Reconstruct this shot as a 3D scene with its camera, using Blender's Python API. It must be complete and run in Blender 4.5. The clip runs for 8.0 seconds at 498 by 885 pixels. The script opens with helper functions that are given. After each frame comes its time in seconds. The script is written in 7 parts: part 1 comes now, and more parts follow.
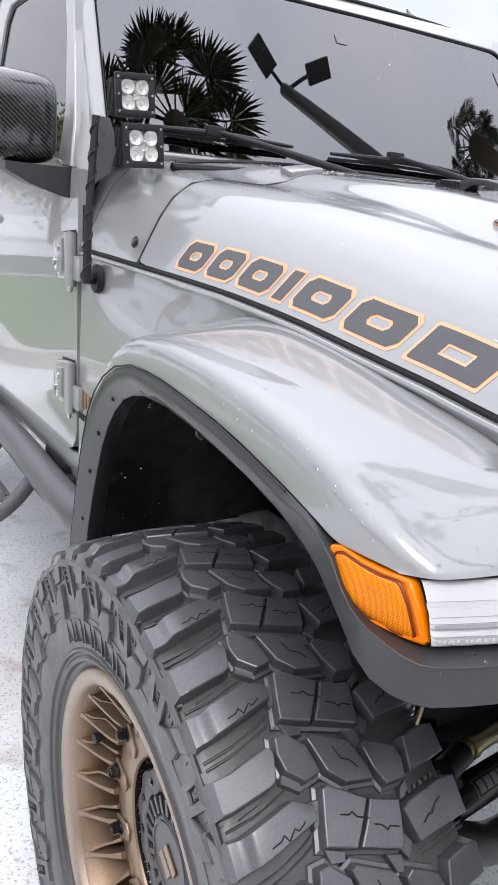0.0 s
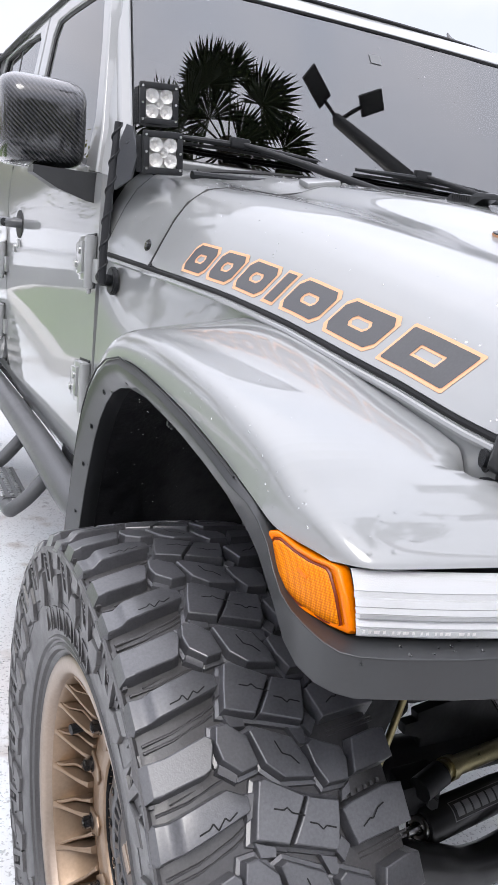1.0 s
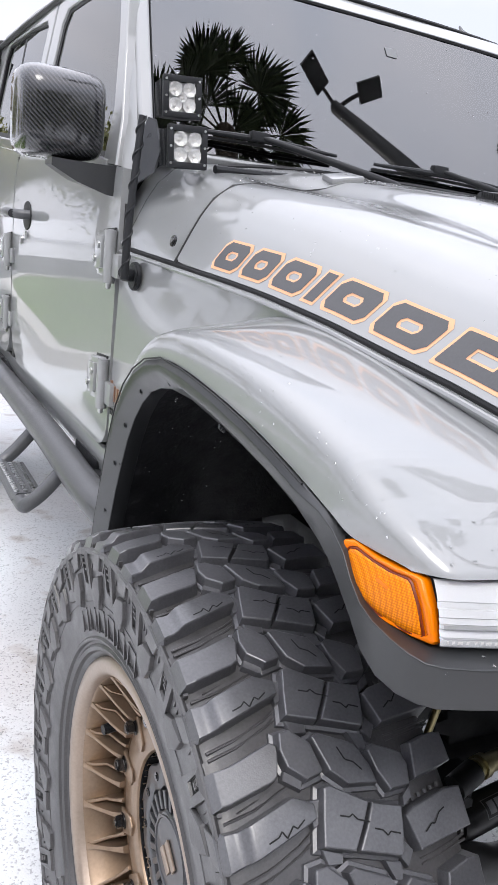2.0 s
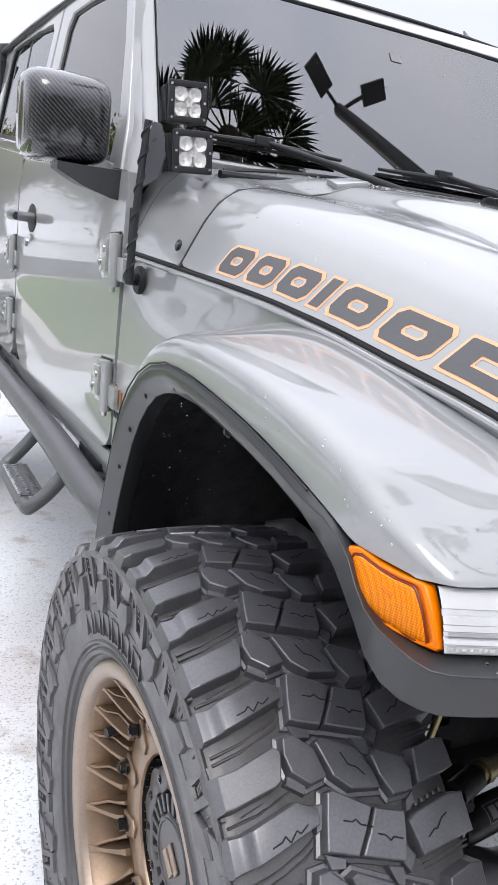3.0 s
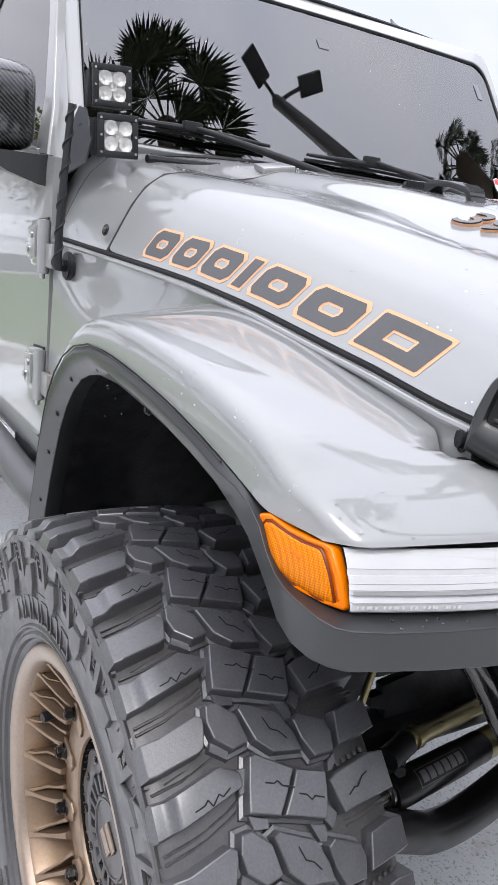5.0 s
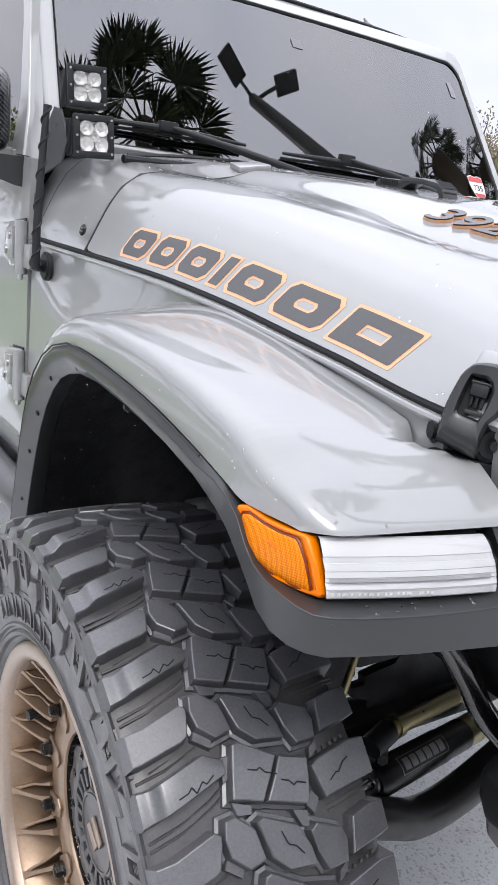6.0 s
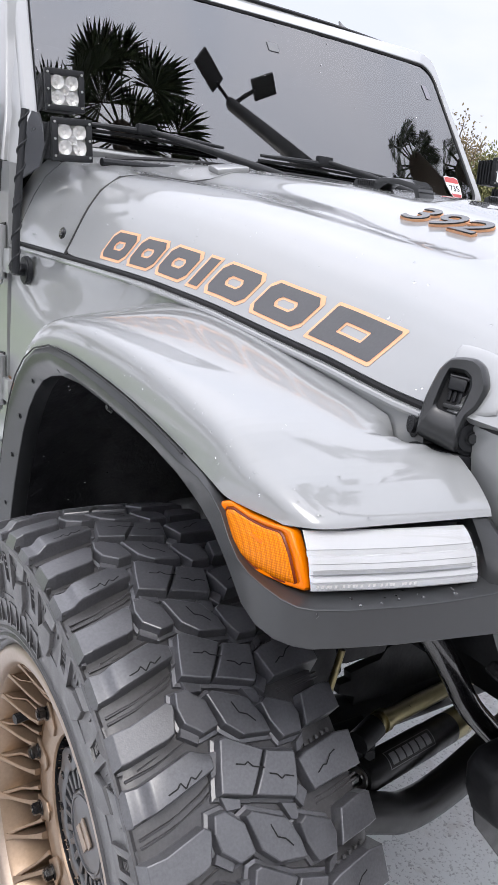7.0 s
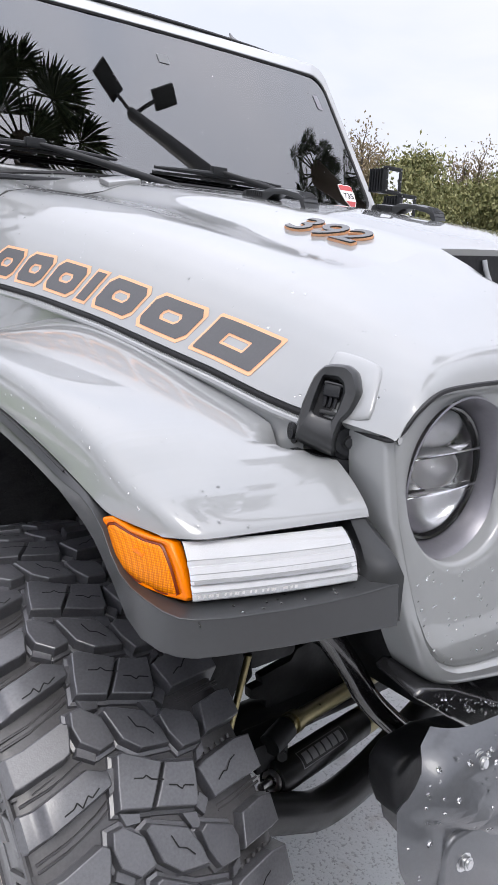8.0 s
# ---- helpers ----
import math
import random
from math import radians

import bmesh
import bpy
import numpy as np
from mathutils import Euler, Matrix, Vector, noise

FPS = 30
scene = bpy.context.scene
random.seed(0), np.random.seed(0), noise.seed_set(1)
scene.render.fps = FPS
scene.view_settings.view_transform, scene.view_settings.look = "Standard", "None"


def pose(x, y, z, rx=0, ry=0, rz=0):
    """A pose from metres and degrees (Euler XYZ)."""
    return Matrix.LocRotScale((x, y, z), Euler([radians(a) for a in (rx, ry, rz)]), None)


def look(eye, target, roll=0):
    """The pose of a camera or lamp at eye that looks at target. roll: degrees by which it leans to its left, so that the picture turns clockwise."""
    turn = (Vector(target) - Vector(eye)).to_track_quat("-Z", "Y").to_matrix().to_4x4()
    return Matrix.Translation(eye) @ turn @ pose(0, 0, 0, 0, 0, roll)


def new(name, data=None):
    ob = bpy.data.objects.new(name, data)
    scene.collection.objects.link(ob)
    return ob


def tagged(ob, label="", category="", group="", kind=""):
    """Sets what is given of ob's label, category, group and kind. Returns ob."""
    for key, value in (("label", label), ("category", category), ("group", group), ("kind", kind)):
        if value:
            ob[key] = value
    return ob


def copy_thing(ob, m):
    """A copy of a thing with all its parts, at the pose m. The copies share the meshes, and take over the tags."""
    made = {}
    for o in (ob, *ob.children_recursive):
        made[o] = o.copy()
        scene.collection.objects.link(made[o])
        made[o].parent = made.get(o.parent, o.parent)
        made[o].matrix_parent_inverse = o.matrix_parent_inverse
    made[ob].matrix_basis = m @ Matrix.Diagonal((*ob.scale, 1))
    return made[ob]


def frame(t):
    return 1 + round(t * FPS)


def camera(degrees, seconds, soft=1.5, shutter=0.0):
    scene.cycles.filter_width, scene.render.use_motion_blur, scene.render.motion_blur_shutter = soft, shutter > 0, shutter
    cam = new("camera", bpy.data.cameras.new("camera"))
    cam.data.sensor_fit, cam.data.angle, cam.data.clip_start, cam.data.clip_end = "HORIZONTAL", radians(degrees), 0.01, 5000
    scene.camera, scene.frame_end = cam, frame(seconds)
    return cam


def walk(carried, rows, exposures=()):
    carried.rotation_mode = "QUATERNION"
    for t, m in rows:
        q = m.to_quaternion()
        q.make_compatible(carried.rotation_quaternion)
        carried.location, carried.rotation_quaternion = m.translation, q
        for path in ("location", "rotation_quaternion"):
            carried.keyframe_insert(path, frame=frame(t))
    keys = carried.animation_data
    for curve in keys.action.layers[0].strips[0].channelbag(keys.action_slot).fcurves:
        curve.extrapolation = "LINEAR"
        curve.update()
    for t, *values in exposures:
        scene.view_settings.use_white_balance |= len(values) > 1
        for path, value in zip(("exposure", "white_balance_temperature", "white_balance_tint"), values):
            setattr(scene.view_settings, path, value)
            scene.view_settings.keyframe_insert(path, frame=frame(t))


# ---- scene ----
cam = camera(36.09, 8.0)
ROWS = [  # seconds, eye in metres, turn in degrees
    (0.0, -1.2472, -0.8244, 1.2822, 74.177, -3.866, -29.727),
    (0.5, -1.1797, -0.8627, 1.2593, 74.948, -5.535, -25.026),
    (1.0, -1.1764, -0.8763, 1.2588, 75.558, -5.931, -25.529),
    (1.5, -1.2105, -0.8461, 1.2598, 75.248, -6.040, -26.683),
    (2.0, -1.2381, -0.8356, 1.2641, 74.885, -6.307, -26.497),
    (3.5, -1.2430, -0.8386, 1.2693, 75.047, -6.645, -26.371),
    (4.0, -1.2394, -0.8466, 1.2661, 74.977, -6.546, -27.350),
    (4.5, -1.2327, -0.8517, 1.2603, 74.879, -6.346, -28.835),
    (5.0, -1.2195, -0.8677, 1.2588, 74.833, -6.089, -30.209),
    (6.5, -1.2242, -0.8863, 1.2571, 74.999, -5.236, -32.237),
    (7.0, -1.2260, -0.8909, 1.2542, 75.301, -4.891, -33.153),
    (7.5, -1.2271, -0.8984, 1.2644, 75.844, -4.282, -35.300),
    (8.0, -1.1991, -0.9200, 1.2636, 76.270, -3.601, -39.400),
]
walk(cam, [(row[0], pose(*row[1:])) for row in ROWS], [(0.0, 0.72), (6.5, 0.72), (8.0, 0.65)])
# ---- end of walk ----

# ---- light ----
world = bpy.data.worlds.new("overcast_sky")
scene.world = world
world.use_nodes = True
wn, wl = world.node_tree.nodes, world.node_tree.links
wn.clear()
w_out = wn.new("ShaderNodeOutputWorld")
w_bg = wn.new("ShaderNodeBackground")
w_sky = wn.new("ShaderNodeTexSky")
w_sky.sky_type = "NISHITA"
w_sky.sun_disc = False
w_sky.sun_elevation, w_sky.sun_rotation = radians(58), radians(200)
w_sky.air_density, w_sky.dust_density = 1.2, 3.0
w_noise = wn.new("ShaderNodeTexNoise")
w_noise.inputs["Scale"].default_value, w_noise.inputs["Detail"].default_value = 2.2, 6.0
w_noise.inputs["Distortion"].default_value = 0.6
w_coord = wn.new("ShaderNodeTexCoord")
w_map = wn.new("ShaderNodeMapping")
w_map.inputs["Scale"].default_value = (1.0, 1.0, 2.6)
w_ramp = wn.new("ShaderNodeValToRGB")
w_ramp.color_ramp.elements[0].position, w_ramp.color_ramp.elements[1].position = 0.34, 0.68
w_ramp.color_ramp.elements[0].color = (7.2, 7.5, 8.7, 1)
w_ramp.color_ramp.elements[1].color = (9.0, 8.85, 9.6, 1)
w_mix = wn.new("ShaderNodeMixRGB")
w_mix.inputs[0].default_value = 0.9
wl.new(w_coord.outputs["Generated"], w_map.inputs["Vector"])
wl.new(w_map.outputs["Vector"], w_noise.inputs["Vector"])
wl.new(w_noise.outputs["Fac"], w_ramp.inputs["Fac"])
wl.new(w_sky.outputs["Color"], w_mix.inputs[1])
wl.new(w_ramp.outputs["Color"], w_mix.inputs[2])
# an overcast sky is about three times brighter overhead than at the horizon
w_sep, w_grad, w_mul = wn.new("ShaderNodeSeparateXYZ"), wn.new("ShaderNodeMapRange"), wn.new("ShaderNodeVectorMath")
w_grad.inputs["From Min"].default_value, w_grad.inputs["From Max"].default_value = 0.28, 0.95
w_grad.inputs["To Min"].default_value, w_grad.inputs["To Max"].default_value = 0.81, 2.12
w_mul.operation = "SCALE"
wl.new(w_coord.outputs["Generated"], w_sep.inputs["Vector"])
wl.new(w_sep.outputs["Z"], w_grad.inputs["Value"])
wl.new(w_mix.outputs["Color"], w_mul.inputs[0])
wl.new(w_grad.outputs["Result"], w_mul.inputs["Scale"])
wl.new(w_mul.outputs["Vector"], w_bg.inputs["Color"])
w_bg.inputs["Strength"].default_value = 0.1
wl.new(w_bg.outputs["Background"], w_out.inputs["Surface"])
sun = new("sun", bpy.data.lights.new("sun", "SUN"))
sun.data.energy, sun.data.angle, sun.data.color = 0.9, radians(25), (1.0, 0.97, 0.93)
sun.matrix_world = look((-4.0, -9.0, 16.0), (0, 0, 0))


# ---- materials ----
def mat(name, base, rough=0.5, metal=0.0, coat=0.0, vary=0.12, scale=12.0, bump=0.0, bump_scale=200.0, spec=0.5, ior=1.45, wear=None, trans=0.0):
    m = bpy.data.materials.new(name)
    m.use_nodes = True
    n, l = m.node_tree.nodes, m.node_tree.links
    b = n["Principled BSDF"]
    b.inputs["Roughness"].default_value, b.inputs["Metallic"].default_value = rough, metal
    b.inputs["Coat Weight"].default_value, b.inputs["Coat Roughness"].default_value = coat, 0.02
    b.inputs["Specular IOR Level"].default_value, b.inputs["IOR"].default_value = spec, ior
    b.inputs["Transmission Weight"].default_value = trans
    tc = n.new("ShaderNodeTexCoord")
    if vary:
        t1, t2 = n.new("ShaderNodeTexNoise"), n.new("ShaderNodeTexNoise")
        t1.inputs["Scale"].default_value, t1.inputs["Detail"].default_value = scale, 5.0
        t2.inputs["Scale"].default_value, t2.inputs["Detail"].default_value = scale * 11, 4.0
        l.new(tc.outputs["Object"], t1.inputs["Vector"])
        l.new(tc.outputs["Object"], t2.inputs["Vector"])
        add = n.new("ShaderNodeMath")
        add.operation = "ADD"
        l.new(t1.outputs["Fac"], add.inputs[0])
        l.new(t2.outputs["Fac"], add.inputs[1])
        half = n.new("ShaderNodeMath")
        half.operation = "MULTIPLY"
        half.inputs[1].default_value = 0.5
        l.new(add.outputs[0], half.inputs[0])
        ramp = n.new("ShaderNodeValToRGB")
        ramp.color_ramp.elements[0].position, ramp.color_ramp.elements[1].position = 0.3, 0.7
        lo = wear if wear else tuple(c * (1 - vary) for c in base)
        ramp.color_ramp.elements[0].color = (*lo, 1)
        ramp.color_ramp.elements[1].color = (*(min(1.0, c * (1 + vary)) for c in base), 1)
        l.new(half.outputs[0], ramp.inputs["Fac"])
        l.new(ramp.outputs["Color"], b.inputs["Base Color"])
        rr = n.new("ShaderNodeMapRange")
        rr.inputs["From Min"].default_value, rr.inputs["From Max"].default_value = 0.3, 0.7
        rr.inputs["To Min"].default_value, rr.inputs["To Max"].default_value = max(0.0, rough * (1 - vary)), min(1.0, rough * (1 + vary))
        l.new(t1.outputs["Fac"], rr.inputs["Value"])
        l.new(rr.outputs["Result"], b.inputs["Roughness"])
    else:
        b.inputs["Base Color"].default_value = (*base, 1)
    if bump:
        t3, bp = n.new("ShaderNodeTexNoise"), n.new("ShaderNodeBump")
        t3.inputs["Scale"].default_value, t3.inputs["Detail"].default_value = bump_scale, 3.0
        bp.inputs["Strength"].default_value, bp.inputs["Distance"].default_value = bump, 0.002
        l.new(tc.outputs["Object"], t3.inputs["Vector"])
        l.new(t3.outputs["Fac"], bp.inputs["Height"])
        l.new(bp.outputs["Normal"], b.inputs["Normal"])
    return m


PAINT = mat("grey_clearcoat_paint", (0.262, 0.268, 0.268), 0.28, 0.0, 1.0, 0.02, 3.0)
PAINT.node_tree.nodes["Principled BSDF"].inputs["Coat IOR"].default_value = 1.58
BLACK = mat("textured_black_plastic", (0.016, 0.017, 0.019), 0.45, 0, 0, 0.18, 25, 0.25, 900, spec=0.35)
FLARE = mat("moulded_dark_plastic", (0.017, 0.018, 0.019), 0.40, 0, 0.3, 0.12, 18, 0.05, 1200, spec=0.6)
FLARE.node_tree.nodes["Principled BSDF"].inputs["Coat Roughness"].default_value = 0.16
DARK = mat("sooty_black_underbody", (0.008, 0.0085, 0.010), 0.6, 0, 0, 0.4, 14, 0.3, 120)
RUBBER = mat("damp_black_rubber", (0.072, 0.072, 0.078), 0.36, 0, 0.5, 0.22, 30, 0.10, 600, spec=1.0, wear=(0.040, 0.040, 0.044))
RUBBER.node_tree.nodes["Principled BSDF"].inputs["Coat Roughness"].default_value = 0.27
TYRESIDE = mat("dull_black_tyre_side", (0.050, 0.048, 0.049), 0.46, 0, 0.2, 0.25, 30, 0.10, 500, spec=0.7, wear=(0.027, 0.026, 0.027))
# near-black colour that stands for the shade inside sipes and sidewall slots
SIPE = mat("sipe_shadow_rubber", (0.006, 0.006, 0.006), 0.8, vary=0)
BRONZE = mat("satin_bronze_alloy", (0.28, 0.20, 0.137), 0.38, 0.72, 0.25, 0.14, 16, 0.05, 300)
MACHINED = mat("brushed_bronze_lip", (0.36, 0.29, 0.235), 0.42, 0.8, 0.1, 0.12, 20)
SATINBLK = mat("satin_black_steel", (0.010, 0.010, 0.011), 0.42, 0, 0.1, 0.3, 30, 0.1, 400)
CAPGREY = mat("satin_dark_grey_cap", (0.055, 0.056, 0.060), 0.34, 0.3, 0.3, 0.15, 30)
GLOSSBLK = mat("gloss_black_paint", (0.012, 0.012, 0.013), 0.2, 0, 0.6, 0.2, 20)
STEEL = mat("zinc_plated_steel", (0.55, 0.55, 0.55), 0.3, 1.0, 0, 0.15, 40)
BRASS = mat("yellow_zinc_rod", (0.30, 0.26, 0.14), 0.35, 0.9, 0, 0.25, 40)
BUMPER = mat("dark_grey_powdercoat_steel", (0.085, 0.088, 0.095), 0.30, 0.3, 0.3, 0.1, 20, 0.08, 1500)
TUBE = mat("satin_charcoal_powdercoat", (0.09, 0.092, 0.096), 0.36, 0.2, 0.1, 0.12, 20, 0.1, 1500)
SILVERL = mat("bright_reflector_silver", (0.86, 0.86, 0.87), 0.26, 0.25, 0.4, 0.04, 60)
COPPER = mat("brushed_copper_plate", (0.42, 0.25, 0.17), 0.3, 0.8, 0.2, 0.1, 60)
CHROME = mat("reflector_chrome", (0.85, 0.85, 0.86), 0.12, 1.0, 0, 0.04, 40)
ORANGE = mat("copper_orange_vinyl", (0.75, 0.40, 0.22), 0.4, vary=0.04)
DECAL = mat("charcoal_vinyl", (0.055, 0.055, 0.058), 0.34, 0, 0.3, 0.15, 30)
TAGGREY = mat("greyed_tag_film", (0.17, 0.175, 0.18), 0.3, vary=0.05)
WHITEV = mat("white_vinyl", (0.75, 0.74, 0.74), 0.4, vary=0.03)
REDV = mat("red_vinyl", (0.50, 0.06, 0.06), 0.4, vary=0.05)
SEAL = mat("black_window_rubber", (0.012, 0.012, 0.013), 0.5, vary=0.1)
CABIN = mat("dark_cabin_cloth", (0.012, 0.013, 0.014), 0.8, vary=0.2)
LINER = mat("black_felt_liner", (0.010, 0.010, 0.012), 0.55, 0, 0, 0.5, 30, 0.5, 160)
SILVERPL = mat("silver_grey_headlamp_bowl", (0.20, 0.195, 0.215), 0.36, 0.5, 0.2, 0.06, 20)


def glass_mat(name, tint, ior=1.5, rough=0.0):
    m = mat(name, tint, rough, vary=0, trans=1.0, ior=ior)
    return m


GLASS = glass_mat("tinted_window_glass", (0.035, 0.04, 0.042), 2.1)
SIDEGLASS = glass_mat("tinted_side_glass", (0.035, 0.04, 0.042), 2.6)
CLEAR = glass_mat("clear_lamp_plastic", (0.97, 0.97, 0.97), 1.45)


def amber_mat():
    m = mat("amber_lens", (0.90, 0.26, 0.005), 0.2, 0, 0.15, 0, 0, spec=0.3)
    n, l = m.node_tree.nodes, m.node_tree.links
    tc, vo, bp = n.new("ShaderNodeTexCoord"), n.new("ShaderNodeTexVoronoi"), n.new("ShaderNodeBump")
    vo.inputs["Scale"].default_value = 500.0
    vo.inputs["Randomness"].default_value = 0.12
    ramp = n.new("ShaderNodeValToRGB")
    ramp.color_ramp.elements[0].color, ramp.color_ramp.elements[1].color = (0.90, 0.28, 0.0, 1), (0.60, 0.145, 0.0, 1)
    ramp.color_ramp.elements[0].position, ramp.color_ramp.elements[1].position = 0.25, 0.62
    bp.inputs["Strength"].default_value, bp.inputs["Distance"].default_value = 0.45, 0.001
    l.new(tc.outputs["Object"], vo.inputs["Vector"])
    l.new(vo.outputs["Distance"], ramp.inputs["Fac"])
    l.new(ramp.outputs["Color"], n["Principled BSDF"].inputs["Base Color"])
    l.new(vo.outputs["Distance"], bp.inputs["Height"])
    l.new(bp.outputs["Normal"], n["Principled BSDF"].inputs["Normal"])
    return m


AMBER = amber_mat()
AMBERRIM = mat("amber_lens_border", (0.80, 0.185, 0.0), 0.16, 0, 0.15, 0.05, 60, spec=0.35)


def weave_mat():
    m = mat("carbon_fibre_weave", (0.02, 0.02, 0.022), 0.25, 0.2, 1.0, 0, 0)
    n, l = m.node_tree.nodes, m.node_tree.links
    tc, mp, wv = n.new("ShaderNodeTexCoord"), n.new("ShaderNodeMapping"), n.new("ShaderNodeTexWave")
    mp.inputs["Rotation"].default_value = (0.5, radians(40), 0.6)
    wv.inputs["Scale"].default_value, wv.inputs["Distortion"].default_value = 46.0, 0.2
    ramp = n.new("ShaderNodeValToRGB")
    ramp.color_ramp.elements[0].color, ramp.color_ramp.elements[1].color = (0.006, 0.006, 0.007, 1), (0.055, 0.055, 0.06, 1)
    l.new(tc.outputs["Object"], mp.inputs["Vector"])
    l.new(mp.outputs["Vector"], wv.inputs["Vector"])
    l.new(wv.outputs["Color"], ramp.inputs["Fac"])
    l.new(ramp.outputs["Color"], n["Principled BSDF"].inputs["Base Color"])
    return m


CARBON = weave_mat()


DRLGREY = mat("grey_rib_plastic", (0.46, 0.47, 0.49), 0.18, 0.2, 1.0, 0.05, 60)

# ---- mesh helpers ----
def part(name, bm, material, parent=None, label="", smooth=40, extra=()):
    me = bpy.data.meshes.new(name)
    bmesh.ops.recalc_face_normals(bm, faces=bm.faces)
    bm.to_mesh(me)
    bm.free()
    me.materials.append(material)
    for other in extra:
        me.materials.append(other)
    if smooth:
        me.polygons.foreach_set("use_smooth", [True] * len(me.polygons))
        me.set_sharp_from_angle(angle=radians(smooth))
    ob = new(name, me)
    ob.parent = parent
    if label:
        ob["label"] = label
    return ob


def thicken(ob, depth, offset=-1.0):
    s = ob.modifiers.new("thickness", "SOLIDIFY")
    s.thickness, s.offset = depth, offset
    e = ob.modifiers.new("sharp_rim", "EDGE_SPLIT")
    e.split_angle, e.use_edge_sharp = radians(55), True
    return ob


def lerp(table, v):
    """Smooth reading of a sorted table of (value, number, ...)."""
    if v <= table[0][0]:
        return table[0][1:]
    for a, b in zip(table, table[1:]):
        if v <= b[0]:
            k = (v - a[0]) / (b[0] - a[0])
            return tuple(p + (q - p) * k for p, q in zip(a[1:], b[1:]))
    return table[-1][1:]


def grid(fn, us, vs, bm=None):
    bm = bm or bmesh.new()
    rows = [[bm.verts.new(fn(u, v)) for v in vs] for u in us]
    for r0, r1 in zip(rows, rows[1:]):
        for i in range(len(vs) - 1):
            bm.faces.new((r0[i], r0[i + 1], r1[i + 1], r1[i]))
    return bm


def loft(loops, closed=True, caps=True, bm=None):
    bm = bm or bmesh.new()
    rings = [[bm.verts.new(p) for p in lp] for lp in loops]
    n = len(rings[0])
    for a, b in zip(rings, rings[1:]):
        for i in range(n if closed else n - 1):
            j = (i + 1) % n
            bm.faces.new((a[i], a[j], b[j], b[i]))
    if closed and caps:
        bm.faces.new(rings[0])
        bm.faces.new(rings[-1])
    return bm


def span(a, b, n):
    return [a + (b - a) * i / (n - 1) for i in range(n)]


def smooth_path(pts, steps=6):
    """Catmull-Rom through the points."""
    pts = [Vector(p) for p in pts]
    ext = [pts[0] * 2 - pts[1]] + pts + [pts[-1] * 2 - pts[-2]]
    out = []
    for i in range(1, len(ext) - 2):
        p0, p1, p2, p3 = ext[i - 1:i + 3]
        for s in range(steps):
            t = s / steps
            out.append(0.5 * (2 * p1 + (p2 - p0) * t + (2 * p0 - 5 * p1 + 4 * p2 - p3) * t * t + (3 * p1 - p0 - 3 * p2 + p3) * t ** 3))
    return out + [pts[-1]]


def tube(path, r, n=14, bm=None, radii=None):
    path = [Vector(p) for p in path]
    loops, ref = [], None
    for i, p in enumerate(path):
        d = (path[min(i + 1, len(path) - 1)] - path[max(i - 1, 0)]).normalized()
        if ref is None:
            ref = Vector((0, 0, 1)) if abs(d.z) < 0.9 else Vector((1, 0, 0))
        side = d.cross(ref).normalized()
        up = side.cross(d).normalized()
        ref = up
        rr = radii[i] if radii else r
        loops.append([p + (side * math.cos(2 * math.pi * k / n) + up * math.sin(2 * math.pi * k / n)) * rr for k in range(n)])
    return loft(loops, bm=bm)


def box(c, s, bevel=0.0, m=None, bm=None, seg=2):
    b2 = bmesh.new()
    bmesh.ops.create_cube(b2, size=1.0, matrix=Matrix.Diagonal((*s, 1)))
    if bevel:
        bmesh.ops.bevel(b2, geom=list(b2.edges), offset=bevel, segments=seg, affect="EDGES", profile=0.6)
    b2.transform(Matrix.Translation(c) @ (m or Matrix()))
    return join(bm, b2)


def join(bm, other):
    if bm is None:
        return other
    tmp = bpy.data.meshes.new("tmp")
    other.to_mesh(tmp)
    other.free()
    bm.from_mesh(tmp)
    bpy.data.meshes.remove(tmp)
    return bm


def prism(pts, depth, bevel=0.0, seg=2):
    """A closed outline of 3D points pushed along a vector."""
    bm = bmesh.new()
    vs = [bm.verts.new(p) for p in pts]
    f = bm.faces.new(vs)
    r = bmesh.ops.extrude_face_region(bm, geom=[f])
    bmesh.ops.translate(bm, vec=depth, verts=[g for g in r["geom"] if isinstance(g, bmesh.types.BMVert)])
    if bevel:
        bmesh.ops.bevel(bm, geom=list(bm.edges), offset=bevel, segments=seg, affect="EDGES", profile=0.6)
    return bm


def revolve(profile, n, bm=None, closed=False):
    """Profile of (x, r) turned about the x axis."""
    loops = [[(x, r * math.cos(2 * math.pi * k / n), r * math.sin(2 * math.pi * k / n)) for k in range(n)] for x, r in profile]
    if closed:
        loops.append(loops[0])
    return loft(loops, caps=False, bm=bm)


def disc(c, axis, r, h, n=16, bevel=0.0, bm=None):
    """A short cylinder with its base at c along axis."""
    b2 = bmesh.new()
    bmesh.ops.create_cone(b2, cap_ends=True, segments=n, radius1=r, radius2=r, depth=h)
    if bevel:
        es = [e for e in b2.edges if len(e.link_faces) == 2 and any(len(f.verts) > 4 for f in e.link_faces)]
        bmesh.ops.bevel(b2, geom=es, offset=bevel, segments=2, affect="EDGES")
    q = Vector(axis).to_track_quat("Z", "Y").to_matrix().to_4x4()
    b2.transform(Matrix.Translation(Vector(c) + Vector(axis).normalized() * h / 2) @ q)
    return join(bm, b2)


# ---- rain drops, many small beads on one host ----
WATER = glass_mat("water_drop", (1.0, 1.0, 1.0), 1.33)


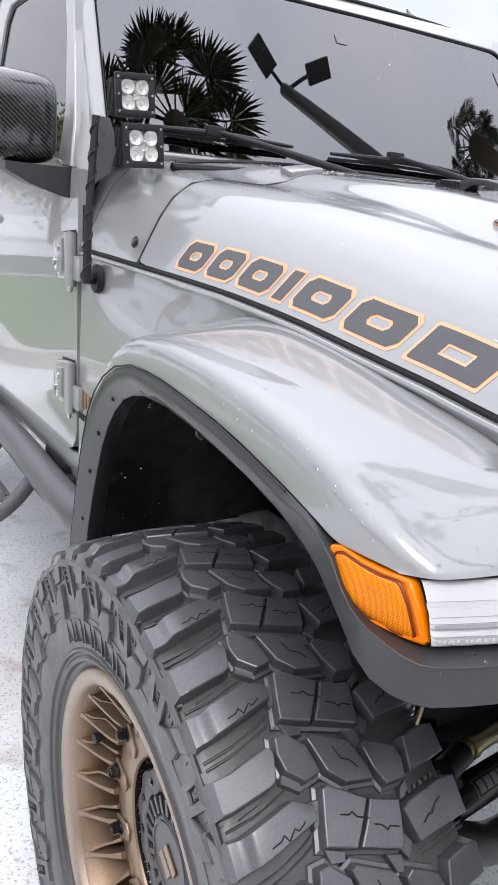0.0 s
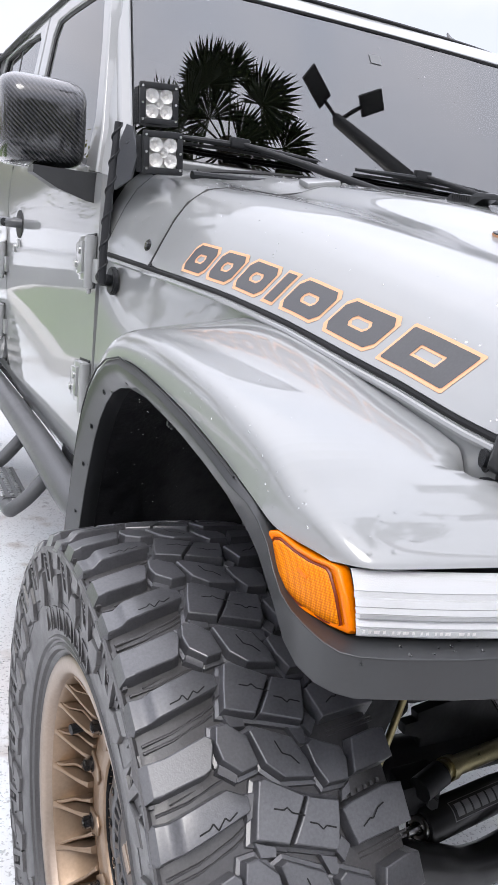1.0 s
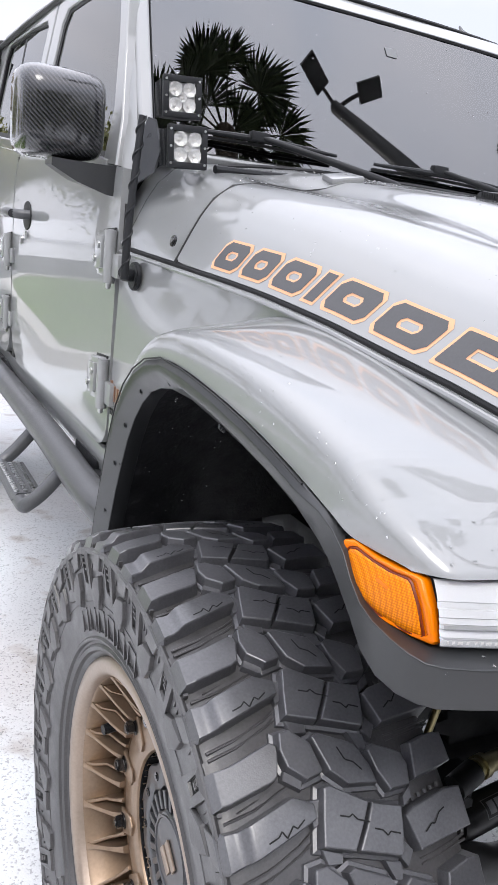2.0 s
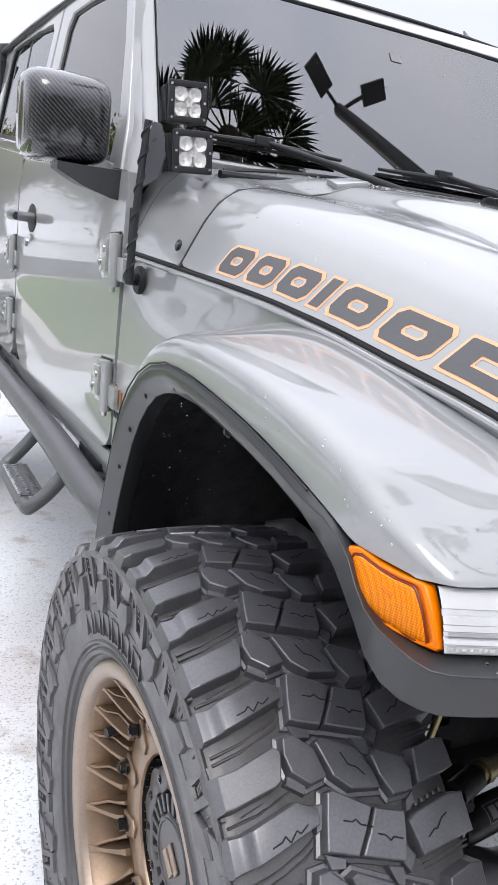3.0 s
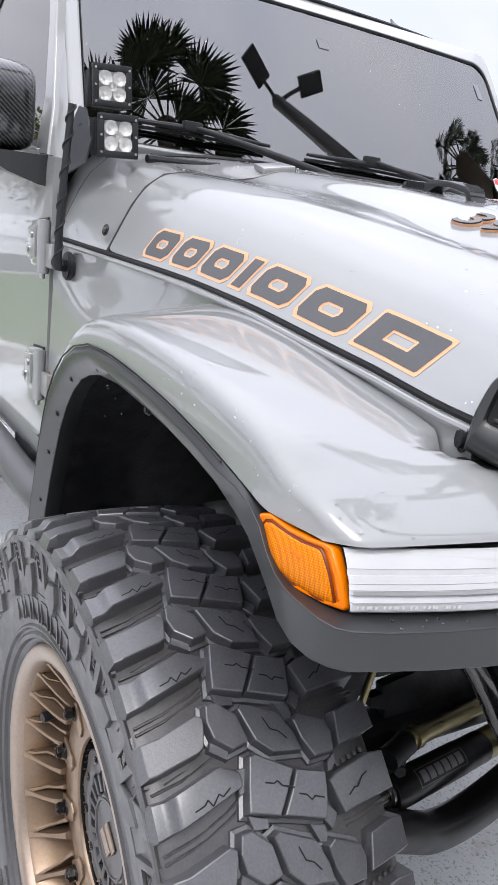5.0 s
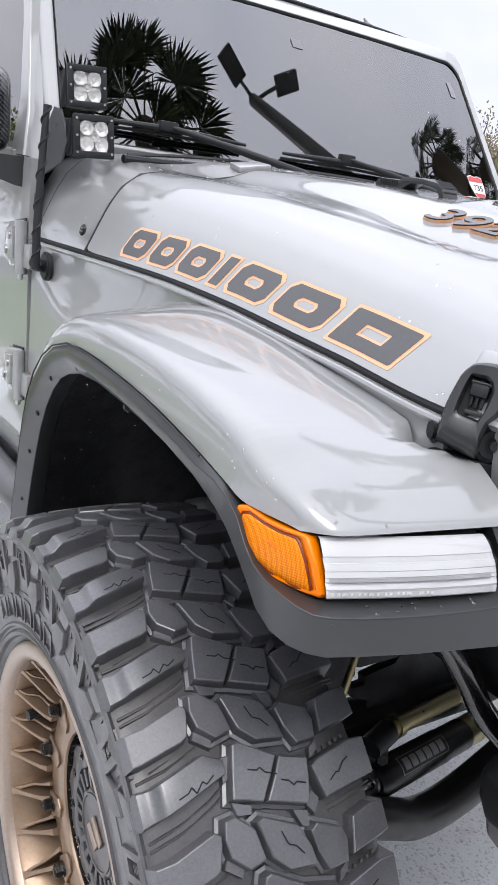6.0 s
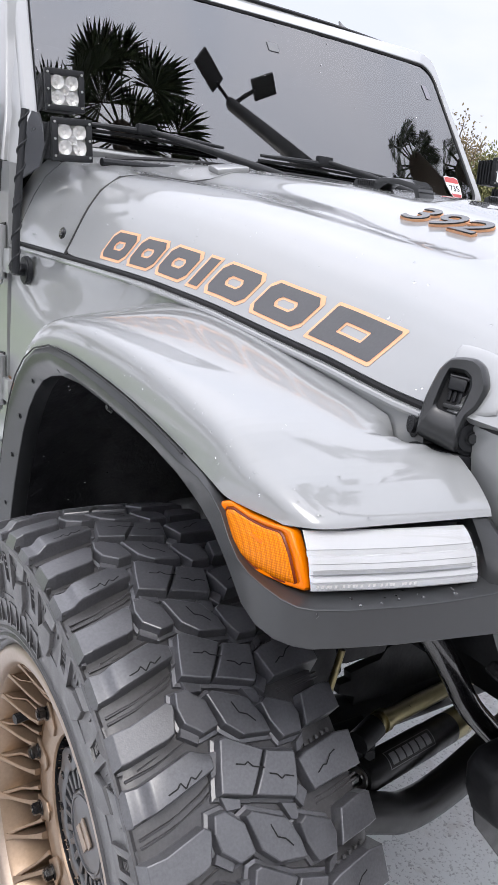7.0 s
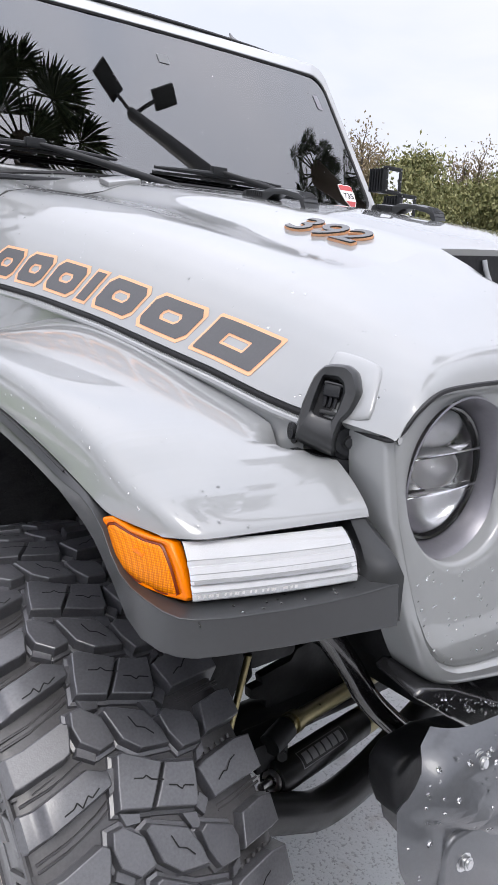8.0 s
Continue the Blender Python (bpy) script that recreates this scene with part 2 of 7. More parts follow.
def raindrops(host, place, count, seed, lo=0.0012, hi=0.0032):
    """Flattened uneven beads: place(u, v) gives a point and the outward normal."""
    rnd_ = random.Random(seed)
    verts, faces = [], []
    for _ in range(count):
        spot = place(rnd_.random(), rnd_.random())
        if spot is None:
            continue
        p, nr = spot
        nr = nr.normalized()
        t1_ = nr.orthogonal().normalized()
        t2_ = nr.cross(t1_)
        r = lo + (hi - lo) * rnd_.random() ** 2.2
        sx_, sy_, ph = rnd_.uniform(0.8, 1.25), rnd_.uniform(0.8, 1.25), rnd_.uniform(0, 6)
        i = len(verts)
        for ring_r, ring_h in ((1.0, -0.05), (0.92, 0.28), (0.55, 0.55)):
            for k in range(8):
                a = 2 * math.pi * k / 8 + ph
                verts.append(p + (t1_ * math.cos(a) * sx_ + t2_ * math.sin(a) * sy_) * r * ring_r + nr * r * ring_h)
        verts.append(p + nr * r * 0.64)
        for q in range(2):
            for k in range(8):
                j = (k + 1) % 8
                faces.append((i + 8 * q + k, i + 8 * q + j, i + 8 * q + 8 + j, i + 8 * q + 8 + k))
        for k in range(8):
            faces.append((i + 16 + k, i + 16 + (k + 1) % 8, i + 24))
        faces.append(tuple(i + 7 - k for k in range(8)))
    me = bpy.data.meshes.new("rain_water")
    me.from_pydata([tuple(v) for v in verts], [], faces)
    me.polygons.foreach_set("use_smooth", [True] * len(me.polygons))
    me.materials.append(WATER)
    ob = new("rain_water", me)
    ob.parent = host
    tagged(ob, "clear rain drops", kind="stuff")
    return ob


def on_surface(fn, u0, u1, v0, v1, flip):
    """Turns a surface function into a place for drops; flip is a vector on the outer side."""
    def place(a, b):
        u, v = u0 + (u1 - u0) * a, v0 + (v1 - v0) * b
        e = 0.004
        p = fn(u, v)
        nr = (fn(u + e, v) - p).cross(fn(u, v + e) - p)
        if nr.length < 1e-12:
            return None
        if nr.dot(flip) < 0:
            nr = -nr
        return p, nr
    return place


# ---- the vehicle ----
car = tagged(new("off_road_vehicle"), "grey lifted four-door off-road vehicle with wet paint standing on the lot", "car")

# hood shape: gap line and cross sections (inward distance, height above the gap)
GAP = [(-0.49, -0.662, 1.1105), (-0.46, -0.668, 1.1135), (-0.39, -0.680, 1.1195), (-0.336, -0.684, 1.126), (-0.24, -0.686, 1.141), (-0.13, -0.688, 1.154),
       (0.0, -0.691, 1.171), (0.18, -0.702, 1.189), (0.35, -0.714, 1.199), (0.53, -0.722, 1.207), (0.74, -0.742, 1.219)]
DIST = [0, 0.011, 0.026, 0.043, 0.066, 0.10, 0.15, 0.25, 0.36, 0.48, 0.69]
SECT = [(-0.492, -0.002, 0.014, 0.027, 0.034, 0.037, 0.039, 0.040, 0.041, 0.041, 0.042, 0.042),
        (-0.486, 0.000, 0.016, 0.032, 0.042, 0.049, 0.055, 0.058, 0.060, 0.061, 0.062, 0.063),
        (-0.477, 0.000, 0.0155, 0.0325, 0.045, 0.056, 0.065, 0.070, 0.073, 0.0745, 0.076, 0.077),
        (-0.463, 0.000, 0.015, 0.033, 0.047, 0.059, 0.070, 0.076, 0.080, 0.082, 0.084, 0.0855),
        (-0.43, 0.000, 0.014, 0.031, 0.047, 0.062, 0.075, 0.082, 0.088, 0.092, 0.095, 0.098),
        (-0.36, 0.000, 0.014, 0.031, 0.050, 0.070, 0.088, 0.100, 0.113, 0.120, 0.125, 0.130),
        (-0.25, 0.000, 0.014, 0.032, 0.054, 0.077, 0.097, 0.113, 0.130, 0.138, 0.143, 0.148),
        (0.0, 0.000, 0.016, 0.038, 0.062, 0.088, 0.112, 0.127, 0.142, 0.150, 0.156, 0.160),
        (0.25, 0.000, 0.019, 0.045, 0.074, 0.103, 0.129, 0.143, 0.154, 0.162, 0.167, 0.171),
        (0.50, 0.000, 0.022, 0.053, 0.086, 0.119, 0.145, 0.155, 0.163, 0.169, 0.173, 0.176),
        (0.74, 0.000, 0.022, 0.055, 0.092, 0.130, 0.162, 0.178, 0.192, 0.200, 0.204, 0.206)]


INTAKE_Y = -0.250


def hood_at(y, d):
    """A point of the bonnet on the vehicle's right, d metres inward of its edge."""
    x, z = lerp(GAP, y)
    hs = lerp(SECT, y)
    h = lerp([(a, b) for a, b in zip(DIST, hs)], d)[0]
    ease = lambda k: (lambda c: c * c * (3 - 2 * c))(max(0.0, min(1.0, k)))
    # raised middle of the hood
    dome = ease((y + 0.40) / 0.22) * ease((0.73 - y) / 0.20)
    h += dome * (0.025 * ease((d - 0.255) / 0.11) - 0.010 * ease((d - 0.14) / 0.10))
    # sunken bed before the air intake
    if -0.38 < y < INTAKE_Y:
        h -= 0.055 * ease((y + 0.37) / 0.10) * ease((d - 0.378) / 0.016)
    return Vector((x + d, y, z + h))


def hood_skin(y0, y1, ny):
    ds = [0, 0.005, 0.011, 0.018, 0.026, 0.034, 0.043, 0.054, 0.066, 0.082, 0.10, 0.125, 0.15, 0.175, 0.20, 0.225, 0.25, 0.27, 0.29, 0.31, 0.33, 0.35, 0.376, 0.386, 0.396, 0.42, 0.48, 0.58]

    def fn(y, k):
        if k < len(ds):
            return hood_at(y, ds[k])
        if k == len(ds):
            p = hood_at(y, 0.69)
            return Vector((0, y, p.z))
        p = hood_at(y, ds[2 * len(ds) - k])
        return Vector((-p.x, p.y, p.z))
    ys = span(y0, y1, ny) if isinstance(ny, int) else ny
    return grid(fn, ys, list(range(2 * len(ds) + 1)))


hood = part("hood", hood_skin(0, 0, [-0.492, -0.489, -0.485, -0.480, -0.474, -0.466, -0.45, -0.43, -0.40, -0.37, -0.34, -0.31, -0.28, -0.26, -0.2515, -0.2505, -0.2495, -0.246, -0.235, -0.18, -0.09, 0.0, 0.08, 0.16, 0.25, 0.33, 0.42, 0.488]), PAINT, car, "glossy grey hood with raindrops", 88)
thicken(hood, 0.012)
soft = hood.modifiers.new("soft", "SUBSURF")
soft.levels = soft.render_levels = 1
cowl = part("cowl_panel", hood_skin(0, 0, [0.494, 0.52, 0.56, 0.60, 0.65, 0.70, 0.735]), PAINT, car, "", 60)
thicken(cowl, 0.01)
raindrops(hood, on_surface(hood_at, -0.47, 0.48, 0.002, 0.10, Vector((-1, 0, 1))), 80, 11, 0.0007, 0.0017)
raindrops(hood, on_surface(hood_at, -0.47, 0.48, 0.10, 0.62, Vector((0, 0, 1))), 50, 12, 0.0008, 0.0018)
raindrops(cowl, on_surface(hood_at, 0.50, 0.73, 0.004, 0.5, Vector((-1, 0, 1))), 240, 13, 0.0012, 0.0034)

# ---- fender, flare and lamps ----
# rows of the fender from its front edge to its rear foot: outer border, shoulder control, inner edge
FEND_FRONT = [((-0.866, -0.424, 1.0340), (-0.848, -0.4505, 1.0355), (-0.676, -0.481, 1.0365)), ((-0.8675, -0.419, 1.0348), (-0.852, -0.445, 1.0415), (-0.675, -0.477, 1.0435)),
              ((-0.871, -0.407, 1.0356), (-0.861, -0.431, 1.0510), (-0.673, -0.465, 1.0540)), ((-0.877, -0.386, 1.0368), (-0.871, -0.409, 1.0640), (-0.671, -0.445, 1.0680)), ((-0.8835, -0.362, 1.0400), (-0.879, -0.380, 1.0790), (-0.672, -0.415, 1.0835))]
# further back: y, inner height, shoulder height, border height
FEND = [(-0.338, 1.095, 1.098, 1.0490), (-0.294, 1.107, 1.111, 1.0600), (-0.234, 1.120, 1.124, 1.0730), (-0.166, 1.133, 1.134, 1.0850), (-0.089, 1.145, 1.141, 1.0945), (0.0, 1.156, 1.143, 1.1020), (0.075, 1.160, 1.137, 1.1010),
        (0.135, 1.157, 1.122, 1.0840), (0.178, 1.144, 1.100, 1.0600), (0.215, 1.115, 1.068, 1.0310), (0.245, 1.070, 1.032, 1.0000), (0.270, 1.020, 0.995, 0.9660), (0.292, 0.960, 0.950, 0.9240)]
EDGE_B = [r[0] for r in FEND_FRONT] + [(-0.8865, y, zb) for y, zi, zr, zb in FEND]
EDGE_P = [r[1] for r in FEND_FRONT] + [(-0.884, y - 0.006 * max(0.0, min(1.0, (-0.2 - y) / 0.13)), zr + 0.004) for y, zi, zr, zb in FEND]
EDGE_I = [r[2] for r in FEND_FRONT] + [(lerp(GAP, y)[0] - 0.002, y - 0.022 * max(0.0, min(1.0, (-0.2 - y) / 0.13)), zi) for y, zi, zr, zb in FEND]
EDGE_B, EDGE_P, EDGE_I = (smooth_path(e, 4) for e in (EDGE_B, EDGE_P, EDGE_I))
POCKET = (Vector((-0.727, -0.379)), Vector((-0.667, -0.431)), Vector((-0.676, -0.335)))


def fender_at(v, u):
    """v along the fender from its front edge, u across from the hood to the border."""
    i = min(int(v), len(EDGE_B) - 2)
    k = v - i
    b, p, n_ = (e[i].lerp(e[i + 1], k) for e in (EDGE_B, EDGE_P, EDGE_I))
    w = 4.6
    c0, c1, c2 = (1 - u) ** 2, 2 * w * u * (1 - u), u * u
    q = (n_ * c0 + p * c1 + b * c2) / (c0 + c1 + c2)
    # pocket for the hood latch
    xy = Vector((q.x, q.y))
    e1, e2 = POCKET[1] - POCKET[0], POCKET[2] - POCKET[0]
    d1 = (e1.x * (xy.y - POCKET[0].y) - e1.y * (xy.x - POCKET[0].x)) / e1.length
    d2 = (e2.y * (xy.x - POCKET[0].x) - e2.x * (xy.y - POCKET[0].y)) / e2.length
    k = max(0.0, min(1.0, min(d1, d2) / 0.024))
    q.z -= 0.040 * k * k * (3 - 2 * k)
    return q


vs_f = [0, 0.25, 0.6] + [k * 0.5 for k in range(2, 2 * (len(EDGE_B) - 1) + 1)]
vs_f = sorted(set(vs_f + [9 + 0.125 * k for k in range(124)]))
fender = part("fender", grid(fender_at, vs_f, [0.012 * k for k in range(22)] + [0.28, 0.32, 0.36, 0.4, 0.44, 0.48, 0.52, 0.56, 0.6, 0.64, 0.68, 0.72, 0.76, 0.8, 0.84, 0.88, 0.92, 0.96, 0.985, 1.0]), PAINT, car, "wide grey fender top with raindrops", 60)
thicken(fender, 0.005)

# dark flare: stations along the arch from the rear foot to the front, each with outer top, lip, inner edge (y, z)
ARCH = [((0.333, 0.742), (0.325, 0.742), (0.288, 0.742)), ((0.321, 0.79), (0.311, 0.79), (0.274, 0.80)), ((0.303, 0.85), (0.291, 0.85), (0.256, 0.857)), ((0.285, 0.91), (0.272, 0.908), (0.236, 0.907)),
        ((0.270, 0.952), (0.257, 0.946), (0.216, 0.952)), ((0.250, 0.996), (0.236, 0.985), (0.190, 0.992)), ((0.220, 1.036), (0.206, 1.019), (0.162, 1.022)),
        ((0.182, 1.067), (0.170, 1.049), (0.130, 1.045)), ((0.137, 1.089), (0.128, 1.069), (0.096, 1.058)), ((0.078, 1.102), (0.075, 1.081), (0.056, 1.066)), ((0.0, 1.101), (0.0, 1.080), (-0.01, 1.068)),
        ((-0.089, 1.0935), (-0.085, 1.073), (-0.085, 1.061)), ((-0.166, 1.084), (-0.16, 1.063), (-0.155, 1.053)), ((-0.234, 1.072), (-0.226, 1.052), (-0.218, 1.043)), ((-0.294, 1.059), (-0.282, 1.040), (-0.268, 1.031))]
# round the front corner and below the lamps: shelf under the lamp, lip, foot, and the turn of the section in degrees
NOSE = [((-0.8840, -0.334, 1.0480), (-0.8915, -0.326, 1.0470), (-0.8880, -0.309, 1.0270), 0), ((-0.8820, -0.352, 1.0400), (-0.8925, -0.351, 1.0400), (-0.8870, -0.327, 1.0190), 0), ((-0.8770, -0.368, 1.0260), (-0.8930, -0.3715, 1.0285), (-0.8860, -0.345, 1.0080), 0),
        ((-0.8740, -0.384, 1.0080), (-0.8930, -0.3866, 1.0115), (-0.8855, -0.363, 0.9930), 0), ((-0.8720, -0.400, 0.9955), (-0.8930, -0.4019, 0.9995), (-0.8850, -0.382, 0.9760), 5), ((-0.8680, -0.418, 0.9885), (-0.8920, -0.4180, 0.9930), (-0.8850, -0.402, 0.9570), 10),
        ((-0.8620, -0.436, 0.9855), (-0.8890, -0.4380, 0.9885), (-0.8825, -0.422, 0.9455), 22), ((-0.8560, -0.449, 0.9840), (-0.8840, -0.4550, 0.9845), (-0.8785, -0.444, 0.9425), 38), ((-0.8500, -0.455, 0.9838), (-0.8760, -0.4670, 0.9815), (-0.8715, -0.460, 0.9425), 55),
        ((-0.8420, -0.459, 0.9836), (-0.8640, -0.4745, 0.9800), (-0.8605, -0.471, 0.9425), 68), ((-0.8250, -0.464, 0.9834), (-0.8360, -0.4830, 0.9780), (-0.8340, -0.480, 0.9420), 78), ((-0.7830, -0.474, 0.9832), (-0.7830, -0.4955, 0.9765), (-0.7830, -0.4925, 0.9400), 79),
        ((-0.7390, -0.483, 0.9830), (-0.7390, -0.5040, 0.9765), (-0.7390, -0.5010, 0.9385), 79), ((-0.7000, -0.490, 0.9830), (-0.7000, -0.5110, 0.9780), (-0.7000, -0.5080, 0.9370), 79), ((-0.6820, -0.496, 0.9845), (-0.6760, -0.5145, 0.9800), (-0.6725, -0.5130, 0.9360), 79),
        ((-0.6720, -0.499, 0.9860), (-0.6640, -0.5150, 0.9790), (-0.6590, -0.5150, 0.9355), 79)]
loops = []
for a, b, c in ARCH:
    x, mid = -0.8885, (a[0] * 0.6 + b[0] * 0.4, a[1] * 0.6 + b[1] * 0.4)
    loops.append([(x + 0.010, a[0], a[1] + 0.001), (x, a[0], a[1] - 0.001), (x - 0.004, *mid), (x - 0.002, b[0], b[1]), (x + 0.009, c[0], c[1]), (x + 0.020, c[0] - 0.002, c[1] + 0.001), (x + 0.034, c[0], c[1] + 0.004), (x + 0.034, a[0], a[1] + 0.001)])
for sh, lip, foot, turn in NOSE:
    inw = Vector((math.cos(radians(turn)), math.sin(radians(turn)), 0))
    sh, lip, foot = Vector(sh), Vector(lip), Vector(foot)
    loops.append([sh + inw * 0.010 + Vector((0, 0, 0.001)), sh, lip, foot, foot + inw * 0.009 + Vector((0, 0, -0.0005)), foot + inw * 0.020, foot + inw * 0.05 + Vector((0, 0, 0.004)), sh + inw * 0.05])
flare = part("fender_flare", loft(loops), FLARE, car, "dark moulded plastic fender flare", 50)
bev = flare.modifiers.new("edge", "BEVEL")
bev.width, bev.segments, bev.limit_method, bev.angle_limit = 0.0032, 3, "ANGLE", radians(32)
for y, z in [(0.296, 0.765), (0.283, 0.815), (0.250, 0.905), (0.214, 0.975), (0.155, 1.040), (0.05, 1.0755), (-0.11, 1.061)]:
    part("flare_bolt", disc((-0.880, y + 0.004, z), (-1, 0, 0), 0.0050, 0.006, 12, 0.0018), BLACK, flare)
    part("bolt_washer", disc((-0.8795, y + 0.004, z), (-1, 0, 0), 0.0072, 0.0025, 14, 0.001), BLACK, flare)
part("flare_seam", tube([Vector((-0.8905, a[0], a[1] + 0.0008)) for a, b, c in ARCH] , 0.0012, 6), SEAL, flare)

# amber side marker: bowed lens at the corner, its outline and the honeycomb field within it
AMB_OUT = [(-0.8858, -0.3598, 1.0289), (-0.8841, -0.3608, 1.0352), (-0.8803, -0.3690, 1.0378), (-0.8729, -0.3915, 1.0335), (-0.8655, -0.4122, 1.0318), (-0.8595, -0.4270, 1.0316), (-0.8576, -0.4327, 1.0302), (-0.8565, -0.4447, 1.0112),
           (-0.8568, -0.4548, 0.9894), (-0.8581, -0.4531, 0.9863), (-0.8638, -0.4385, 0.9856), (-0.8711, -0.4184, 0.9881), (-0.8774, -0.4004, 0.9915), (-0.8819, -0.3848, 0.9991), (-0.8849, -0.3707, 1.0120)]
AMB_IN = [(-0.8837, -0.3665, 1.0268), (-0.8821, -0.3682, 1.0306), (-0.8791, -0.3751, 1.0322), (-0.8732, -0.3925, 1.0290), (-0.8679, -0.4077, 1.0268), (-0.8619, -0.4226, 1.0265), (-0.8612, -0.4263, 1.0242), (-0.8602, -0.4355, 1.0106),
          (-0.8605, -0.4446, 0.9908), (-0.8615, -0.4431, 0.9888), (-0.8657, -0.4322, 0.9885), (-0.8740, -0.4086, 0.9925), (-0.8790, -0.3923, 0.9989), (-0.8816, -0.3818, 1.0065), (-0.8829, -0.3735, 1.0150)]
AMB_N = Vector((-0.919, -0.353, 0.176))
AMB_C = sum((Vector(p) for p in AMB_OUT), Vector()) / len(AMB_OUT)


def lens_shell(outline, rings):
    """A shell over an outline: each ring is a share of the way out and a height."""
    bm = bmesh.new()
    made = []
    for s, o in rings:
        made.append([bm.verts.new(AMB_C + (Vector(p) - AMB_C) * s + AMB_N * (o + 0.0065 * (1 - min(1.0, ((Vector(p) - AMB_C).length * s / 0.046) ** 2)))) for p in outline])
    for a, b in zip(made, made[1:]):
        for i in range(len(outline)):
            j = (i + 1) % len(outline)
            bm.faces.new((a[i], a[j], b[j], b[i]))
    bm.faces.new(made[-1])
    return bm


marker = part("side_marker", lens_shell(AMB_OUT, ((1.02, -0.012), (1.0, 0.0), (0.985, 0.0028), (0.95, 0.0036), (0.86, 0.0030), (0.84, 0.0008), (0.4, 0.0))), AMBERRIM, car, "amber side marker lens with honeycomb reflector", 50)
part("reflector", lens_shell(AMB_IN, ((1.0, -0.002), (0.99, 0.0026), (0.96, 0.0034), (0.8, 0.0036), (0.5, 0.0036), (0.2, 0.0036))), AMBER, marker, "honeycomb amber reflector", 60)
part("reflector_edge", tube([AMB_C + (Vector(p) - AMB_C) * 1.012 + AMB_N * (0.0022 + 0.0065 * (1 - ((Vector(p) - AMB_C).length / 0.046) ** 2)) for p in AMB_IN + AMB_IN[:1]], 0.0013, 6), mat("dark_red_lens_edge", (0.16, 0.018, 0.0), 0.3, vary=0.05), marker)
part("lens_emblem", box(AMB_C + AMB_N * 0.0100 + Vector((0, 0.002, 0.004)), (0.002, 0.012, 0.004), 0.001, Euler((0.35, 0, 0.35)).to_matrix().to_4x4()), AMBERRIM, marker)
part("marker_backing", prism([AMB_C + (Vector(p) - AMB_C) * 1.04 - AMB_N * 0.006 for p in AMB_OUT], -AMB_N * 0.02), BLACK, marker)


# daytime lamp beside it: a leaning face with ribs of different tilt
def drl_at(s, h):
    """Front face of the lamp: s along it, h from foot to top."""
    foot = Vector((-0.8560, -0.4560, 0.9862)).lerp(Vector((-0.7005, -0.4950, 0.9838)), s)
    top = Vector((-0.8545, -0.4355, 1.0318)).lerp(Vector((-0.7035, -0.4727, 1.0292)), s)
    bow = Vector((-0.2, -1, 0.1)) * 0.004 * math.sin(math.pi * s)
    end = Vector((0.0035, 0, 0)) * math.sin(math.pi * h) * max(0.0, (s - 0.9) / 0.1)
    return foot.lerp(top, h) + bow + end + Vector((0, -0.5, 0.2)) * 0.004 * math.sin(math.pi * h)


DRLWHITE = mat("white_light_guide", (0.58, 0.59, 0.61), 0.22, 0.0, 1.0, 0.05, 60)
RIBS = [(0.0, 0.0), (0.02, 0.0035), (0.12, 0.0040), (0.135, 0.0015), (0.155, 0.0035), (0.26, 0.0015), (0.27, 0.0030), (0.33, 0.0022), (0.34, 0.0038), (0.43, 0.0026), (0.44, 0.0042), (0.56, 0.0036), (0.575, 0.0012), (0.66, 0.0022), (0.675, 0.0040), (0.80, 0.0038), (0.97, 0.0030), (1.0, 0.0)]
drl = part("daytime_lamp", grid(lambda s, k: drl_at(s, RIBS[k][0]) + Vector((-0.2, -0.95, 0.35)) * (0.6 * RIBS[k][1] - 0.003 * max(0.0, (s - 0.95) / 0.05) ** 2), span(0, 0.9, 10) + [0.92, 0.94, 0.96, 0.975, 0.99, 1.0], list(range(len(RIBS)))), DRLWHITE, car, "clear white daytime lamp lens with ribs", 12)
for h0, h1 in ((0.118, 0.132), (0.27, 0.33)):
    part("lens_rib", grid(lambda s, h: drl_at(s, h) + Vector((-0.2, -0.95, 0.35)) * 0.0042, span(0.012, 0.955, 12), span(h0, h1, 3)), DRLGREY, drl)
cover = part("lens_cover", grid(lambda s, h: drl_at(s, h) + Vector((-0.2, -0.95, 0.35)) * (0.0065 - 0.004 * (2 * h - 1) ** 6), span(0.0, 1.0, 14), span(0, 1, 15)), CLEAR, drl)
cover.visible_shadow = False
for k in range(24):
    p = drl_at(0.03 + 0.0235 * k + 0.005 * (k % 3), 0.075) + Vector((-0.2, -0.95, 0.35)) * 0.0044
    if k not in (5, 11, 14, 19):
        part("lens_mark", box(p, (0.0020 + 0.0005 * (k % 3), 0.0004, 0.0024)), WHITEV, drl)
part("lamp_shelf", prism([(-0.862, -0.440, 0.9848), (-0.80, -0.466, 0.9845), (-0.69, -0.49, 0.9835), (-0.672, -0.495, 0.9835), (-0.66, -0.42, 0.985), (-0.862, -0.40, 0.985)], (0, 0, -0.02), 0.002), FLARE, flare)
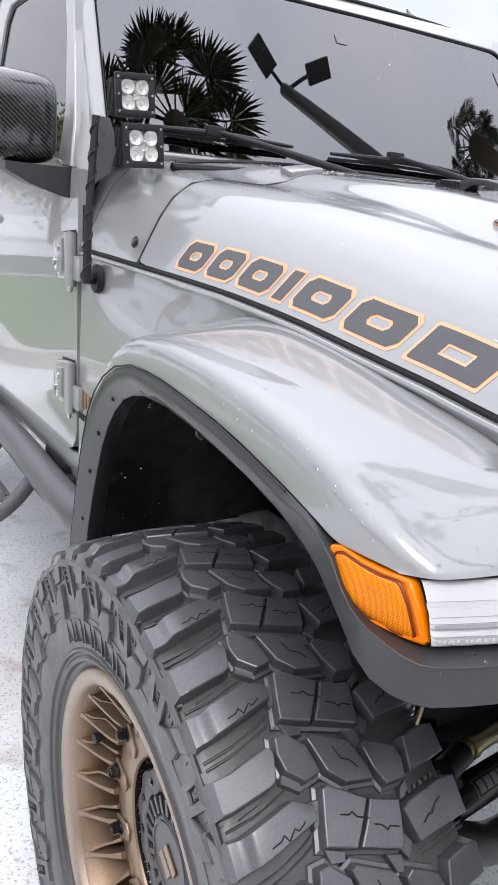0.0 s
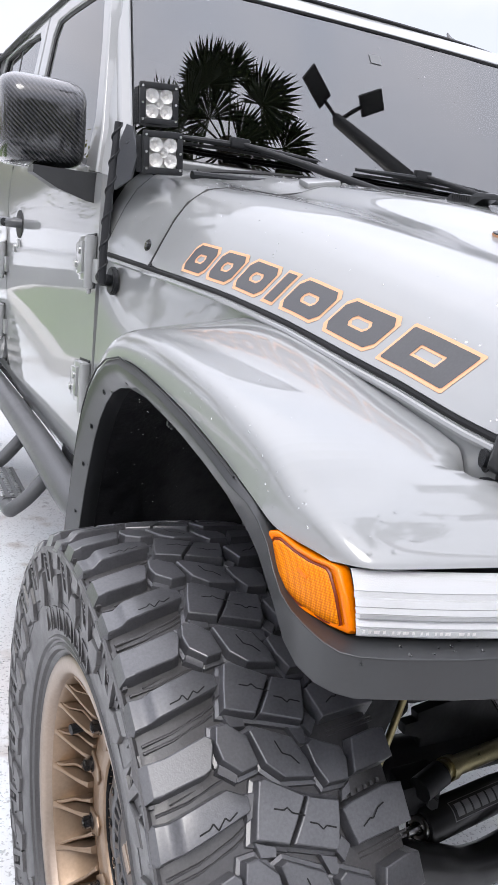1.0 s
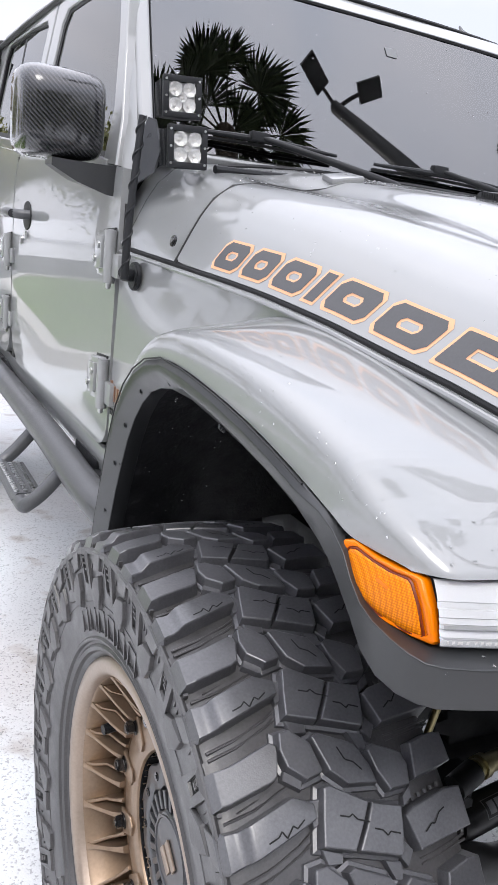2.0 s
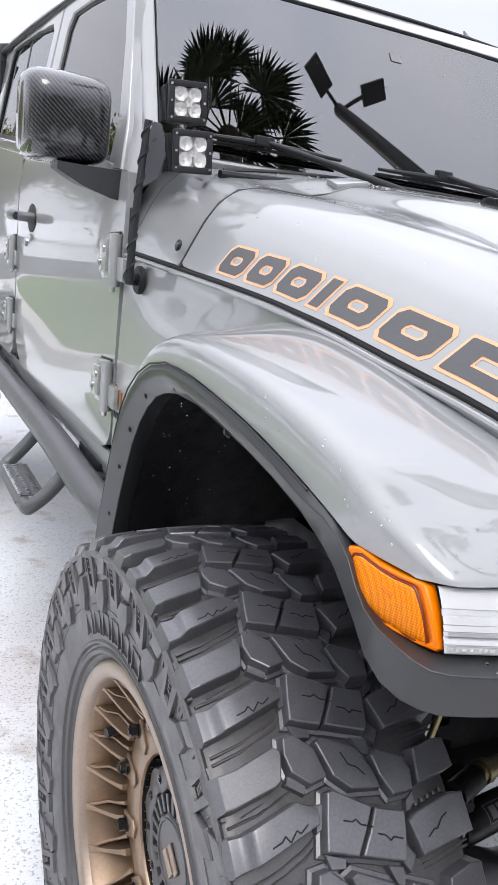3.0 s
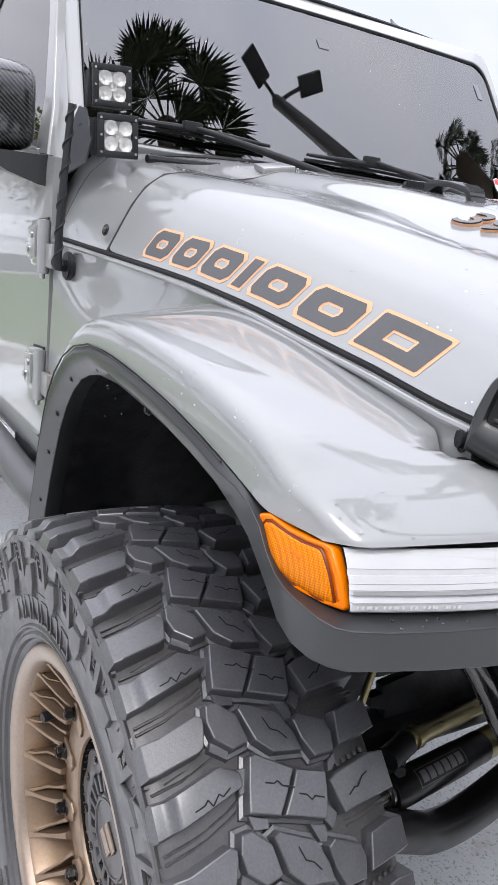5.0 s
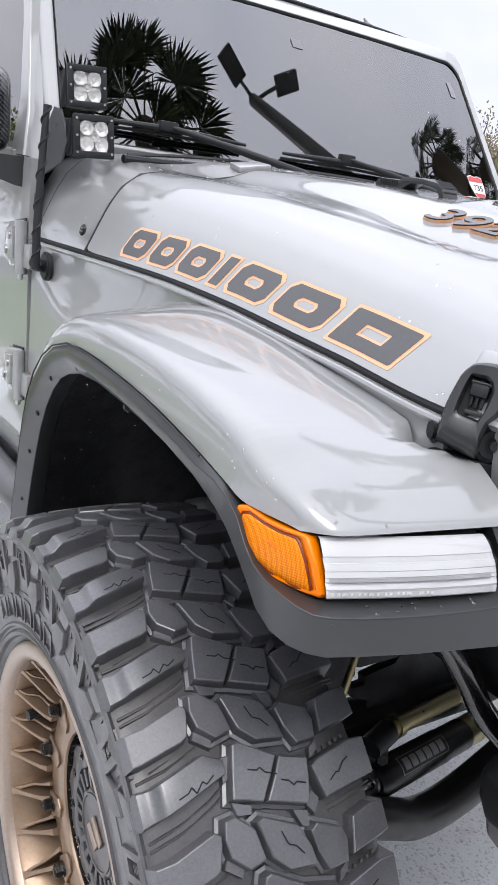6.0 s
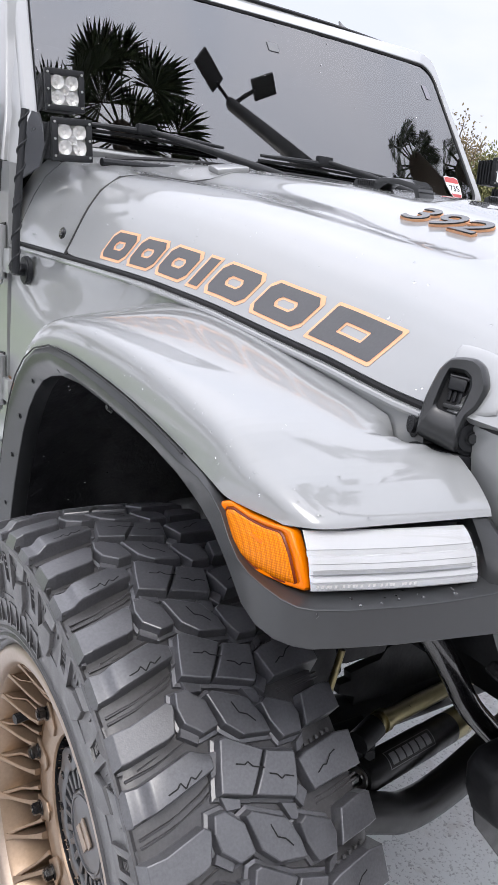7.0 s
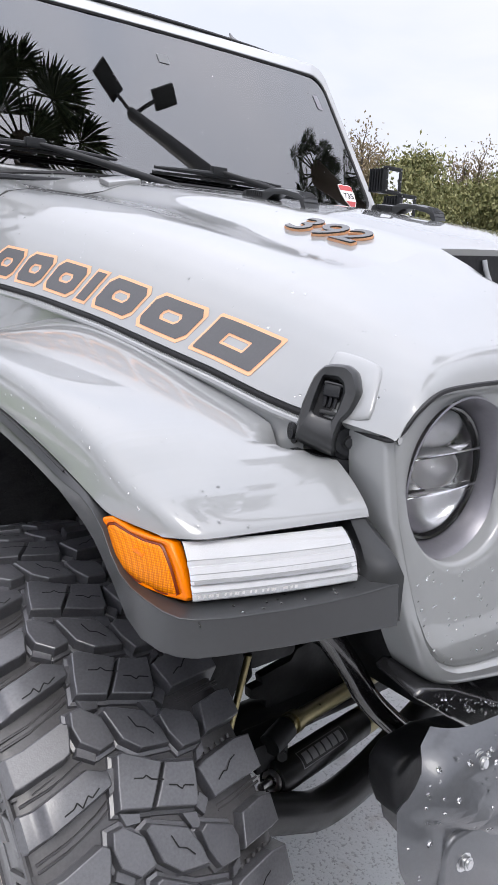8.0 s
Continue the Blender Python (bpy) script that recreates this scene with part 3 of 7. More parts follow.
lamp_end = loft([[Vector(p) for p in q] for q in (((-0.6930, -0.4740, 1.0340), (-0.6800, -0.4800, 1.0345), (-0.6700, -0.470, 1.0350), (-0.672, -0.42, 1.035), (-0.69, -0.43, 1.034)),
                                                  ((-0.6880, -0.4850, 1.0120), (-0.6740, -0.4930, 1.0160), (-0.6640, -0.488, 1.0180), (-0.66, -0.43, 1.018), (-0.688, -0.44, 1.012)),
                                                  ((-0.6868, -0.4940, 0.9930), (-0.6730, -0.5060, 0.9985), (-0.6600, -0.506, 1.0000), (-0.65, -0.44, 1.0), (-0.687, -0.45, 0.993)),
                                                  ((-0.6890, -0.5000, 0.9836), (-0.6740, -0.5130, 0.9850), (-0.6590, -0.5160, 0.9860), (-0.645, -0.45, 0.986), (-0.690, -0.46, 0.983)),
                                                  ((-0.6900, -0.5060, 0.9600), (-0.6730, -0.5130, 0.9560), (-0.6570, -0.5150, 0.9400), (-0.643, -0.45, 0.94), (-0.690, -0.46, 0.95)))])
part("lamp_end", lamp_end, FLARE, flare, "", 50)
part("lamp_roof_seal", grid(lambda s, h: drl_at(s, 1.0) + Vector((0, 0.004 + 0.03 * h, 0.0015)), span(-0.02, 1.02, 12), [0, 1]), BLACK, flare)
part("lamp_box", prism([(-0.852, -0.430, 1.033), (-0.70, -0.465, 1.031), (-0.70, -0.43, 1.05), (-0.84, -0.40, 1.033)], (0, 0.01, -0.06), 0.002), BLACK, flare)

# wheel house
arch_in = [(c[0], c[1] + 0.004) for a, b, c in ARCH] + [(f[1] + 0.012, f[2] + 0.004) for sh, lp, f, tn in NOSE[:9]]
liner = part("wheel_house_liner", loft([[(x, max(p[0] * s, -0.425 if x > -0.6 else -1.0), p[1] + dz) for p in arch_in] for x, s, dz in ((-0.866, 1.0, 0.0), (-0.70, 1.04, 0.018), (-0.55, 1.06, 0.03), (-0.46, 1.06, 0.03))], closed=False), LINER, car, "black inner wheel house liner", 40)
thicken(liner, 0.006, 1.0)
part("inner_wall", prism([(-0.47, p[0] * 1.08, p[1] + 0.03) for p in arch_in], (0.02, 0, 0)), LINER, liner)
for k, y in enumerate((0.16, 0.06, -0.03, -0.12)):
    part("liner_rib", tube(smooth_path([(-0.76, y + 0.01, 1.068), (-0.64, y, 1.080), (-0.50, y - 0.01, 1.078), (-0.478, y - 0.015, 0.98), (-0.476, y - 0.02, 0.85)], 4), 0.009, 8), LINER, liner)

# side panel under the hood edge
def panel_at(y, k):
    x, z = lerp(GAP, y)
    top = z - 0.009
    low = 0.745 if y > 0.33 else (1.02 if y < 0.24 else 1.02 - 0.275 * (y - 0.24) / 0.09)
    zz = top + (low - top) * k
    w = max(0.0, min(1.0, (k - 0.04) / 0.30))
    w = w * w * (3 - 2 * w) * max(0.0, min(1.0, (y - 0.2) / 0.2))
    x = x * (1 - w) + (-0.739 + 0.014 * (0.738 - y)) * w
    return Vector((x - 0.001 - 0.008 * math.sin(min(1.0, k * 1.6) * math.pi / 2) * max(0.0, min(1.0, (y - 0.1) / 0.5)), y, zz))


side = part("side_panel", grid(panel_at, span(-0.392, 0.722, 29) + [0.730, 0.7325, 0.734], [0, 0.008, 0.03, 0.07, 0.14, 0.25, 0.4, 0.6, 0.8, 1.0]), PAINT, car, "", 60)
thicken(side, 0.02, -1)
part("hood_gap_seal", tube([Vector((lerp(GAP, y)[0] + 0.006, y, lerp(GAP, y)[1] - 0.005)) for y in span(-0.43, 0.735, 24)], 0.0055, 8), SEAL, side)
part("drip_bead", tube([Vector((lerp(GAP, y)[0] - 0.0035, y, lerp(GAP, y)[1] - 0.0135)) for y in span(-0.40, 0.735, 24)], 0.0042, 8), PAINT, side)


# ---- decal of plain slanted shapes on the hood side ----
def hood_arc(y, s):
    """Point at arc length s up the hood side at y, and the outward normal."""
    d, last, run = 0.0, hood_at(y, 0), 0.0
    while run < s and d < 0.3:
        d += 0.002
        p = hood_at(y, d)
        step = (p - last).length
        run += step
        if run > s:
            d -= 0.002 * (run - s) / step
            p = hood_at(y, d)
        last = p
    nrm = (hood_at(y + 0.01, d) - hood_at(y - 0.01, d)).cross(hood_at(y, d + 0.008) - hood_at(y, max(0, d - 0.008))).normalized()
    if nrm.x > 0:
        nrm = -nrm
    return last, nrm


def shape_patch(quad, lift, bm=None, n=(8, 5)):
    """A patch of (along, up) corners laid on the hood side."""
    a, b, c, d = [Vector((*q, 0)) for q in quad]

    def fn(u, v):
        q = (a * (1 - u) + b * u) * (1 - v) + (d * (1 - u) + c * u) * v
        p, nr = hood_arc(q.x, q.y)
        return p + nr * lift
    return grid(fn, span(0, 1, n[0]), span(0, 1, n[1]), bm)


def slanted(y0, y1, s0, s1, lean=0.016):
    """Corners of a leaning block between two places along the hood and two heights."""
    k = lambda y, s: (y + lean * (s - 0.022) / 0.05 * -1.0, s)
    return [k(y0, s0), k(y1, s0), k(y1, s1), k(y0, s1)]


def band_patch(y0, y1, s0, s1, outer, inner, cut, hole, lift):
    """A leaning ring with cut corners: from the outline grown by outer to the outline shrunk by inner, or to a hole's edge."""
    def ring(g, c, box_):
        a0, a1, b0, b1 = box_
        a0, a1, b0, b1 = a0 + g, a1 - g, b0 - g, b1 + g
        base = [(a0 - c, b0), (a1 + c, b0), (a1, b0 + c), (a1, b1 - c), (a1 + c, b1), (a0 - c, b1), (a0, b1 - c), (a0, b0 + c)]
        out = []
        for p, q in zip(base, base[1:] + base[:1]):
            for k in range(5):
                out.append((p[0] + (q[0] - p[0]) * k / 5, p[1] + (q[1] - p[1]) * k / 5))
        return out
    full = (y0, y1, s0, s1)
    w, h = y0 - y1, s1 - s0
    inside = (y0 - w * 0.30, y1 + w * 0.30, s0 + h * 0.33, s1 - h * 0.33)
    o = ring(outer[1], cut if not outer[0] else cut * 0.5, inside if outer[0] else full)
    i = ring(inner[1], cut if not inner[0] else cut * 0.5, inside if inner[0] else full)
    bm = bmesh.new()
    rows_ = []
    for k in range(5):
        row = []
        for (ya, sa), (yb, sb) in zip(o, i):
            y, s_ = ya + (yb - ya) * k / 4, sa + (sb - sa) * k / 4
            p, nr = hood_arc(y - 0.016 * (s_ - 0.022) / 0.05, s_)
            row.append(bm.verts.new(p + nr * lift))
        rows_.append(row)
    n_ = len(rows_[0])
    for a, b in zip(rows_, rows_[1:]):
        for k in range(n_):
            j = (k + 1) % n_
            bm.faces.new((a[k], a[j], b[j], b[k]))
    return bm


S0, S1 = 0.013, 0.061
decal = part("hood_side_decal", shape_patch(slanted(0.305, 0.304, 0.014, 0.015), 0.0004, n=(2, 2)), ORANGE, car, "charcoal slanted shapes with copper orange outline on hood side")
for y0, y1 in [(0.352, 0.277), (0.260, 0.188), (0.171, 0.095), (0.077, 0.054), (0.036, -0.052), (-0.074, -0.172), (-0.196, -0.300)]:
    if y0 - y1 < 0.04:
        part("decal_outline", shape_patch(slanted(y0 + 0.0045, y1 - 0.0045, S0 - 0.0045, S1 + 0.0045), 0.0006, n=(5, 8)), ORANGE, decal)
        part("decal_shape", shape_patch(slanted(y0, y1, S0, S1), 0.0012, n=(5, 6)), DECAL, decal)
        continue
    c = 0.010 if y1 > -0.2 else 0.002
    part("decal_outline", band_patch(y0, y1, S0, S1, (0, 0.0045), (0, -0.001), c, True, 0.0006), ORANGE, decal)
    part("decal_shape", band_patch(y0, y1, S0, S1, (0, 0), (1, 0.0), c, True, 0.0012), DECAL, decal)
    part("decal_outline", band_patch(y0, y1, S0, S1, (1, 0.001), (1, -0.0032), c, True, 0.0006), ORANGE, decal)


# ---- number badge on top of the hood ----
def top_point(x, y):
    p = hood_at(y, abs(lerp(GAP, y)[0]) - abs(x))
    return Vector((x, y, p.z))


def text_mesh(body, size, depth, m, name, material, parent, label="", shear=0.0, grow=0.0, squash=(1, 1)):
    cu = bpy.data.curves.new(name, "FONT")
    cu.body, cu.size, cu.extrude, cu.shear, cu.offset = body, size, depth, shear, grow
    cu.align_x, cu.align_y = "CENTER", "CENTER"
    tmp = bpy.data.objects.new(name, cu)
    scene.collection.objects.link(tmp)
    me = bpy.data.meshes.new_from_object(tmp.evaluated_get(bpy.context.evaluated_depsgraph_get()))
    bpy.data.objects.remove(tmp)
    bpy.data.curves.remove(cu)
    me.transform(m @ Matrix.Diagonal((squash[0], squash[1], 1, 1)))
    me.materials.clear()
    me.materials.append(material)
    ob = new(name, me)
    ob.parent = parent
    if label:
        ob["label"] = label
    return ob


bc = top_point(-0.378, -0.092)
bn = (top_point(-0.378, -0.05) - top_point(-0.378, -0.15)).cross(top_point(-0.358, -0.092) - top_point(-0.398, -0.092)).normalized()
if bn.z < 0:
    bn = -bn
along = (top_point(-0.374, -0.172) - top_point(-0.384, -0.015)).normalized()
up = bn.cross(along).normalized()
BADGE = Matrix((along, up, bn)).transposed().to_4x4()
BADGE.translation = bc + bn * 0.0020
badge = text_mesh("392", 0.088, 0.0016, BADGE, "number_badge", ORANGE, car, "raised black number badge with copper edge", 0.25, 0.0018, (1.08, 0.74))
text_mesh("392", 0.088, 0.0010, BADGE @ Matrix.Translation((0, 0, 0.0030)), "badge_face", GLOSSBLK, badge, "", 0.25, 0.0009, (1.08, 0.74))

# air intake in the middle of the hood
def intake_at(u, v):
    x = -0.292 + 0.584 * u
    top = top_point(x, INTAKE_Y + 0.001).z - 0.009
    return Vector((x, INTAKE_Y - 0.004, top - 0.040 * (1 - v)))


intake = part("hood_intake", grid(intake_at, span(0, 1, 17), span(0, 1, 3)), DARK, hood, "dark air intake in the hood")
for x in (-0.212, -0.10, 0.02):
    part("intake_strut", tube([(x, INTAKE_Y - 0.006, 1.279), (x + 0.002, INTAKE_Y - 0.009, 1.266), (x + 0.012, INTAKE_Y - 0.012, 1.248)], 0.004, 8), DRLGREY, intake)


# rubber hood bumpers, each a ribbed ramp with a loop
def hood_bumper(cx):
    side = [(0.236, 0.0), (0.232, 0.011), (0.222, 0.015), (0.176, 0.016), (0.160, 0.025), (0.120, 0.028), (0.085, 0.026), (0.070, 0.019), (0.062, 0.0),
            (0.074, 0.0), (0.080, 0.012), (0.092, 0.015), (0.120, 0.017), (0.146, 0.014), (0.158, 0.006), (0.164, 0.0)]
    bm = prism([(cx - 0.017, y, top_point(cx - 0.017, y).z + 0.85 * h - 0.001) for y, h in side], (0.034, 0, 0.002), 0.002)
    ob = part("hood_bumper", bm, FLARE, hood, "ribbed black rubber hood bumper", 30)
    for k in range(8):
        y = 0.179 + 0.006 * k
        part("bumper_groove", box((cx - 0.0172, y, top_point(cx - 0.017, y).z + 0.0065), (0.002, 0.0022, 0.010)), SEAL, ob)
    for k in range(7):
        y = 0.066 + 0.0035 * k
        z = top_point(cx, y).z + 0.85 * lerp([(0.062, 0.0), (0.070, 0.019), (0.085, 0.026), (0.12, 0.028)], y)[0]
        part("bumper_rib", box((cx, y - 0.0005, z + 0.0006), (0.033, 0.0014, 0.0016)), BUMPER, ob)
    return ob


hood_bumper(-0.259)
hood_bumper(0.095)
raindrops(fender, on_surface(fender_at, 2, 58, 0.16, 0.62, Vector((0, 0, 1))), 40, 21, 0.0008, 0.0019)
raindrops(fender, on_surface(fender_at, 12, 66, 0.66, 0.99, Vector((-1, 0, 0.3))), 150, 22, 0.0006, 0.0012)
raindrops(flare, lambda a, b: (Vector(NOSE[14][0]).lerp(Vector(NOSE[10][0]), a).lerp(Vector(NOSE[14][1]).lerp(Vector(NOSE[10][1]), a), 0.1 + 0.75 * b), Vector((0, -0.3, 1))), 24, 23, 0.0007, 0.0020)
raindrops(flare, lambda a, b: (Vector(NOSE[15][1]).lerp(Vector(NOSE[9][1]), a).lerp(Vector(NOSE[15][2]).lerp(Vector(NOSE[9][2]), a), 0.08 + 0.5 * b * b), Vector((-0.2, -1, 0))), 26, 26, 0.0007, 0.0018)
raindrops(flare, lambda a, b: (Vector((-0.880, *[p + (q - p) * b for p, q in zip(ARCH[int(a * 8)][1], ARCH[int(a * 8)][2])])), Vector((-1, 0, 0))), 60, 24, 0.001, 0.0024)
raindrops(liner, lambda a, b: (Vector((-0.845 + 0.12 * b, 0.002 + lerp([(0, 0.276, 0.80), (0.3, 0.240, 0.907), (0.6, 0.168, 1.022), (1, 0.058, 1.067)], a)[0] - 0.006, lerp([(0, 0.276, 0.80), (0.3, 0.240, 0.907), (0.6, 0.168, 1.022), (1, 0.058, 1.067)], a)[1])), Vector((0, -1, -0.4))), 60, 25, 0.0006, 0.0014)

# ---- windshield ----
RAKE = 0.72


def ws(x, z, out=0.0):
    """A point of the windshield plane, bowed a little, pushed out along the normal."""
    bow = -0.030 * (1 - (x / 0.66) ** 2)
    y = 0.762 + RAKE * (z - 1.417) + bow
    return Vector((x, y - out * 0.811, z + out * 0.584))


def half_width(z, hand=-1):
    return 0.672 + (0.045 if hand > 0 else -0.10) * (z - 1.42)


def ws_outline(inset=0.0, z0=1.418, z1=1.843, r=0.05, n=6):
    """Rounded outline of the glass, as (x, z)."""
    out = []
    for sx, zc, a0 in ((1, z0, -90), (1, z1, 0), (-1, z1, 90), (-1, z0, 180)):
        rr = r - inset if r > inset else 0.005
        w = half_width(zc, sx)
        cx, cz = sx * (w - inset - rr), zc + (inset + rr if zc == z0 else -inset - rr)
        for k in range(n + 1):
            a = radians(a0 + 90 * k / n)
            out.append((cx + rr * math.cos(a), cz + rr * math.sin(a)))
    return out


def ws_band(o1, o2, l1, l2, back, top_share=0.0):
    """A frame between two outlines on the windshield, with depth."""
    a = [ws(x, z, l1) + Vector((0, 0.030 * (1 - (x / 0.66) ** 2) * top_share * max(0.0, min(1.0, (z - 1.80) / 0.08)), 0)) for x, z in o1]
    b = [ws(x, z, l2) for x, z in o2]
    c = [p + Vector((0, back, 0)) for p in b]
    d = [p + Vector((0, back, 0)) for p in a]
    loops = [[a[i], b[i], c[i], d[i]] for i in range(len(a))]
    loops.append(loops[0])
    return loft(loops, caps=False)


def dense(o, step=0.05):
    out = []
    for p, q in zip(o, o[1:] + o[:1]):
        m = max(1, int(math.dist(p, q) / step))
        out += [(p[0] + (q[0] - p[0]) * k / m, p[1] + (q[1] - p[1]) * k / m) for k in range(m)]
    return out


def finer(o, m=6):
    return [(p[0] + (q[0] - p[0]) * k / m, p[1] + (q[1] - p[1]) * k / m) for p, q in zip(o, o[1:] + o[:1]) for k in range(m)]


OUT_A, OUT_B = finer(ws_outline(0.0)), finer(ws_outline(0.003))
grow = []
for x, z in OUT_A:
    grow.append((x + (0.032 if x > 0 else -0.032), z + 0.047 * max(0.0, min(1.0, (z - 1.70) / 0.12)) - 0.012 * max(0.0, min(1.0, (1.50 - z) / 0.06))))
wframe = part("windshield_frame", ws_band(grow, OUT_A, 0.004, 0.006, 0.05, 1.0), PAINT, car, "grey windshield surround", 50)
bev = wframe.modifiers.new("edge", "BEVEL")
bev.width, bev.segments, bev.limit_method = 0.010, 3, "ANGLE"
part("windshield_seal", ws_band(OUT_A, OUT_B, 0.0055, 0.002, 0.01), SEAL, wframe)
glass = part("windshield_glass", grid(lambda u, v: ws(0.998 * (half_width(1.42 + 0.42 * v, 1) * u - half_width(1.42 + 0.42 * v) * (1 - u)), 1.42 + 0.42 * v, 0.0), span(0, 1, 25), span(0, 1, 9)), GLASS, wframe, "dark tinted windshield with raindrops")
thicken(glass, 0.005)
glass.modifiers["thickness"].use_rim = False
part("windshield_sill", prism([ws(-0.67, 1.418, 0.004), ws(-0.3, 1.412, 0.006), ws(0.0, 1.410, 0.006), ws(0.3, 1.412, 0.006), ws(0.67, 1.418, 0.004), ws(0.67, 1.392, 0.004), ws(-0.67, 1.392, 0.004)], (0, 0.03, 0), 0.003), PAINT, wframe)
part("toll_tag", grid(lambda u, v: ws(0.004 + 0.034 * u, 1.750 + 0.024 * v, 0.0015), span(0, 1, 3), span(0, 1, 3)), TAGGREY, glass, "small pale tag on the glass")
part("inspection_tag", grid(lambda u, v: ws(0.612 + 0.022 * u, 1.730 + 0.045 * v, 0.0015), span(0, 1, 3), span(0, 1, 3)), SILVERPL, glass)

# shield-shaped sticker
SHIELD = [(-0.032, 0.030), (-0.016, 0.034), (0, 0.031), (0.016, 0.034), (0.032, 0.030), (0.033, 0.005), (0.026, -0.018), (0.012, -0.034), (0, -0.040), (-0.012, -0.034), (-0.026, -0.018), (-0.033, 0.005)]


def shield(scale, lift, z_lo=-1, z_hi=1):
    bm = bmesh.new()
    bm.faces.new([bm.verts.new(ws(0.578 + a * scale, 1.459 + min(z_hi, max(z_lo, b)) * scale, lift)) for a, b in SHIELD])
    return bm


sticker = part("road_shield_sticker", shield(1.0, 0.0015), WHITEV, glass, "red and white shield sticker", 0)
part("sticker_band", shield(0.93, 0.002, 0.016, 1), REDV, sticker, "", 0)
part("sticker_tip", shield(0.93, 0.002, -1, -0.018), REDV, sticker, "", 0)
M = Matrix(((1, 0, 0, 0), (0, 0.584, -0.811, 0), (0, 0.811, 0.584, 0), (0, 0, 0, 1)))
M.translation = ws(0.578, 1.457, 0.0025)
text_mesh("735", 0.028, 0.0003, M, "sticker_number", GLOSSBLK, sticker)


# wipers
def wiper(pivot, knee, blade_a, blade_b):
    arm = part("wiper_arm", tube([pivot, pivot * 0.85 + knee * 0.15 + Vector((0, -0.008, 0.008)), pivot * 0.4 + knee * 0.6 + Vector((0, -0.006, 0.006)), knee], 0.007, 10, radii=[0.012, 0.011, 0.008, 0.0055]), BLACK, car, "black windshield wiper with beaded water")
    part("pivot_cap", disc(pivot + Vector((0, 0.004, -0.03)), (0, -0.35, 1), 0.016, 0.036, 14, 0.004), BLACK, arm)
    mid = (blade_a + blade_b) / 2
    path = smooth_path([blade_a, mid + Vector((0, -0.004, 0.004)), blade_b], 6)
    part("blade_spine", tube(path, 0.008, 8, radii=[0.0035 + 0.0035 * math.sin(math.pi * k / (len(path) - 1)) for k in range(len(path))]), BLACK, arm)
    part("blade_rubber", tube([p + Vector((0, 0.008, -0.011)) for p in path], 0.004, 6), SEAL, arm)
    part("blade_clip", box(knee, (0.045, 0.018, 0.02), 0.004), BLACK, arm)


wiper(Vector((-0.112, 0.62, 1.386)), ws(-0.446, 1.458, 0.026), ws(-0.620, 1.456, 0.018), ws(-0.249, 1.451, 0.018))
wiper(Vector((0.330, 0.62, 1.386)), ws(0.045, 1.454, 0.026), ws(-0.147, 1.447, 0.018), ws(0.262, 1.443, 0.018))
part("washer_nozzle", prism([(-0.405, 0.50, top_point(-0.405, 0.50).z), (-0.33, 0.50, top_point(-0.33, 0.50).z), (-0.335, 0.55, top_point(-0.34, 0.55).z), (-0.40, 0.55, top_point(-0.4, 0.55).z)], (0, 0, 0.012), 0.004), PAINT, cowl)
part("cowl_cover", tube([(-0.60, 0.625, 1.383), (-0.5, 0.64, 1.387), (-0.40, 0.648, 1.392)], 0.008, 8), BLACK, cowl)
part("cowl_gap", tube([top_point(x, 0.70) + Vector((0, 0, 0.002)) for x in span(-0.56, 0.56, 16)], 0.005, 6), SEAL, cowl)
part("hood_rear_gap", tube([hood_at(0.491, d) + Vector((0.001, 0, -0.0022)) for d in [0, 0.01, 0.026, 0.043, 0.066, 0.1, 0.15, 0.25, 0.4]], 0.004, 6), SEAL, cowl)
bolt = part("cowl_bolt", disc((-0.7165, 0.508, 1.240), (-1, 0, 0.25), 0.011, 0.006, 16, 0.002), GLOSSBLK, cowl)
part("bolt_socket", disc((-0.7225, 0.508, 1.2415), (-1, 0, 0.25), 0.005, 0.0015, 6), STEEL, bolt)


# ---- doors and cabin ----
def side_x(y, z):
    """Outer skin of the body side."""
    base = -0.748 - 0.010 * max(0.0, min(1.0, (y - 0.74) / 1.1))
    if z > 1.36:
        return base + 0.17 * (z - 1.36)
    return base - 0.0015 * math.sin(math.pi * max(0.0, min(1.0, (z - 0.74) / 0.62)))


def belt(y):
    return 1.378 + 0.085 * (y - 0.85)


def door_skin(y0, y1, z0, r0, r1, name, label):
    def fn(v, u):
        ya, yb = y0, y1
        top = belt((y0 + y1) / 2)
        z = z0 + (top - z0) * v
        lo = z - z0
        if lo < r0:
            ya += r0 - math.sqrt(max(0.0, r0 * r0 - (r0 - lo) ** 2))
        if lo < r1:
            yb -= r1 - math.sqrt(max(0.0, r1 * r1 - (r1 - lo) ** 2))
        y = ya + (yb - ya) * u
        z = z0 + (belt(y) - z0) * v
        return Vector((side_x(y, z), y, z))
    ob = part(name, grid(fn, [0, 0.005, 0.02, 0.05, 0.09, 0.14, 0.2, 0.3, 0.42, 0.55, 0.68, 0.8, 0.9, 0.96, 1.0], [0, 0.002, 0.005, 0.012] + span(0.05, 0.95, 16) + [0.988, 0.995, 0.998, 1.0]), PAINT, car, label, 60)
    thicken(ob, 0.025)
    return ob


door_f = door_skin(0.746, 1.880, 0.772, 0.07, 0.16, "front_door", "grey front door reflecting grass and kerb")
door_r = door_skin(1.892, 2.70, 0.772, 0.10, 0.30, "rear_door", "grey rear door")


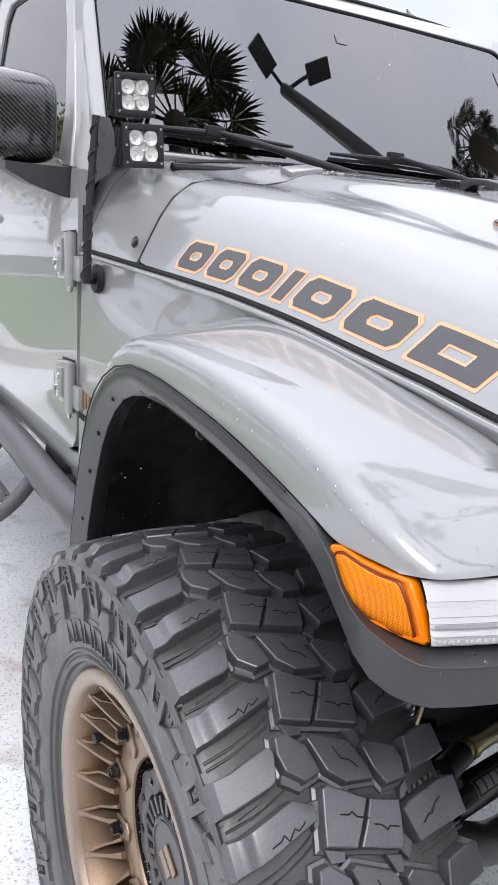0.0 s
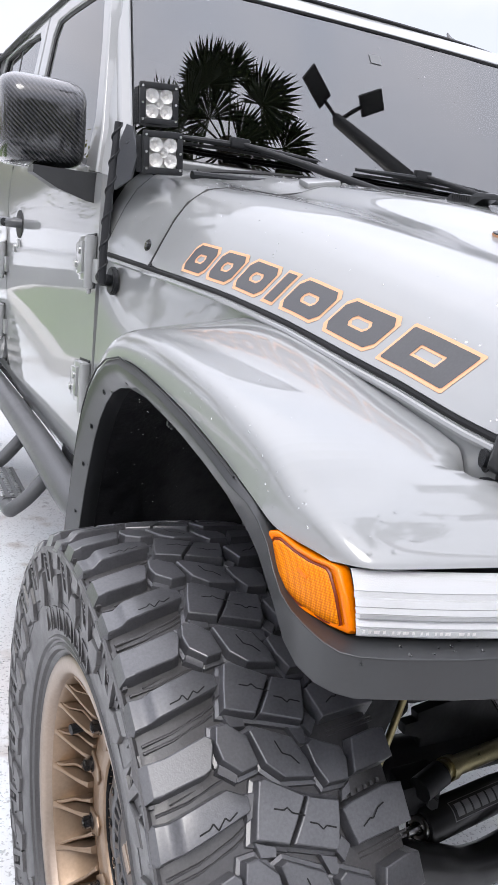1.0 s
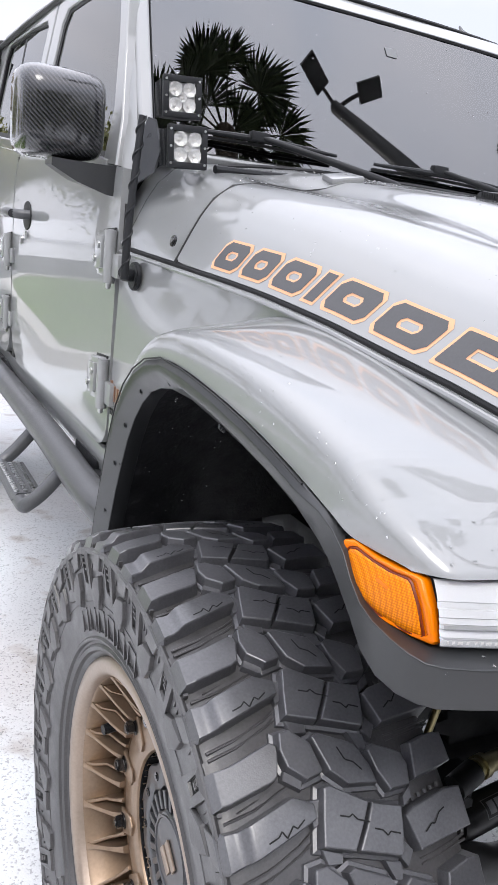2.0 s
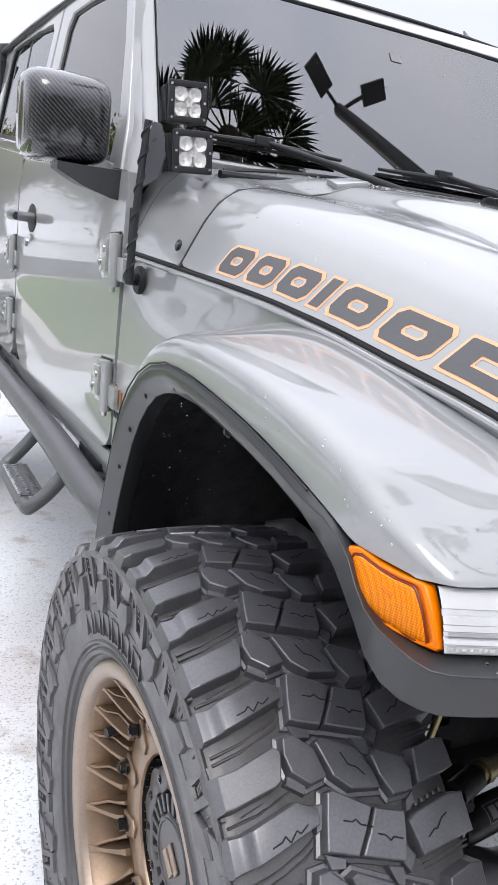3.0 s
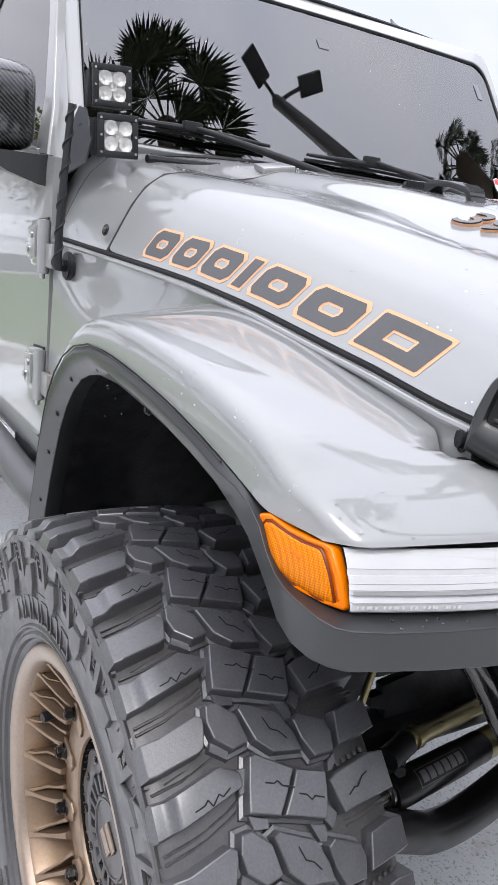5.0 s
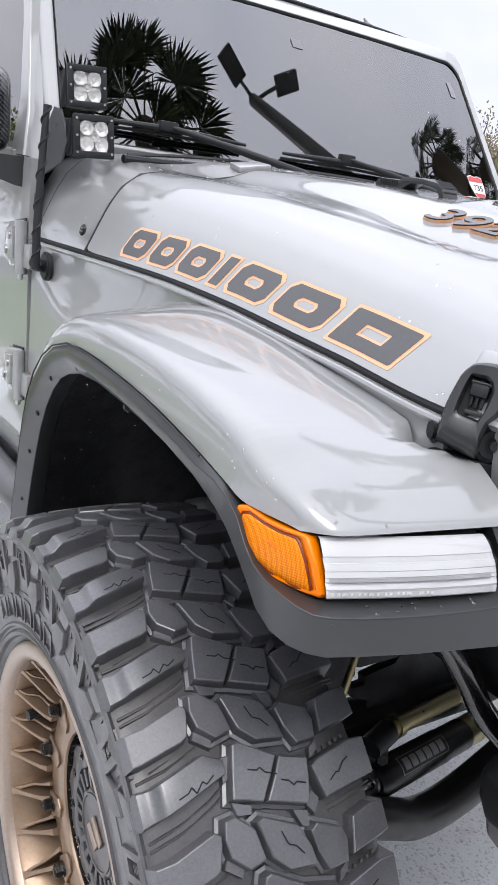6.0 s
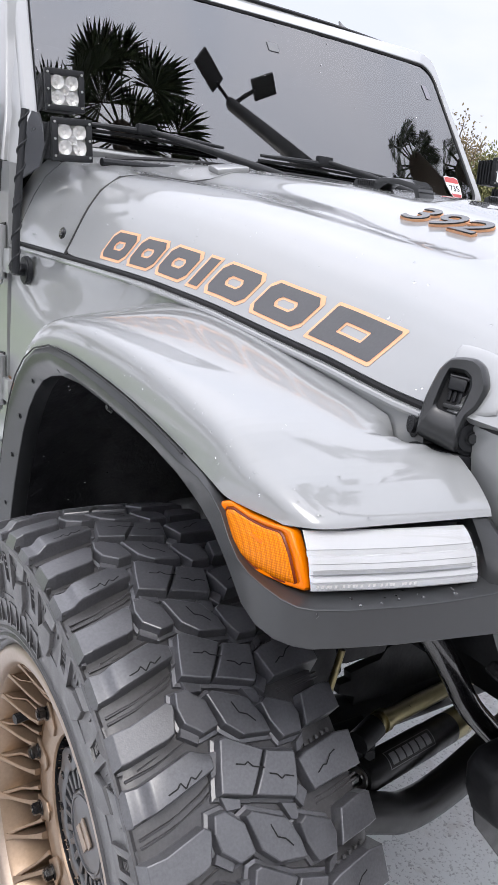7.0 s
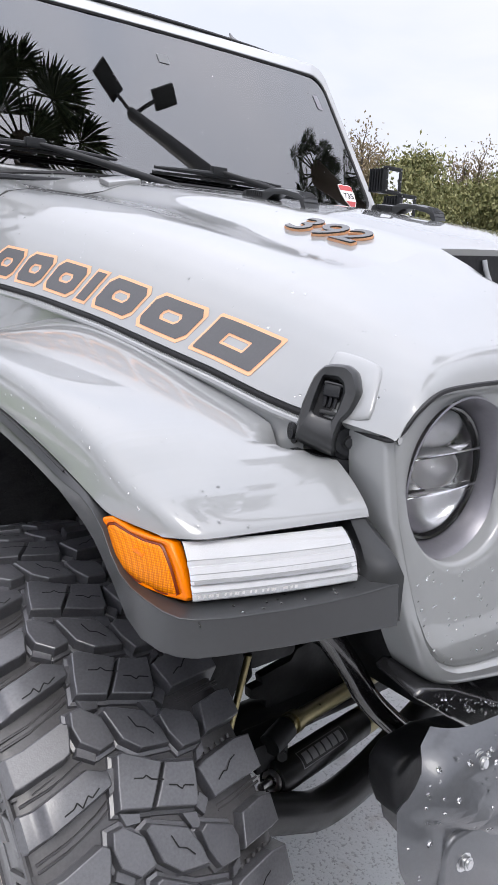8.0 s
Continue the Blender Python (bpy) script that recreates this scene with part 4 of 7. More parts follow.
def window_set(door, outer, inner, label):
    a = [Vector((side_x(y, z) - 0.002, y, z)) for y, z in outer]
    b = [Vector((side_x(y, z) - 0.002, y, z)) for y, z in inner]
    loops = [[p, q, q + Vector((0.03, 0, 0)), p + Vector((0.03, 0, 0))] for p, q in zip(a, b)]
    loops.append(loops[0])
    fr = part("window_frame", loft(loops, caps=False), PAINT, door, "", 50)
    bv = fr.modifiers.new("edge", "BEVEL")
    bv.width, bv.segments, bv.limit_method = 0.006, 2, "ANGLE"
    cy, cz = sum(p[0] for p in inner) / len(inner), sum(p[1] for p in inner) / len(inner)
    c = [Vector((side_x(y, z) + 0.004, y, z)) for y, z in inner]
    d = [Vector((side_x(cy + (y - cy) * 0.96, cz + (z - cz) * 0.94) + 0.006, cy + (y - cy) * 0.96, cz + (z - cz) * 0.94)) for y, z in inner]
    loops = [[p, q, q + Vector((0.01, 0, 0)), p + Vector((0.01, 0, 0))] for p, q in zip(c, d)]
    loops.append(loops[0])
    part("window_seal", loft(loops, caps=False), SEAL, door)
    bm = bmesh.new()
    bm.faces.new([bm.verts.new(Vector((side_x(y, z) + 0.012, y, z))) for y, z in inner])
    pane = part("window_pane", bm, SIDEGLASS, door, label, 0)
    thicken(pane, 0.004)


window_set(door_f, [(0.800, 1.375), (0.83, 1.47), (0.94, 1.66), (1.045, 1.84), (1.10, 1.862), (1.45, 1.885), (1.69, 1.895), (1.72, 1.86), (1.77, 1.44)],
           [(0.90, 1.392), (0.905, 1.50), (0.985, 1.66), (1.058, 1.775), (1.10, 1.803), (1.42, 1.822), (1.58, 1.825), (1.62, 1.79), (1.66, 1.46)], "dark tinted front door window reflecting the sky")
window_set(door_r, [(1.79, 1.435), (1.735, 1.87), (1.78, 1.90), (2.1, 1.92), (2.5, 1.93), (2.72, 1.935), (2.75, 1.90), (2.76, 1.7), (2.77, 1.52)],
           [(1.86, 1.475), (1.815, 1.81), (1.85, 1.838), (2.1, 1.862), (2.45, 1.875), (2.58, 1.878), (2.62, 1.84), (2.64, 1.7), (2.66, 1.55)], "dark tinted rear door window")
part("window_divider", box((side_x(2.27, 1.68) + 0.016, 2.27, 1.68), (0.010, 0.03, 0.36), 0.003, Matrix.Rotation(math.atan(0.17), 4, "Y")), SEAL, door_r)
part("belt_moulding", loft([[Vector((side_x(y, belt(y)) - 0.006, y, belt(y) - 0.01)), Vector((side_x(y, belt(y)) - 0.006, y, belt(y) + 0.008)), Vector((side_x(y, belt(y)) + 0.01, y, belt(y) + 0.014)), Vector((side_x(y, belt(y)) + 0.01, y, belt(y) - 0.01))] for y in span(0.86, 1.85, 8)]), PAINT, door_f)
part("belt_moulding", loft([[Vector((side_x(y, belt(y)) - 0.006, y, belt(y) - 0.01)), Vector((side_x(y, belt(y)) - 0.006, y, belt(y) + 0.008)), Vector((side_x(y, belt(y)) + 0.01, y, belt(y) + 0.014)), Vector((side_x(y, belt(y)) + 0.01, y, belt(y) - 0.01))] for y in span(1.90, 2.70, 6)]), PAINT, door_r)
part("a_pillar",
     loft([[Vector(p) for p in q] for q in (((-0.700, 0.745, 1.36), (-0.735, 0.775, 1.36), (-0.738, 0.800, 1.36), (-0.70, 0.82, 1.36)),
                                            ((-0.698, 0.830, 1.50), (-0.712, 0.842, 1.50), (-0.722, 0.872, 1.50), (-0.69, 0.89, 1.50)),
                                            ((-0.678, 0.970, 1.70), (-0.686, 0.985, 1.70), (-0.690, 1.01, 1.70), (-0.66, 1.03, 1.70)),
                                            ((-0.660, 1.095, 1.88), (-0.664, 1.10, 1.88), (-0.665, 1.13, 1.88), (-0.64, 1.15, 1.88)))]), PAINT, wframe)


def roof_at(u, v):
    y = 1.108 + 2.6 * v
    s = abs(2 * u - 1)
    x = -0.660 + 1.365 * u
    return Vector((x, y + 0.03 * s ** 4 * (1 - v), 1.884 + 0.014 * (1 - s ** 2) - 0.030 * s ** 10 + 0.05 * v * (1 - 0.4 * v)))


roof = part("roof", grid(roof_at, span(0, 1, 41), [0, 0.01, 0.03, 0.08, 0.2, 0.4, 0.6, 0.8, 1.0]), PAINT, car, "", 60)
thicken(roof, 0.03)
part("roof_rail_seal", tube([(-0.664, 1.13, 1.856), (-0.670, 1.6, 1.874), (-0.676, 2.2, 1.89), (-0.68, 3.2, 1.90)], 0.010, 8), SEAL, roof)
part("header_seal", tube([roof_at(u, 0) + Vector((0, -0.002, 0.001)) for u in span(0.005, 0.995, 30)], 0.005, 6), SEAL, roof)
part("roof_antenna", tube([(0.40, 1.16, 1.900), (0.40, 1.175, 1.920), (0.40, 1.19, 1.938)], 0.006, 8, radii=[0.02, 0.008, 0.003]), GLOSSBLK, roof)
# closed shell of the body behind the doors and on the other side
part("rear_body", box((0, 3.20, 1.12), (1.52, 0.9, 0.80), 0.05), PAINT, car)
part("rear_quarter", box((0, 3.22, 1.72), (1.40, 0.86, 0.44), 0.04), SEAL, car)
part("far_side_body", box((0.735, 1.75, 1.06), (0.03, 2.0, 0.66), 0.008), PAINT, car)
part("far_windows", prism([(0.71, 0.85, 1.40), (0.71, 2.8, 1.40), (0.66, 2.8, 1.90), (0.66, 1.10, 1.88)], (0.01, 0, 0)), GLASS, car)
part("cabin_floor", box((0, 1.75, 0.80), (1.44, 2.1, 0.06)), CABIN, car)
part("dashboard", prism([(-0.69, 0.80, 1.05), (-0.69, 0.80, 1.36), (-0.69, 0.98, 1.36), (-0.69, 1.10, 1.20), (-0.69, 1.10, 1.05)], (1.38, 0, 0), 0.02), CABIN, car)
for sx in (-0.36, 0.36):
    seat = part("front_seat", box((sx, 1.52, 1.02), (0.50, 0.52, 0.22), 0.06), CABIN, car)
    part("seat_back", box((sx, 1.80, 1.34), (0.48, 0.16, 0.66), 0.06, Euler((-0.2, 0, 0)).to_matrix().to_4x4()), CABIN, seat)
    part("headrest", box((sx, 1.88, 1.74), (0.27, 0.10, 0.18), 0.04), CABIN, seat)
part("headliner", box((0, 2.3, 1.872), (1.28, 2.3, 0.02)), CABIN, car)
part("rear_bulkhead", box((0, 2.74, 1.3), (1.40, 0.03, 1.1)), CABIN, car)
part("firewall", box((0, 0.72, 0.95), (1.30, 0.04, 0.60)), DARK, car)
part("rocker_panel", prism([(-0.742, 0.50, 0.735), (-0.742, 0.50, 0.765), (-0.735, 0.50, 0.768), (-0.70, 0.50, 0.76), (-0.70, 0.50, 0.70), (-0.735, 0.50, 0.70)], (0, 2.3, 0), 0.004), PAINT, car, "", 30)
part("body_mount", box((-0.70, 0.92, 0.695), (0.09, 0.20, 0.06), 0.01), DARK, car)
part("underbody", box((0, 1.8, 0.72), (1.36, 2.6, 0.08)), DARK, car)


part("door_gap_seal", box((-0.733, 0.740, 1.03), (0.012, 0.013, 0.54)), SEAL, side)
part("door_gap_seal", box((-0.742, 1.886, 1.10), (0.012, 0.03, 0.66)), SEAL, side)
part("pillar_base", loft([[hood_at(0.735, d) + Vector((-0.001 - k * 0.004, k * 0.06, k * 0.012)) for d in (0, 0.011, 0.026, 0.043, 0.066, 0.10)] for k in (0, 0.5, 1.0)], closed=False), PAINT, cowl, "", 60)
# small copper nameplate, drawn as plain bars
for k in range(4):
    part("nameplate_bar", box((-0.7485, 0.728 - 0.020 * k, 0.912 - 0.002 * k), (0.004, 0.013, 0.034 if k else 0.046), 0.001), COPPER, side)
for k in range(7):
    part("nameplate_bar", box((-0.7480, 0.728 - 0.0115 * k, 0.868), (0.002, 0.007, 0.014), 0.0005), SEAL, side)


# hinges, handle, antenna, mirror
def hinge(z, y=0.752):
    x = side_x(y, z)
    ob = part("door_hinge", prism([(x + 0.002, y + 0.012, z + 0.052), (x + 0.002, y + 0.085, z + 0.046), (x + 0.002, y + 0.098, z + 0.030), (x + 0.002, y + 0.092, z - 0.030), (x + 0.002, y + 0.075, z - 0.048), (x + 0.002, y + 0.012, z - 0.040)], (-0.020, 0, 0), 0.006), PAINT, car, "grey cast door hinge")
    part("hinge_rib", prism([(x - 0.017, y + 0.026, z + 0.038), (x - 0.017, y + 0.074, z + 0.034), (x - 0.017, y + 0.080, z + 0.024), (x - 0.017, y + 0.076, z - 0.026), (x - 0.017, y + 0.064, z - 0.034), (x - 0.017, y + 0.026, z - 0.028)], (-0.009, 0, 0), 0.003), PAINT, ob)
    # black plate a little wider than the hinge, draws its shadow edge
    part("hinge_shadow_edge", prism([(x + 0.001, y + 0.008, z + 0.056), (x + 0.001, y + 0.088, z + 0.050), (x + 0.001, y + 0.102, z + 0.031), (x + 0.001, y + 0.096, z - 0.033), (x + 0.001, y + 0.077, z - 0.052), (x + 0.001, y + 0.008, z - 0.044)], (-0.004, 0, 0), 0.001), SEAL, ob)
    part("hinge_barrel", tube([(x - 0.012, y + 0.006, z - 0.058), (x - 0.012, y + 0.006, z + 0.050)], 0.0125, 14), PAINT, ob)
    part("hinge_leaf", box((x - 0.003, y - 0.022, z - 0.02), (0.014, 0.05, 0.05), 0.004), PAINT, ob)
    part("hinge_pin", disc((x - 0.012, y + 0.006, z - 0.07), (0, 0, 1), 0.006, 0.014, 10, 0.002), STEEL, ob)
    for dy, dz in ((0.04, 0.018), (0.068, -0.012)):
        part("hinge_screw", disc((x - 0.026, y + dy, z + dz), (-1, 0, 0), 0.008, 0.004, 12, 0.001), STEEL, ob)


hinge(1.195)
hinge(0.925)
hinge(1.135, 1.892)
hinge(0.925, 1.892)
hx = side_x(1.70, 1.255)
handle = part("door_handle", tube(smooth_path([(hx + 0.004, 1.795, 1.252), (hx - 0.030, 1.790, 1.252), (hx - 0.048, 1.755, 1.253), (hx - 0.050, 1.70, 1.254), (hx - 0.046, 1.655, 1.253), (hx - 0.030, 1.628, 1.252), (hx + 0.004, 1.622, 1.252)], 5), 0.0145, 14), TUBE, door_f, "dark grey pull handle")
part("handle_button", disc((hx - 0.047, 1.640, 1.252), (-0.7, -0.7, 0), 0.012, 0.010, 16, 0.003), BLACK, handle)
part("handle_cup", prism([(hx + 0.002, 1.660 + 0.060 * math.cos(2 * math.pi * k / 24), 1.250 + 0.043 * math.sin(2 * math.pi * k / 24)) for k in range(24)], (-0.004, 0, 0), 0.001), SEAL, door_f)
part("door_lock", disc((hx - 0.002, 1.650, 1.192), (-1, 0, 0), 0.013, 0.006, 18, 0.002), STEEL, door_f)
part("door_lock", disc((hx, 1.72, 1.175), (-1, 0, 0), 0.014, 0.008, 16, 0.002), STEEL, door_f)

ant = part("antenna_base", disc((-0.738, 0.640, 1.163), (-1, 0, 0), 0.028, 0.012, 24, 0.003), BLACK, car, "black antenna mount with spiral wrapped mast")
part("antenna_arm", tube([(-0.745, 0.640, 1.163), (-0.770, 0.628, 1.165), (-0.774, 0.614, 1.170)], 0.012, 12), BLACK, ant)
mast = [Vector((-0.774, 0.610, 1.158)), Vector((-0.772, 0.613, 1.25)), Vector((-0.763, 0.621, 1.36)), Vector((-0.754, 0.629, 1.457))]
mast_path = smooth_path(mast, 30)
part("antenna_mast", tube(mast_path[::6], 0.008, 12, radii=[0.0082 - 0.0018 * k / 15 for k in range(16)]), BLACK, ant)
part("antenna_spiral", tube([p + Vector((0.0078 * math.cos(k * 0.42), 0.0078 * math.sin(k * 0.42), 0)) for k, p in enumerate(mast_path)], 0.0020, 6), BLACK, ant)

mirror = part("door_mirror", loft([[Vector((cx + sx * (0.088 * (1 if abs(math.cos(a)) > 0 else 1)) * math.copysign(abs(math.cos(a)) ** 0.34, math.cos(a)), y, cz + sz * math.copysign(abs(math.sin(a)) ** 0.34, math.sin(a)))) for a in [2 * math.pi * k / 36 for k in range(36)]]
                                   for y, cx, cz, sx, sz in ((0.834, -0.841, 1.456, 0.60, 0.045), (0.837, -0.841, 1.457, 0.78, 0.061), (0.846, -0.842, 1.459, 0.89, 0.073), (0.862, -0.843, 1.463, 0.965, 0.083), (0.89, -0.844, 1.466, 1.0, 0.090), (0.93, -0.845, 1.467, 1.01, 0.092), (0.965, -0.845, 1.467, 1.01, 0.092), (0.97, -0.845, 1.467, 0.98, 0.088))]), CARBON, car, "carbon fibre mirror cap with raindrops", 50)
part("mirror_glass", box((-0.845, 0.972, 1.467), (0.15, 0.004, 0.155), 0.002), CHROME, mirror)
part("mirror_arm", loft([[Vector(p) for p in q] for q in (((-0.73, 0.80, 1.375), (-0.73, 0.87, 1.375), (-0.73, 0.87, 1.320), (-0.73, 0.80, 1.310)),
                                                          ((-0.765, 0.795, 1.372), (-0.765, 0.88, 1.372), (-0.765, 0.88, 1.322), (-0.765, 0.80, 1.314)),
                                                          ((-0.82, 0.825, 1.374), (-0.82, 0.91, 1.374), (-0.82, 0.91, 1.338), (-0.82, 0.83, 1.334)),
                                                          ((-0.865, 0.86, 1.378), (-0.865, 0.93, 1.378), (-0.865, 0.93, 1.365), (-0.865, 0.865, 1.362)))]), FLARE, mirror, "black mirror arm", 35)


# ---- light pods at the windshield corners ----
def pod(centre, face, spin=0.0):
    """A square cube light that looks along face."""
    f = Vector(face).normalized()
    side_v = f.cross(Vector((0, 0, 1))).normalized()
    upv = side_v.cross(f)
    m = Matrix((side_v, upv, f)).transposed().to_4x4() @ Matrix.Rotation(spin, 4, "Z")
    m = m @ Matrix.Scale(0.97, 4)
    m.translation = Vector(centre)

    def put(bm):
        bm.transform(m)
        return bm
    body_ob = part("light_pod", put(box((0, 0, -0.030), (0.070, 0.070, 0.052), 0.008)), BLACK, car, "black cube light pod with four clear lenses")
    rim = bmesh.new()
    for c, s in (((0, 0.0335, 0.002), (0.079, 0.012, 0.014)), ((0, -0.0335, 0.002), (0.079, 0.012, 0.014)), ((0.0335, 0, 0.002), (0.012, 0.056, 0.014)), ((-0.0335, 0, 0.002), (0.012, 0.056, 0.014))):
        box(c, s, 0.0022, bm=rim)
    part("bezel", put(rim), BLACK, body_ob)
    part("reflector", put(box((0, 0, -0.003), (0.058, 0.058, 0.004))), SILVERL, body_ob)
    for dx, dy in ((-0.0145, 0.0145), (0.0145, 0.0145), (-0.0145, -0.0145), (0.0145, -0.0145), (0, 0)):
        r = 0.0136 if dx else 0.0095
        bowl = revolve([(-0.001, 0.003), (0.000, r * 0.5), (0.003, r * 0.85), (0.006, r)], 18)
        bowl.transform(Matrix.Translation((dx, dy, 0)) @ Matrix.Rotation(radians(-90), 4, "Y"))
        part("lens_cup", put(bowl), SILVERL, body_ob)
        part("led", put(disc((dx, dy, 0.0005), (0, 0, 1), 0.0035, 0.002, 10, 0.0006)), WHITEV, body_ob)
    cover = part("lens", put(box((0, 0, 0.0055), (0.056, 0.056, 0.0016))), CLEAR, body_ob)
    cover.visible_shadow = False
    for k in range(5):
        for sx in (-1, 1):
            part("cooling_fin", put(box((sx * 0.036, 0, -0.012 - 0.010 * k), (0.010, 0.066, 0.0035))), BLACK, body_ob)
    for sx in (-1, 1):
        for sy in (-1, 0, 1):
            part("bezel_screw", put(disc((sx * 0.034, sy * 0.031, 0.0085), (0, 0, 1), 0.0025, 0.0015, 8)), STEEL, body_ob)
    return body_ob


FACE = (-0.10, -1.0, 0.04)
pod((-0.664, 0.670, 1.507), FACE, radians(-3))
pod((-0.674, 0.596, 1.411), FACE, radians(-3))
pod((0.620, 0.655, 1.504), (0.05, -1.0, 0.02))
pod((0.624, 0.595, 1.426), (0.05, -1.0, 0.02))
for sx in (-1, 1):
    br = part("pod_bracket", prism([(sx * 0.708, 0.730, 1.470), (sx * 0.708, 0.690, 1.462), (sx * 0.708, 0.645, 1.405), (sx * 0.716, 0.655, 1.362), (sx * 0.730, 0.715, 1.340), (sx * 0.730, 0.745, 1.40)], (-sx * 0.004, 0, 0)), BUMPER, car, "dark grey light pod bracket at the pillar")
    part("bracket_arm", tube([(sx * 0.70, 0.70, 1.44), (sx * 0.675, 0.69, 1.44), (sx * 0.645, 0.69, 1.46)], 0.009, 8), BLACK, br)
    part("bracket_foot", box((sx * 0.672, 0.66, 1.44), (0.05, 0.10, 0.012), 0.003), BLACK, br)
raindrops(wframe, lambda a, b: (ws(-0.66 + 1.3 * a, 1.43 + 0.40 * b ** 1.3, 0.0005), Vector((0, -1, RAKE))), 150, 31, 0.0007, 0.0017)
raindrops(mirror, lambda a, b: (Vector((-0.92 + 0.14 * a, 0.868 + 0.05 * b, 1.375)), Vector((0, -0.3, -1))), 26, 33, 0.0015, 0.0034)

# ---- grille and headlamp ----
HL = Vector((-0.550, -0.490, 1.056))


def face_y(x):
    """The grille face, swept back to its sides."""
    return -0.510 + 0.10 * max(0.0, abs(x) - 0.40) ** 1.3


GR_IN = [(-0.6543, 1.1047), (-0.6504, 1.1148), (-0.6386, 1.1297), (-0.6092, 1.1466), (-0.5694, 1.1511), (-0.5066, 1.1522), (-0.40, 1.1525), (0.0, 1.1525), (0.0, 0.842), (-0.40, 0.845), (-0.481, 0.8483), (-0.5221, 0.8517), (-0.5545, 0.8573), (-0.5771, 0.8696), (-0.5996, 0.8966), (-0.6151, 0.9298), (-0.6298, 0.9731), (-0.6443, 1.0258), (-0.6507, 1.0699)]
GR_OUT = [(-0.662, 1.106), (-0.656, 1.119), (-0.642, 1.134), (-0.611, 1.1505), (-0.57, 1.1555), (-0.50, 1.1565), (-0.40, 1.157), (0.0, 1.157), (0.0, 0.810), (-0.40, 0.815), (-0.4615, 0.819), (-0.514, 0.8275), (-0.5515, 0.8336), (-0.578, 0.843), (-0.595, 0.858), (-0.6218, 0.9176), (-0.634, 0.950), (-0.645, 0.985), (-0.655, 1.026), (-0.660, 1.070)]
LAMP_R = 0.0845


def reach(poly, a):
    """Distance from the lamp's middle to an outline in direction a."""
    d = Vector((math.cos(a), math.sin(a)))
    best = 9.0
    for p, q in zip(poly, poly[1:] + poly[:1]):
        p, q = Vector(p) - Vector((HL.x, HL.z)), Vector(q) - Vector((HL.x, HL.z))
        e = q - p
        det = d.x * -e.y + d.y * e.x
        if abs(det) < 1e-9:
            continue
        t = (p.x * -e.y + p.y * e.x) / det
        u = (d.x * p.y - d.y * p.x) / det
        if t > 0 and -1e-6 <= u <= 1 + 1e-6:
            best = min(best, t)
    return best


def grille_skin():
    bm = bmesh.new()
    n = 120
    rows = []
    # share of the way (lamp to crease, crease to rim) and how far behind the face
    for zone, f, back in ((0, -0.015, 0.019), (0, -0.008, 0.006), (0, 0.0, 0.003), (0, 0.04, 0.0005), (0, 0.12, 0.0), (0, 0.5, 0.0), (0, 0.9, 0.0), (0, 0.965, 0.001), (0, 0.99, 0.0045), (0, 1.0, 0.005), (1, 0.10, 0.0005), (1, 0.2, -0.002), (1, 0.5, 0.0), (1, 0.8, 0.003), (1, 0.95, 0.008), (1, 1.0, 0.016), (1, 0.99, 0.035), (1, 0.95, 0.05)):
        row = []
        for k in range(n):
            a = 2 * math.pi * k / n
            rin, rout = reach(GR_IN, a), reach(GR_OUT, a)
            r = LAMP_R + (rin - LAMP_R) * f if zone == 0 else rin + (max(rout, rin + 0.004) - rin) * f
            x, z = HL.x + r * math.cos(a), HL.z + r * math.sin(a)
            row.append(bm.verts.new((x, face_y(x) + back + (z - 1.0) * 0.10, z)))
        rows.append(row)
    for a, b in zip(rows, rows[1:]):
        for k in range(n):
            j = (k + 1) % n
            bm.faces.new((a[k], a[j], b[j], b[k]))
    return bm


grille = part("grille", grille_skin(), PAINT, car, "grey grille panel with raindrops", 50)
mirror_bm = grille_skin()
mirror_bm.transform(Matrix.Diagonal((-1, 1, 1, 1)))
part("grille_half", mirror_bm, PAINT, grille, "", 50)


def on_grille(a, b):
    x, z = -0.62 + 0.22 * a, 0.86 + 0.11 * b
    if x < -0.598 - (z - 0.90) * 0.42:
        return None
    return Vector((x, face_y(x) + 0.10 * (z - 1.0) - 0.0003, z)), Vector((0, -1, 0))


raindrops(grille, on_grille, 110, 41, 0.0008, 0.0019)
part("hood_front_seal", tube(smooth_path([(-0.659, -0.440, 1.1075), (-0.661, -0.470, 1.1075), (-0.6595, -0.486, 1.109), (-0.650, -0.4905, 1.119), (-0.637, -0.4925, 1.1335), (-0.609, -0.495, 1.1505), (-0.569, -0.497, 1.1552), (-0.50, -0.498, 1.1565), (-0.30, -0.50, 1.157), (0.3, -0.50, 1.157)], 5), 0.0025, 8), SEAL, grille)
# slots of the grille further in
for k in range(4):
    sx = -0.37 + 0.105 * k
    part("grille_slot", box((sx, -0.512, 0.985), (0.052, 0.03, 0.27), 0.012), DARK, grille)

lamp = part("headlamp", revolve([(0.0125, 0.0866), (0.0115, 0.0848), (0.013, 0.0832), (0.028, 0.078), (0.044, 0.0725), (0.052, 0.0715)], 64), SILVERPL, car, "round headlamp in a silver grey bowl", 50)
TURN_LAMP = Matrix.Translation(HL + Vector((0, -0.012, 0))) @ Matrix.Rotation(radians(90), 4, "Z")
lamp.matrix_basis = TURN_LAMP
part("lamp_ring", revolve([(0.044, 0.0725), (0.039, 0.0710), (0.040, 0.0685), (0.048, 0.067), (0.06, 0.067)], 48), GLOSSBLK, lamp)
lens = part("lamp_lens", revolve([(0.026, 0.0005), (0.0268, 0.02), (0.031, 0.045), (0.038, 0.060), (0.046, 0.067)], 40), CLEAR, lamp)
